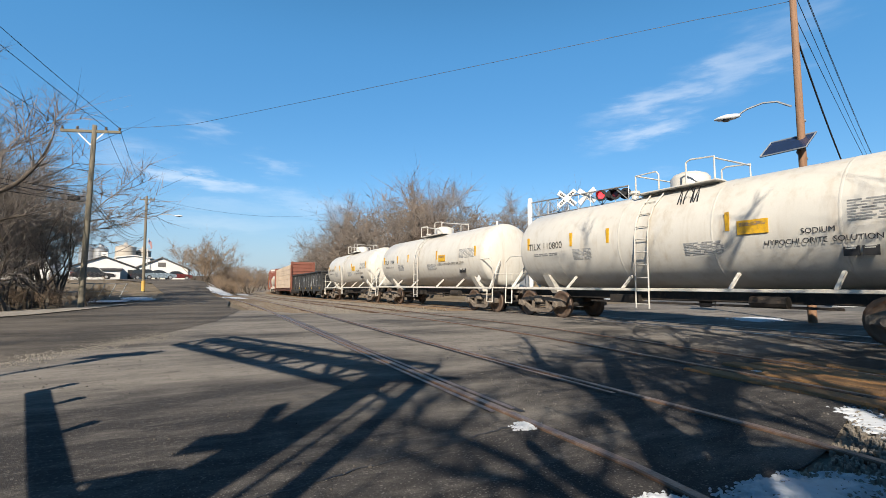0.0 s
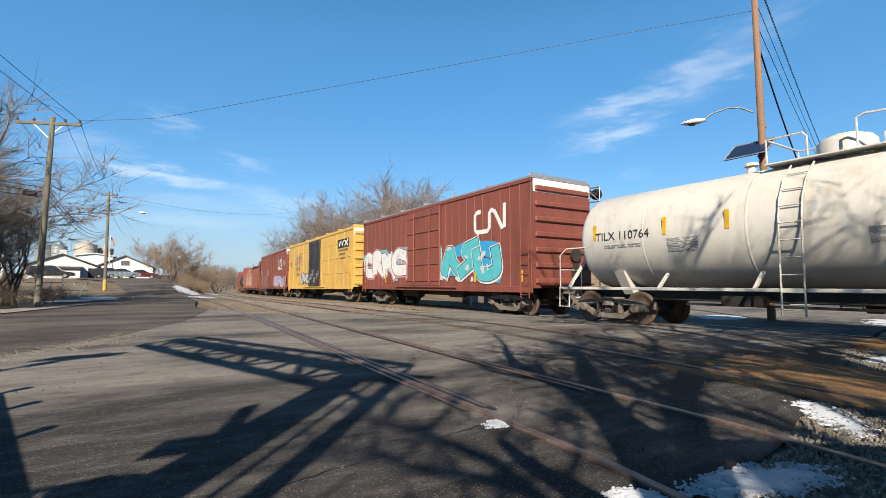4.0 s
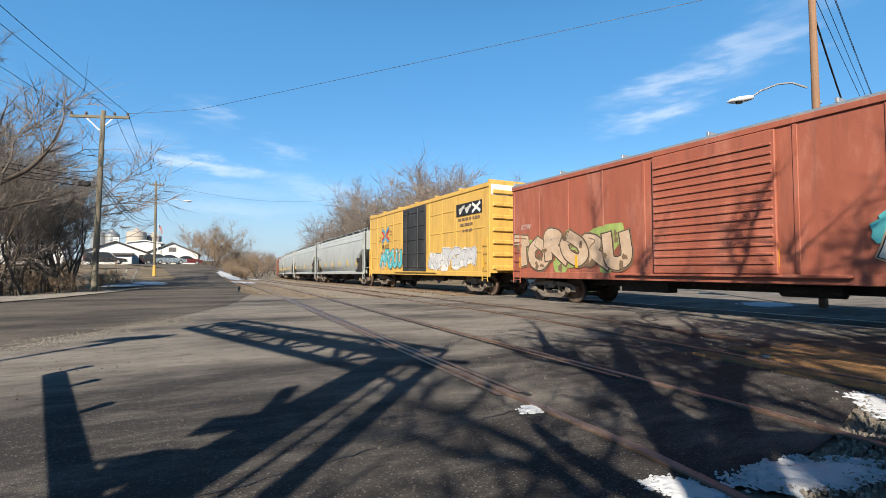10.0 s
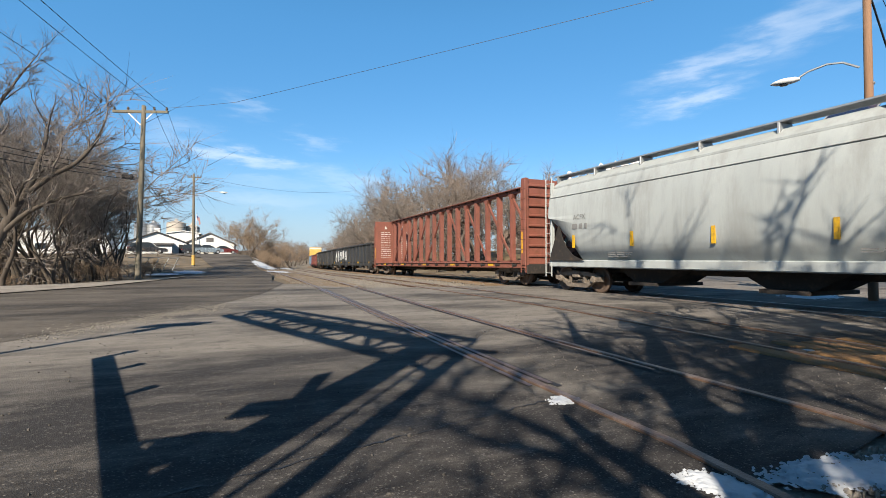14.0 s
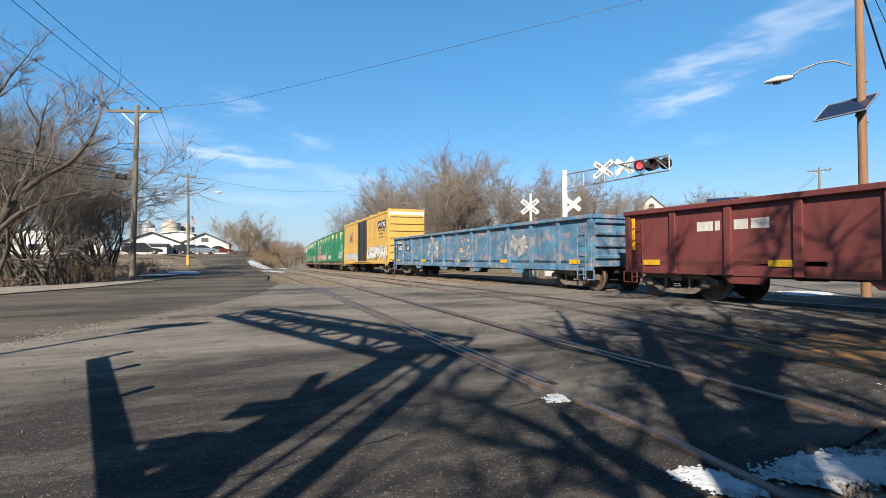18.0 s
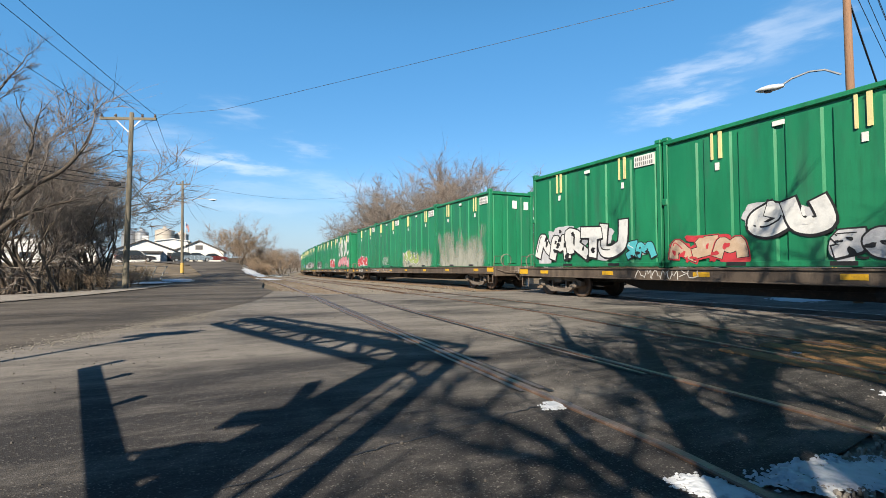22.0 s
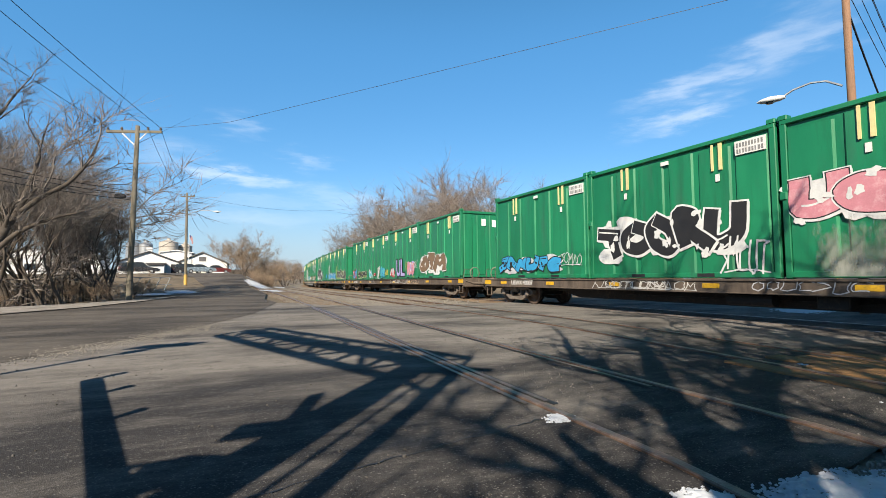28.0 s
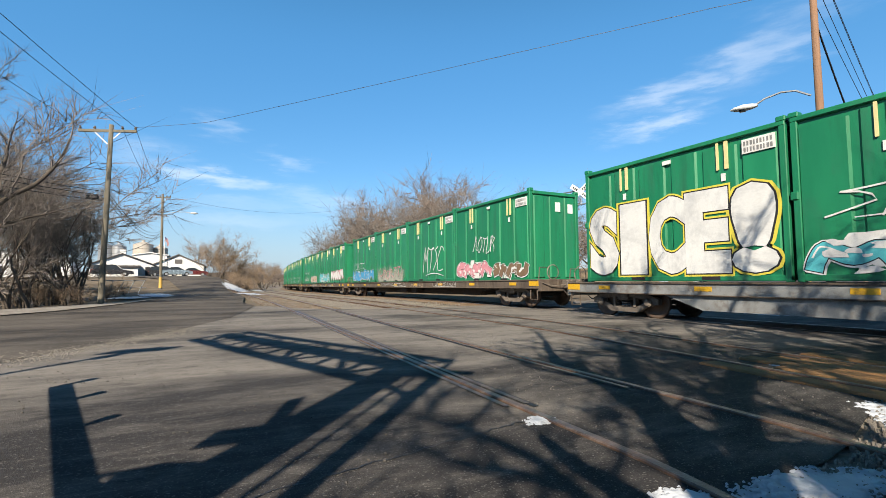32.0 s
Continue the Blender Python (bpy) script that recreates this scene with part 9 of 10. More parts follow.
# ---- trees and brush ----
class Bare:
    """A leafless tree: tapering, crooked trunk and limbs in one mesh, the fine branching in another."""

    def __init__(self, seed, twig_r=0.009, wiggle=0.16, spread=0.6, lift=0.05, shoots=4, depth=5, kids=(2, 4), reach=0.72, thick=3, slim=0.55):
        self.r = random.Random(seed)
        self.wood, self.twigs = Geo(), Geo()
        self.twig_r, self.wiggle, self.spread, self.lift, self.shoots, self.depth, self.kids, self.reach, self.thick, self.slim = twig_r, wiggle, spread, lift, shoots, depth, kids, reach, thick, slim

    def seg(self, p, q, r0, r1, thick):
        if thick:
            self.wood.cyl(p, q, r0, r1, 8 if r0 > 0.1 else 5, False)
            return
        d = (q - p).normalized()
        a = d.orthogonal().normalized()
        b = d.cross(a)
        o = len(self.twigs.v)
        for pp, rr in ((p, r0), (q, r1)):
            for k in range(3):
                t = 2.094 * k
                self.twigs.v.append(tuple(pp + a * (rr * math.cos(t)) + b * (rr * math.sin(t))))
        for k in range(3):
            self.twigs.f.append((o + k, o + (k + 1) % 3, o + 3 + (k + 1) % 3, o + 3 + k))

    def blade(self, p, q, rad):
        a = (q - p).orthogonal().normalized() * rad
        a.rotate(Matrix.Rotation(self.r.uniform(0, 3.14), 3, (q - p).normalized()))
        o = len(self.twigs.v)
        self.twigs.v += [tuple(p - a), tuple(p + a), tuple(q)]
        self.twigs.f.append((o, o + 1, o + 2))

    def side_way(self, d, wide):
        side = d.orthogonal().normalized()
        side.rotate(Matrix.Rotation(self.r.uniform(0, 6.283), 3, d))
        return (d * (1 - 0.5 * wide) + side * wide * self.r.uniform(0.8, 1.25) + Vector((0, 0, 0.15))).normalized()

    def grow(self, p, d, length, rad, level, bare=0.2):
        r, w = self.r, self.wiggle
        if level >= self.depth:
            q = p + (d + Vector((r.gauss(0, 0.12), r.gauss(0, 0.12), r.gauss(0.05, 0.1)))) * length
            m = p.lerp(q, 0.5) + Vector((r.gauss(0, 0.05), r.gauss(0, 0.05), 0)) * length
            self.blade(p, m, self.twig_r * 1.2)
            self.blade(p.lerp(m, 0.8), q, self.twig_r)
            for k in range(self.shoots):
                t = r.uniform(0.1, 0.9)
                a = p.lerp(q, t)
                self.blade(a, a + (d + Vector((r.gauss(0, 0.75), r.gauss(0, 0.75), r.gauss(0.10, 0.5)))) * length * r.uniform(0.5, 1.1), self.twig_r * 0.75)
            return
        n = 6 if level == 0 else 4 if level < 3 else 3
        tip = max(rad * 0.50, self.twig_r)
        pts, rads, ways = [p], [rad], [d]
        bend = Vector((r.gauss(0, w), r.gauss(0, w), 0)) * 0.5
        for i in range(n):
            d = (d + bend + Vector((r.gauss(0, w), r.gauss(0, w), r.gauss(self.lift, w * 0.6)))).normalized()
            if r.random() < 0.4:
                bend = -bend
            q = p + d * (length / n)
            rb = rad + (tip - rad) * (i + 1) / n
            self.seg(p, q, rads[-1], rb, level < self.thick)
            p = q
            pts.append(p), rads.append(rb), ways.append(d)
        self.sprout(pts, rads, ways, length, level, bare)
        self.grow(p, self.side_way(d, self.spread * 0.35), length * self.reach, tip, level + 1)
        self.grow(p, self.side_way(d, self.spread * 0.7), length * self.reach * r.uniform(0.7, 1.0), tip * 0.85, level + 1)

    def sprout(self, pts, rads, ways, length, level, bare=0.2, more=0):
        r = self.r
        n = len(pts) - 1
        for k in range(r.randint(*self.kids) + more):
            t = r.uniform(bare, 0.97) * n
            i = min(int(t), n - 1)
            at = pts[i].lerp(pts[i + 1], t - i)
            local = rads[i] + (rads[i + 1] - rads[i]) * (t - i)
            self.grow(at, self.side_way(ways[i + 1], self.spread), length * self.reach * r.uniform(0.55, 0.95) * (1.05 - 0.35 * t / n), max(local * r.uniform(0.75, 1.2) * self.slim, self.twig_r), level + 1)

    def limb(self, pts, rads, level=1, length=None, bare=0.3, more=2):
        """A limb along given points, which branches on by itself."""
        fine, fr = [], []
        pts = [Vector(q) for q in pts]
        for i in range(len(pts) - 1):
            for k in range(3):
                t = k / 3
                a, b, c, e = pts[max(i - 1, 0)], pts[i], pts[i + 1], pts[min(i + 2, len(pts) - 1)]
                fine.append(0.5 * (2 * b + (c - a) * t + (2 * a - 5 * b + 4 * c - e) * t * t + (3 * b - a - 3 * c + e) * t ** 3))
                fr.append(rads[i] + (rads[i + 1] - rads[i]) * t)
        fine.append(pts[-1]), fr.append(rads[-1])
        ways = [(b - a).normalized() for a, b in zip(fine, fine[1:])]
        ways = [ways[0]] + ways
        for i in range(len(fine) - 1):
            self.seg(fine[i], fine[i + 1], fr[i], fr[i + 1], True)
        total = sum((b - a).length for a, b in zip(fine, fine[1:]))
        self.sprout(fine, fr, ways, length or total * 0.6, level, bare, more)
        self.grow(fine[-1], ways[-1], (length or total * 0.6) * 0.7, fr[-1], level + 1)

    def done(self, fine):
        return self.wood.mesh("trunk", M["bark"], True, False), self.twigs.mesh("crown", M[fine], False, False)


def stand(seed, fine, trunks=1, trunk_r=0.17, stem=3.6, bole=0.45, lean=0.08, **kw):
    """A tree about 10 m high from one or more crooked stems."""
    b = Bare(seed, **kw)
    for k in range(trunks):
        a = b.r.uniform(0, 6.28)
        off = Vector((math.cos(a), math.sin(a), 0)) * (0.0 if trunks == 1 else b.r.uniform(0.15, 0.5))
        d = (Vector((0, 0, 1)) + off * 0.6 + Vector((b.r.gauss(0, lean), b.r.gauss(0, lean), 0))).normalized()
        b.grow(off * 0.7 - Vector((0, 0, 0.2)), d, stem * b.r.uniform(0.85, 1.15), trunk_r * b.r.uniform(0.75, 1.1), 0, bole)
    wood, twigs = b.done(fine)
    top = max(v.co.z for v in twigs.vertices)
    for me in (wood, twigs):
        me.transform(Matrix.Diagonal((10 / top, 10 / top, 10 / top, 1)))
    return wood, twigs


TREES = {
    # thicket trees: crooked dark stems, fine grey twigs
    "thicket1": stand(41, "twig_grey", 2, 0.15, 4.2, 0.5, 0.14, twig_r=0.008, wiggle=0.16, spread=0.60, lift=0.10, shoots=5, kids=(1, 2)),
    "thicket2": stand(42, "twig_grey", 2, 0.12, 4.4, 0.5, 0.16, twig_r=0.008, wiggle=0.15, spread=0.56, lift=0.10, shoots=5, kids=(1, 2)),
    "thicket3": stand(43, "twig_grey", 1, 0.15, 4.6, 0.45, 0.14, twig_r=0.008, wiggle=0.18, spread=0.65, lift=0.08, shoots=5, kids=(1, 3)),
    "thicket4": stand(44, "twig_grey", 2, 0.13, 4.8, 0.55, 0.18, twig_r=0.008, wiggle=0.18, spread=0.65, lift=0.10, shoots=5, kids=(1, 2)),
    # woodland trees: dense rounded crowns of fine twigs
    "wood1": stand(51, "twig_grey", 1, 0.16, 3.0, 0.35, 0.06, twig_r=0.014, wiggle=0.13, spread=0.82, lift=0.03, shoots=8, kids=(2, 4), depth=4, thick=2, slim=0.45, reach=0.78),
    "wood2": stand(52, "twig", 1, 0.15, 3.0, 0.35, 0.08, twig_r=0.014, wiggle=0.13, spread=0.82, lift=0.03, shoots=8, kids=(2, 4), depth=4, thick=2, slim=0.45, reach=0.78),
    "wood3": stand(53, "twig_grey", 1, 0.15, 3.2, 0.30, 0.08, twig_r=0.014, wiggle=0.13, spread=0.82, lift=0.03, shoots=8, kids=(2, 4), depth=4, thick=2, slim=0.45, reach=0.78),
    "far1": stand(54, "twig", 1, 0.15, 2.8, 0.25, 0.08, twig_r=0.017, wiggle=0.13, spread=0.82, lift=0.03, shoots=8, kids=(2, 4), depth=4, thick=1, slim=0.42, reach=0.78),
    "far2": stand(55, "twig_grey", 1, 0.14, 2.8, 0.25, 0.08, twig_r=0.017, wiggle=0.13, spread=0.82, lift=0.03, shoots=8, kids=(2, 4), depth=4, thick=1, slim=0.42, reach=0.78),
    "far3": stand(56, "twig", 2, 0.12, 3.0, 0.25, 0.10, twig_r=0.017, wiggle=0.13, spread=0.82, lift=0.03, shoots=8, kids=(1, 3), depth=4, thick=1, slim=0.42, reach=0.78),
    "bush": stand(57, "brush", 6, 0.08, 3.4, 0.10, 0.10, twig_r=0.018, spread=0.62, shoots=8, kids=(1, 3), depth=3, thick=1),
    "shrub": stand(58, "brush", 7, 0.09, 3.6, 0.05, 0.22, twig_r=0.035, spread=0.75, shoots=6, kids=(1, 3), depth=2, wiggle=0.3, thick=1),
    "shade3": stand(59, "twig", 1, 0.22, 3.4, 0.4, 0.05, twig_r=0.022, spread=0.6, shoots=4, kids=(1, 3), depth=4),
    "shade4": stand(61, "twig", 1, 0.24, 3.6, 0.4, 0.05, twig_r=0.030, spread=0.55, shoots=6, kids=(2, 3), depth=4, reach=0.74),
    "street": stand(60, "twig_grey", 1, 0.26, 2.6, 0.5, 0.05, twig_r=0.011, spread=0.95, lift=0.0, shoots=7, kids=(2, 3), reach=0.78, slim=0.5),
}


def plant(kind, x, y, height, turn, label, group, name="tree", lean=(0, 0), z=None):
    t = thing(name, label, "tree" if name == "tree" else name, pose(x, y, gz(x, y) if z is None else z, lean[0], lean[1], turn), group)
    s = height / 10.0
    for n, me in zip(("trunk", "crown"), TREES[kind]):
        part(n, me, None, t, m=Matrix.Diagonal((s, s, s, 1)))
    return t


r = random.Random(77)
# thicket left of the side street
for k in range(22):
    y = r.uniform(27.5, 41)
    a = 12.6 + 9.5 * ((k + r.random()) / 22)
    h = min(8.2 + (a - 12.3) * 0.42, 11.5) * (y / 31) ** 0.9 * r.uniform(0.88, 1.06)
    plant(("thicket1", "thicket2", "thicket3", "thicket4")[k % 4], -y * math.tan(radians(a)), y, h, r.uniform(0, 360), "crooked bare tree with dark stems in the roadside thicket", "bare trees of the thicket", lean=(r.uniform(-4, 4), r.uniform(-5, 5)))
for k in range(9):
    y = r.uniform(29, 40)
    a = 9.7 + 3.0 * (k + r.random()) / 9
    plant(("thicket2", "thicket4", "thicket3")[k % 3], -y * math.tan(radians(a)), y, (r.uniform(6.6, 8.0) + (a - 9.9) * 0.4) * (y / 33), r.uniform(0, 360), "young crooked bare tree with dark stems in the roadside thicket", "bare trees of the thicket", lean=(r.uniform(-4, 4), -r.uniform(0, 6)))
for k, (x, y, h) in enumerate(((-12.8, 33.5, 13.0), (-15.8, 31.0, 14.0), (-13.6, 38.0, 14.0), (-16.5, 36.0, 15.0), (-12.6, 44.0, 14.5), (-9.5, 47.0, 12.5), (-18.5, 44.0, 16.0))):
    plant(("wood1", "wood2", "wood3")[k % 3], x, y, h, r.uniform(0, 360), "tall bare tree with spreading limbs in the roadside thicket", "bare trees of the thicket")
# the old tree at the corner of the thicket, whose limbs arch over the verge
old = Bare(71, twig_r=0.008, wiggle=0.17, spread=0.62, shoots=6, kids=(2, 3), depth=5)
old.limb([(0, 0, -0.3), (0.15, 0, 1.4), (0.75, 0.1, 3.2), (1.45, 0.3, 4.9), (1.75, 0.5, 6.2)], [0.30, 0.25, 0.21, 0.16, 0.12], 1, 2.6, 0.55)
old.limb([(1.2, 0.25, 4.3), (2.3, 0.2, 5.4), (3.3, 0.1, 6.1), (4.1, 0.0, 7.2), (4.5, 0.1, 8.4)], [0.14, 0.12, 0.10, 0.07, 0.04], 2, 2.0, 0.25, 5)
old.limb([(0.45, 0.05, 2.4), (1.6, -0.2, 3.6), (2.9, -0.3, 4.3), (3.8, -0.2, 4.6)], [0.13, 0.11, 0.08, 0.05], 2, 1.7, 0.3, 4)
old.limb([(0.75, 0.1, 3.2), (0.2, -0.2, 5.0), (0.0, -0.3, 7.2), (0.6, -0.2, 9.0)], [0.17, 0.14, 0.11, 0.07], 1, 2.4, 0.3)
old.limb([(0.1, 0.0, 1.2), (-1.0, 0.2, 3.0), (-1.6, 0.3, 5.5), (-1.3, 0.4, 8.0)], [0.18, 0.15, 0.12, 0.08], 1, 2.4, 0.3)
TREES["old"] = old.done("twig_grey")
plant("old", -8.7, 24.2, 8.4, 0, "old bare tree with dark arching limbs beside the road", "bare trees of the thicket")
for k in range(50):
    y = r.uniform(28, 46)
    x = -0.20 * y - r.uniform(0, 1) ** 1.2 * 9.5
    plant("shrub", x, y, r.uniform(0.8, 1.7) + max(0, y - 33) * 0.13, r.uniform(0, 360), "tangle of dry brown brush under the trees", "roadside brush", "shrub")
for k in range(16):
    y = r.uniform(29, 52)
    plant("shrub", -0.075 * y - 1.6 - r.uniform(0.2, 2.2), y, r.uniform(0.7, 1.4), r.uniform(0, 360), "low dry brush beside the street", "roadside brush", "shrub")
for k in range(12):
    plant("shrub", r.uniform(-16, -5.5), r.uniform(56, 74), r.uniform(0.9, 1.8), r.uniform(0, 360), "low dry brush at the edge of the yard", "yard brush", "shrub")

# bushes between the side street and the track
for k, (x, y, h, kd) in enumerate(((3.0, 85, 9.2, "bush"), (4.6, 87, 8.4, "bush"), (1.6, 88, 7.4, "bush"), (3.6, 89, 9.0, "far2"), (6.6, 93, 5.6, "bush"), (4.2, 84, 6.4, "bush"), (8.0, 104, 6.4, "far1"), (9.6, 115, 6.0, "far2"), (7.0, 110, 7.5, "far3"), (11.5, 128, 7.5, "far2"), (10.0, 140, 8.0, "far1"), (0.2, 104, 7.0, "far3"),
                                   (13.5, 150, 8.5, "far1"), (16, 165, 9.0, "far2"), (13, 175, 9.0, "far3"), (20, 190, 9.5, "far1"), (8.5, 122, 7.0, "far1"), (17.5, 176, 9, "far3"), (22, 205, 10, "far2"), (15.0, 160, 8.5, "far2"), (18.5, 215, 11, "far1"), (25, 230, 12, "far3"), (30, 240, 12, "far2"), (34, 235, 12, "far1"), (11, 100, 6.0, "bush"), (13, 114, 6.4, "far3"), (15.5, 130, 6.8, "far1"), (18.3, 150, 7.5, "far2"), (22, 167, 8.5, "far3"), (27, 187, 9, "far1"), (33, 207, 10, "far2"), (40, 228, 11, "far3"), (46, 246, 12, "far1"), (53, 262, 12, "far2"), (60, 275, 13, "far3"), (67, 288, 13, "far1"))):
    plant(kd, x, y, h, r.uniform(0, 360), "bare brown multi-stemmed tree beside the track", "bare bushes by the track", "tree")
for k in range(60):
    t = r.uniform(0, 1)
    plant("shrub", 3.6 + t * 8.0 + r.uniform(-0.6, 1.6), 62 + t * 90 + r.uniform(-4, 4), r.uniform(1.2, 2.6) + 1.4 * t, r.uniform(0, 360), "dry brown brush on the bank beside the track", "trackside brush", "shrub")

# woods past the track
for k in range(64):
    t = k / 63
    y = 40 + 140 * t ** 1.2
    x = 12.62 + (max(0, y - 22) ** 2) / 1400 + 7.2 + (0.0, 2.6, 5.5, 9.5)[k % 4] + r.uniform(-0.8, 0.8)
    h = r.uniform(0.92, 1.06) * (12.6 if y < 52 else 14.0 if y < 64 else 15.6 if y < 85 else 13.6 if y < 110 else 11.0)
    plant(("far1", "wood3", "far2", "wood2", "wood1", "far3")[k % 6], x, y, h, r.uniform(0, 360), "bare brown tree at the edge of the woods", "bare trees of the woods")
for k, (x, y, h) in enumerate(((27, 34, 9.5), (31, 38, 10.5), (36, 40, 11), (43, 50, 12), (40, 44, 10.5), (48, 48, 11))):
    plant(("far2", "wood3", "wood1")[k % 3], x, y, h, r.uniform(0, 360), "bare grey tree behind the signal", "bare trees of the woods")
for k in range(26):
    y = 44 + 90 * r.random()
    x = 19.0 + (max(0, y - 22) ** 2) / 1400 + r.uniform(0, 5)
    plant("shrub", x, y, r.uniform(1.5, 3.5), r.uniform(0, 360), "dry brown brush below the woods", "woodland brush", "shrub")

# street trees and trees round the houses
for k, (x, y, h, kd) in enumerate(((52, 49, 8.5, "wood2"), (56, 60, 11, "far1"), (66, 60, 11, "far2"), (80, 55, 11, "far3"), (57.5, 44.5, 5.5, "far2"), (42, 60, 11, "far1"), (36, 56, 11, "far2"), (33, 47, 9, "far3"), (90, 54, 9, "far1"),
                                   (58, 16.5, 9.5, "far1"), (66, 17.0, 9, "far2"), (78, 19, 10, "far3"), (35.5, 8.6, 10.2, "street"), (45, 12.5, 10.5, "street"), (90, 24, 10, "far1"), (60, 8, 11, "far2"), (110, 33, 10, "far2"),
                                   (63.6, 29.3, 6.2, "far1"), (76, 68, 12, "far1"), (62, 72, 13, "far2"), (95, 78, 12, "far3"), (50, 60, 11, "far3"), (70, 62, 12, "far1"), (74, 56, 12, "far2"), (84, 60, 12, "far1"), (94, 60, 12, "far2"), (46, 52, 9, "far2"), (70, 14, 11, "far1"), (86, 19, 11, "far2"), (47, 5, 11, "far1"), (98, 28, 11, "far2"), (122, 44, 11, "far1"))):
    plant(kd, x, y, h, r.uniform(0, 360), "bare street tree beside the houses", "bare street trees")
for k, (x, y, h) in enumerate(((104, 47.5, 10.0), (110, 50, 8.0), (96, 45.5, 7.0))):
    t = thing("evergreen_tree", "dark green evergreen tree beyond the street", "tree", pose(x, y, gz(x, y)), "evergreens")
    g = Geo()
    for q in range(420):
        f = q / 420
        a = q * 2.4
        rr = h * 0.28 * (1 - f) ** 0.8
        p = Vector((rr * math.cos(a), rr * math.sin(a), h * (0.12 + 0.86 * f)))
        o = Vector((math.cos(a), math.sin(a), -0.35)) * (0.35 + 0.5 * (1 - f))
        sdv = Vector((-math.sin(a), math.cos(a), 0)) * 0.16
        g.add([p - sdv * 0.5, p + sdv * 0.5, p + o + sdv, p + o - sdv], [(0, 1, 2, 3)])
    part("crown", g, M["evergreen"], t)
    part("trunk", Geo().cyl((0, 0, -0.2), (0, 0, h * 0.9), 0.16, 0.03, 8), M["bark"], t)
for x, y in ((64.0, 39.0), (58.5, 50.5), (76.0, 41.0)):
    t = thing("hedge_shrub", "rounded green-brown shrub in front of the house", "shrub", pose(x, y, gz(x, y)), "house shrubs")
    g = Geo()
    rr = random.Random(int(x))
    for q in range(300):
        d = Vector((rr.gauss(0, 1), rr.gauss(0, 1), abs(rr.gauss(0, 1)))).normalized() * rr.uniform(0.8, 1.35)
        e = Vector((rr.gauss(0, 1), rr.gauss(0, 1), rr.gauss(0, 1))) * 0.07
        f = Vector((rr.gauss(0, 1), rr.gauss(0, 1), rr.gauss(0, 1))) * 0.07
        g.add([d - e, d + f, d + e], [(0, 1, 2)])
    part("foliage", g, M["lawn"], t)

# trees behind the viewpoint, which throw the branching shadows on the road and the train; limbs as (across the light, height)
def shade_tree(seed, x, y, limbs, label, **kw):
    b = Bare(seed, **kw)
    for pts, rads, level, length in limbs:
        b.limb([(0.763 * a, -0.647 * a, z) for a, z in pts], rads, level, length, 0.4, 1)
    TREES["shade"] = b.done("twig")
    return plant("shade", x, y, 10.0, 0, label, "bare roadside trees")


shade_tree(81, -0.32, -1.69, (
    (((0.0, -0.2), (0.0, 1.5), (-0.02, 3.0), (-0.05, 4.0), (0.08, 5.2), (0.22, 6.3)), (0.24, 0.21, 0.20, 0.16, 0.12, 0.08), 1, 2.2),
    (((0.0, 2.2), (0.28, 3.0), (0.75, 4.1), (1.25, 5.0), (1.35, 6.0), (1.9, 7.4), (2.1, 8.6)), (0.15, 0.13, 0.12, 0.12, 0.09, 0.07, 0.04), 1, 2.0),
    (((1.25, 5.0), (1.75, 5.6), (2.4, 6.2), (2.9, 7.0)), (0.09, 0.08, 0.06, 0.04), 2, 1.6),
    (((-0.05, 3.6), (-0.38, 4.5), (-0.85, 5.4), (-1.0, 6.6)), (0.12, 0.11, 0.09, 0.05), 2, 1.8),
    (((0.0, 1.9), (-0.35, 2.5), (-0.75, 2.9), (-0.95, 3.2)), (0.10, 0.09, 0.07, 0.04), 3, 1.2)),
    "large bare roadside tree with a forked trunk beside the crossing", twig_r=0.012, wiggle=0.2, spread=0.7, shoots=5, kids=(2, 4), depth=4)
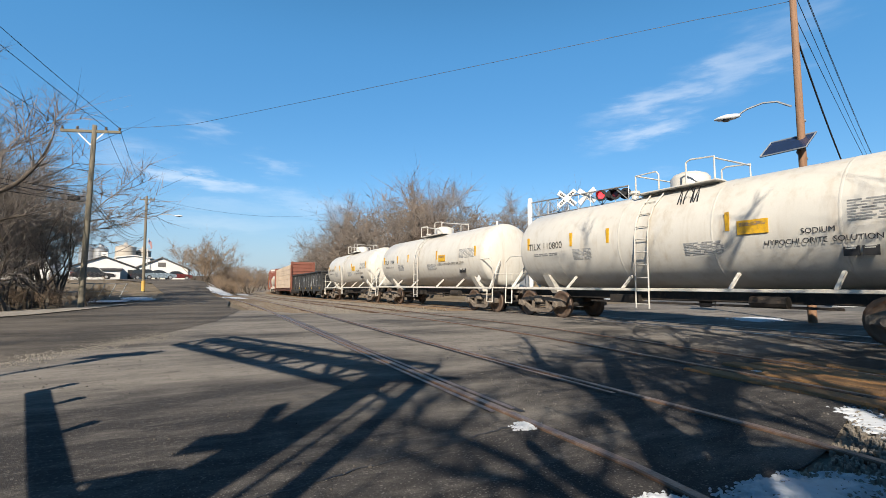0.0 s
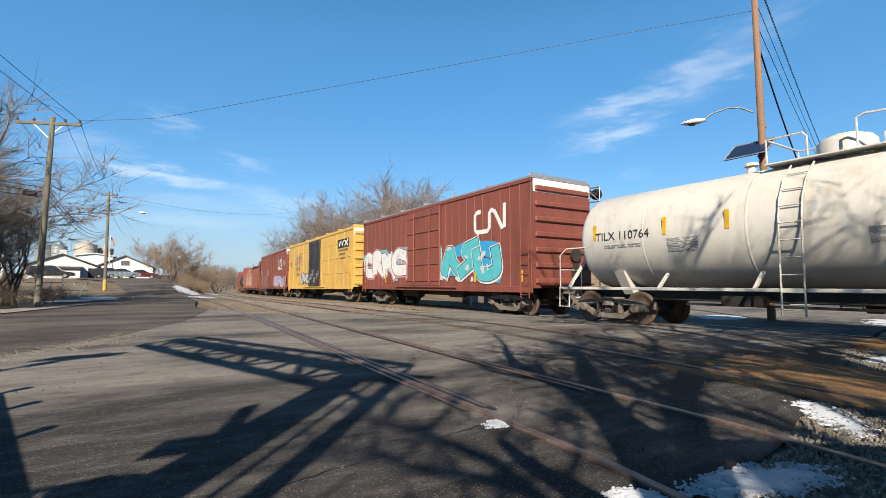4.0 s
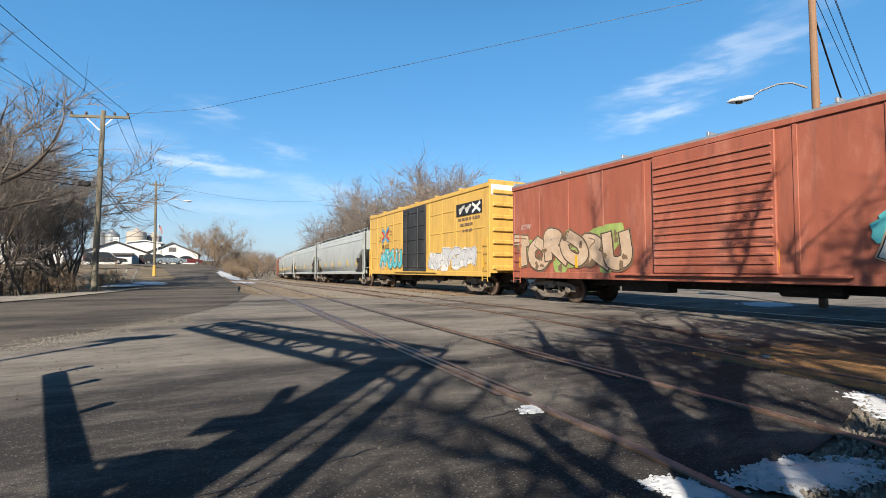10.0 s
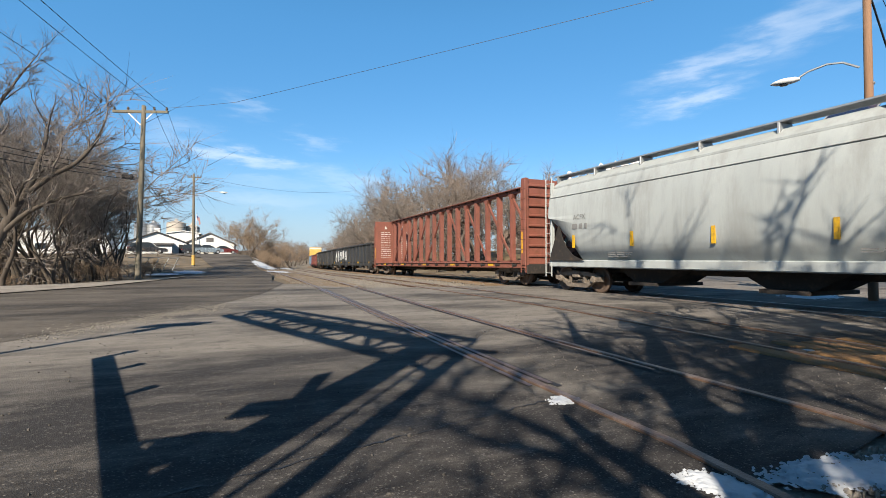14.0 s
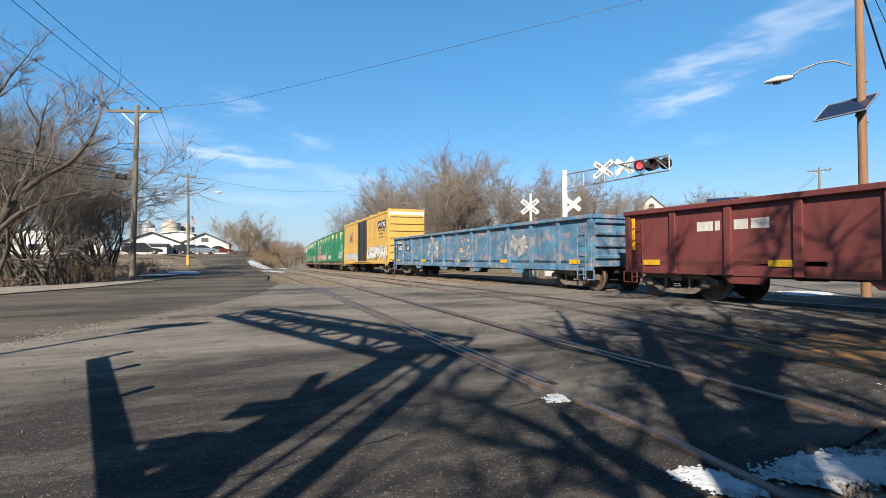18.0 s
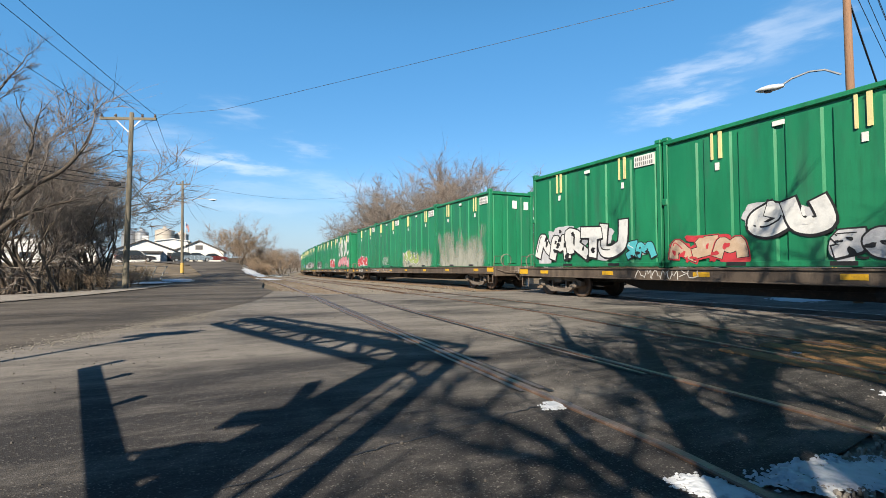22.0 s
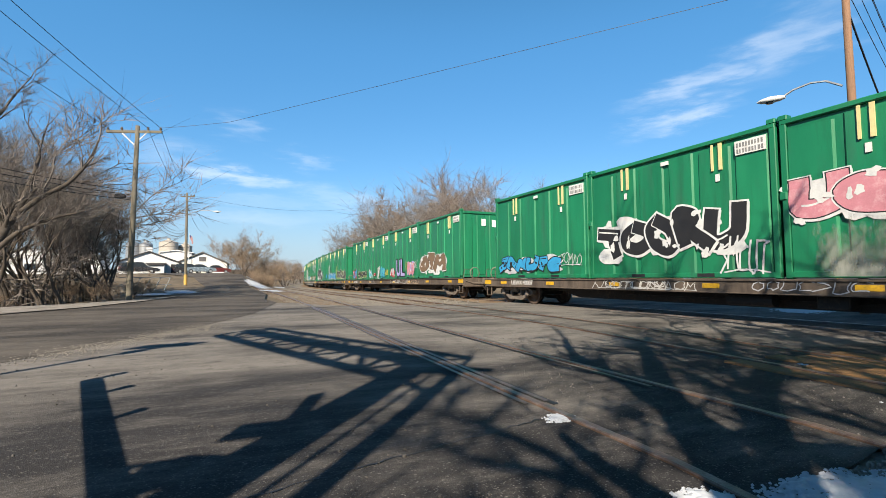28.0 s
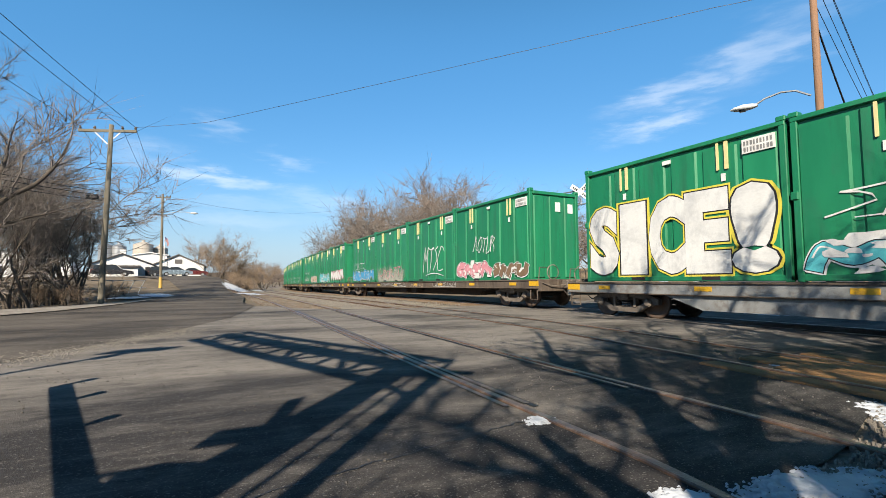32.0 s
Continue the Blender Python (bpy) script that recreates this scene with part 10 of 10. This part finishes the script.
for k, (kd, x, y, h, turn, lx, ly) in enumerate((("shade4", -0.3, -5.3, 10.0, 250, 0, 0), ("street", 5.6, -3.2, 12.0, 20, 0, 0), ("shade3", 4.2, -4.8, 13.5, 140, 0, 0), ("shade3", -2.9, -6.6, 9.5, 40, 0, 3), ("shade3", -1.7, -6.0, 9.0, 160, 0, 3), ("thicket3", 0.6, -6.4, 11.0, 20, 0, 0), ("wood1", -9.2, -4.0, 10.5, 30, 0, 0), ("wood2", -11.6, -2.6, 11.0, 200, 0, 0), ("wood3", -12.6, -3.4, 8.6, 10, 0, 0))):
    plant(kd, x, y, h, turn, "bare roadside tree with spreading branches beside the crossing", "bare roadside trees", lean=(lx, ly))
bg_ = thing("signal_bungalow", "grey steel signal cabinet beside the crossing", "cabinet", pose(1.45, -1.75, gz(1.45, -1.75), 0, 0, -40.3))
part("housing", Geo().cbox(-0.85, 1.35, -0.7, 0.7, 0.0, 2.05, 0.03), M["galv"], bg_)
part("roof", Geo().prism([(-0.8, 2.05), (0.8, 2.05), (0.8, 2.12), (0, 2.22), (-0.8, 2.12)], "x", -0.9, 1.4), M["galv"], bg_)
part("door", Geo().cbox(-0.45, 0.6, 0.70, 0.73, 0.1, 1.95, 0.01), M["alu"], bg_)

# far wooded rise that closes the horizon
g = Geo()
rr = random.Random(3)
ring = []
for i in range(181):
    a = radians(i * 2)
    d = 520 + 60 * math.sin(a * 3)
    ring.append((d * math.sin(a), d * math.cos(a), 9 + 3.0 * noise.noise((i * 0.35, 0, 0)) + 1.6 * noise.noise((i * 1.7, 3, 0))))
for (x0, y0, h0), (x1, y1, h1) in zip(ring, ring[1:]):
    g.add([(x0, y0, -6), (x1, y1, -6), (x1, y1, h1), (x0, y0, h0), (x1 * 1.1, y1 * 1.1, -6), (x0 * 1.1, y0 * 1.1, -6)], [(0, 1, 2, 3), (3, 2, 4, 5)])
solid("backdrop", g, M["ridge"], "distant low wooded rise along the horizon", "backdrop", kind="structure")


def motions():
    """The train comes down the line at an even speed."""
    for ob, u, up in CARS:
        walk(ob, [(t, track_pose(u - SPEED * (t - 16.0), 0.0, up)) for t in range(0, 33, 1)])


motions()
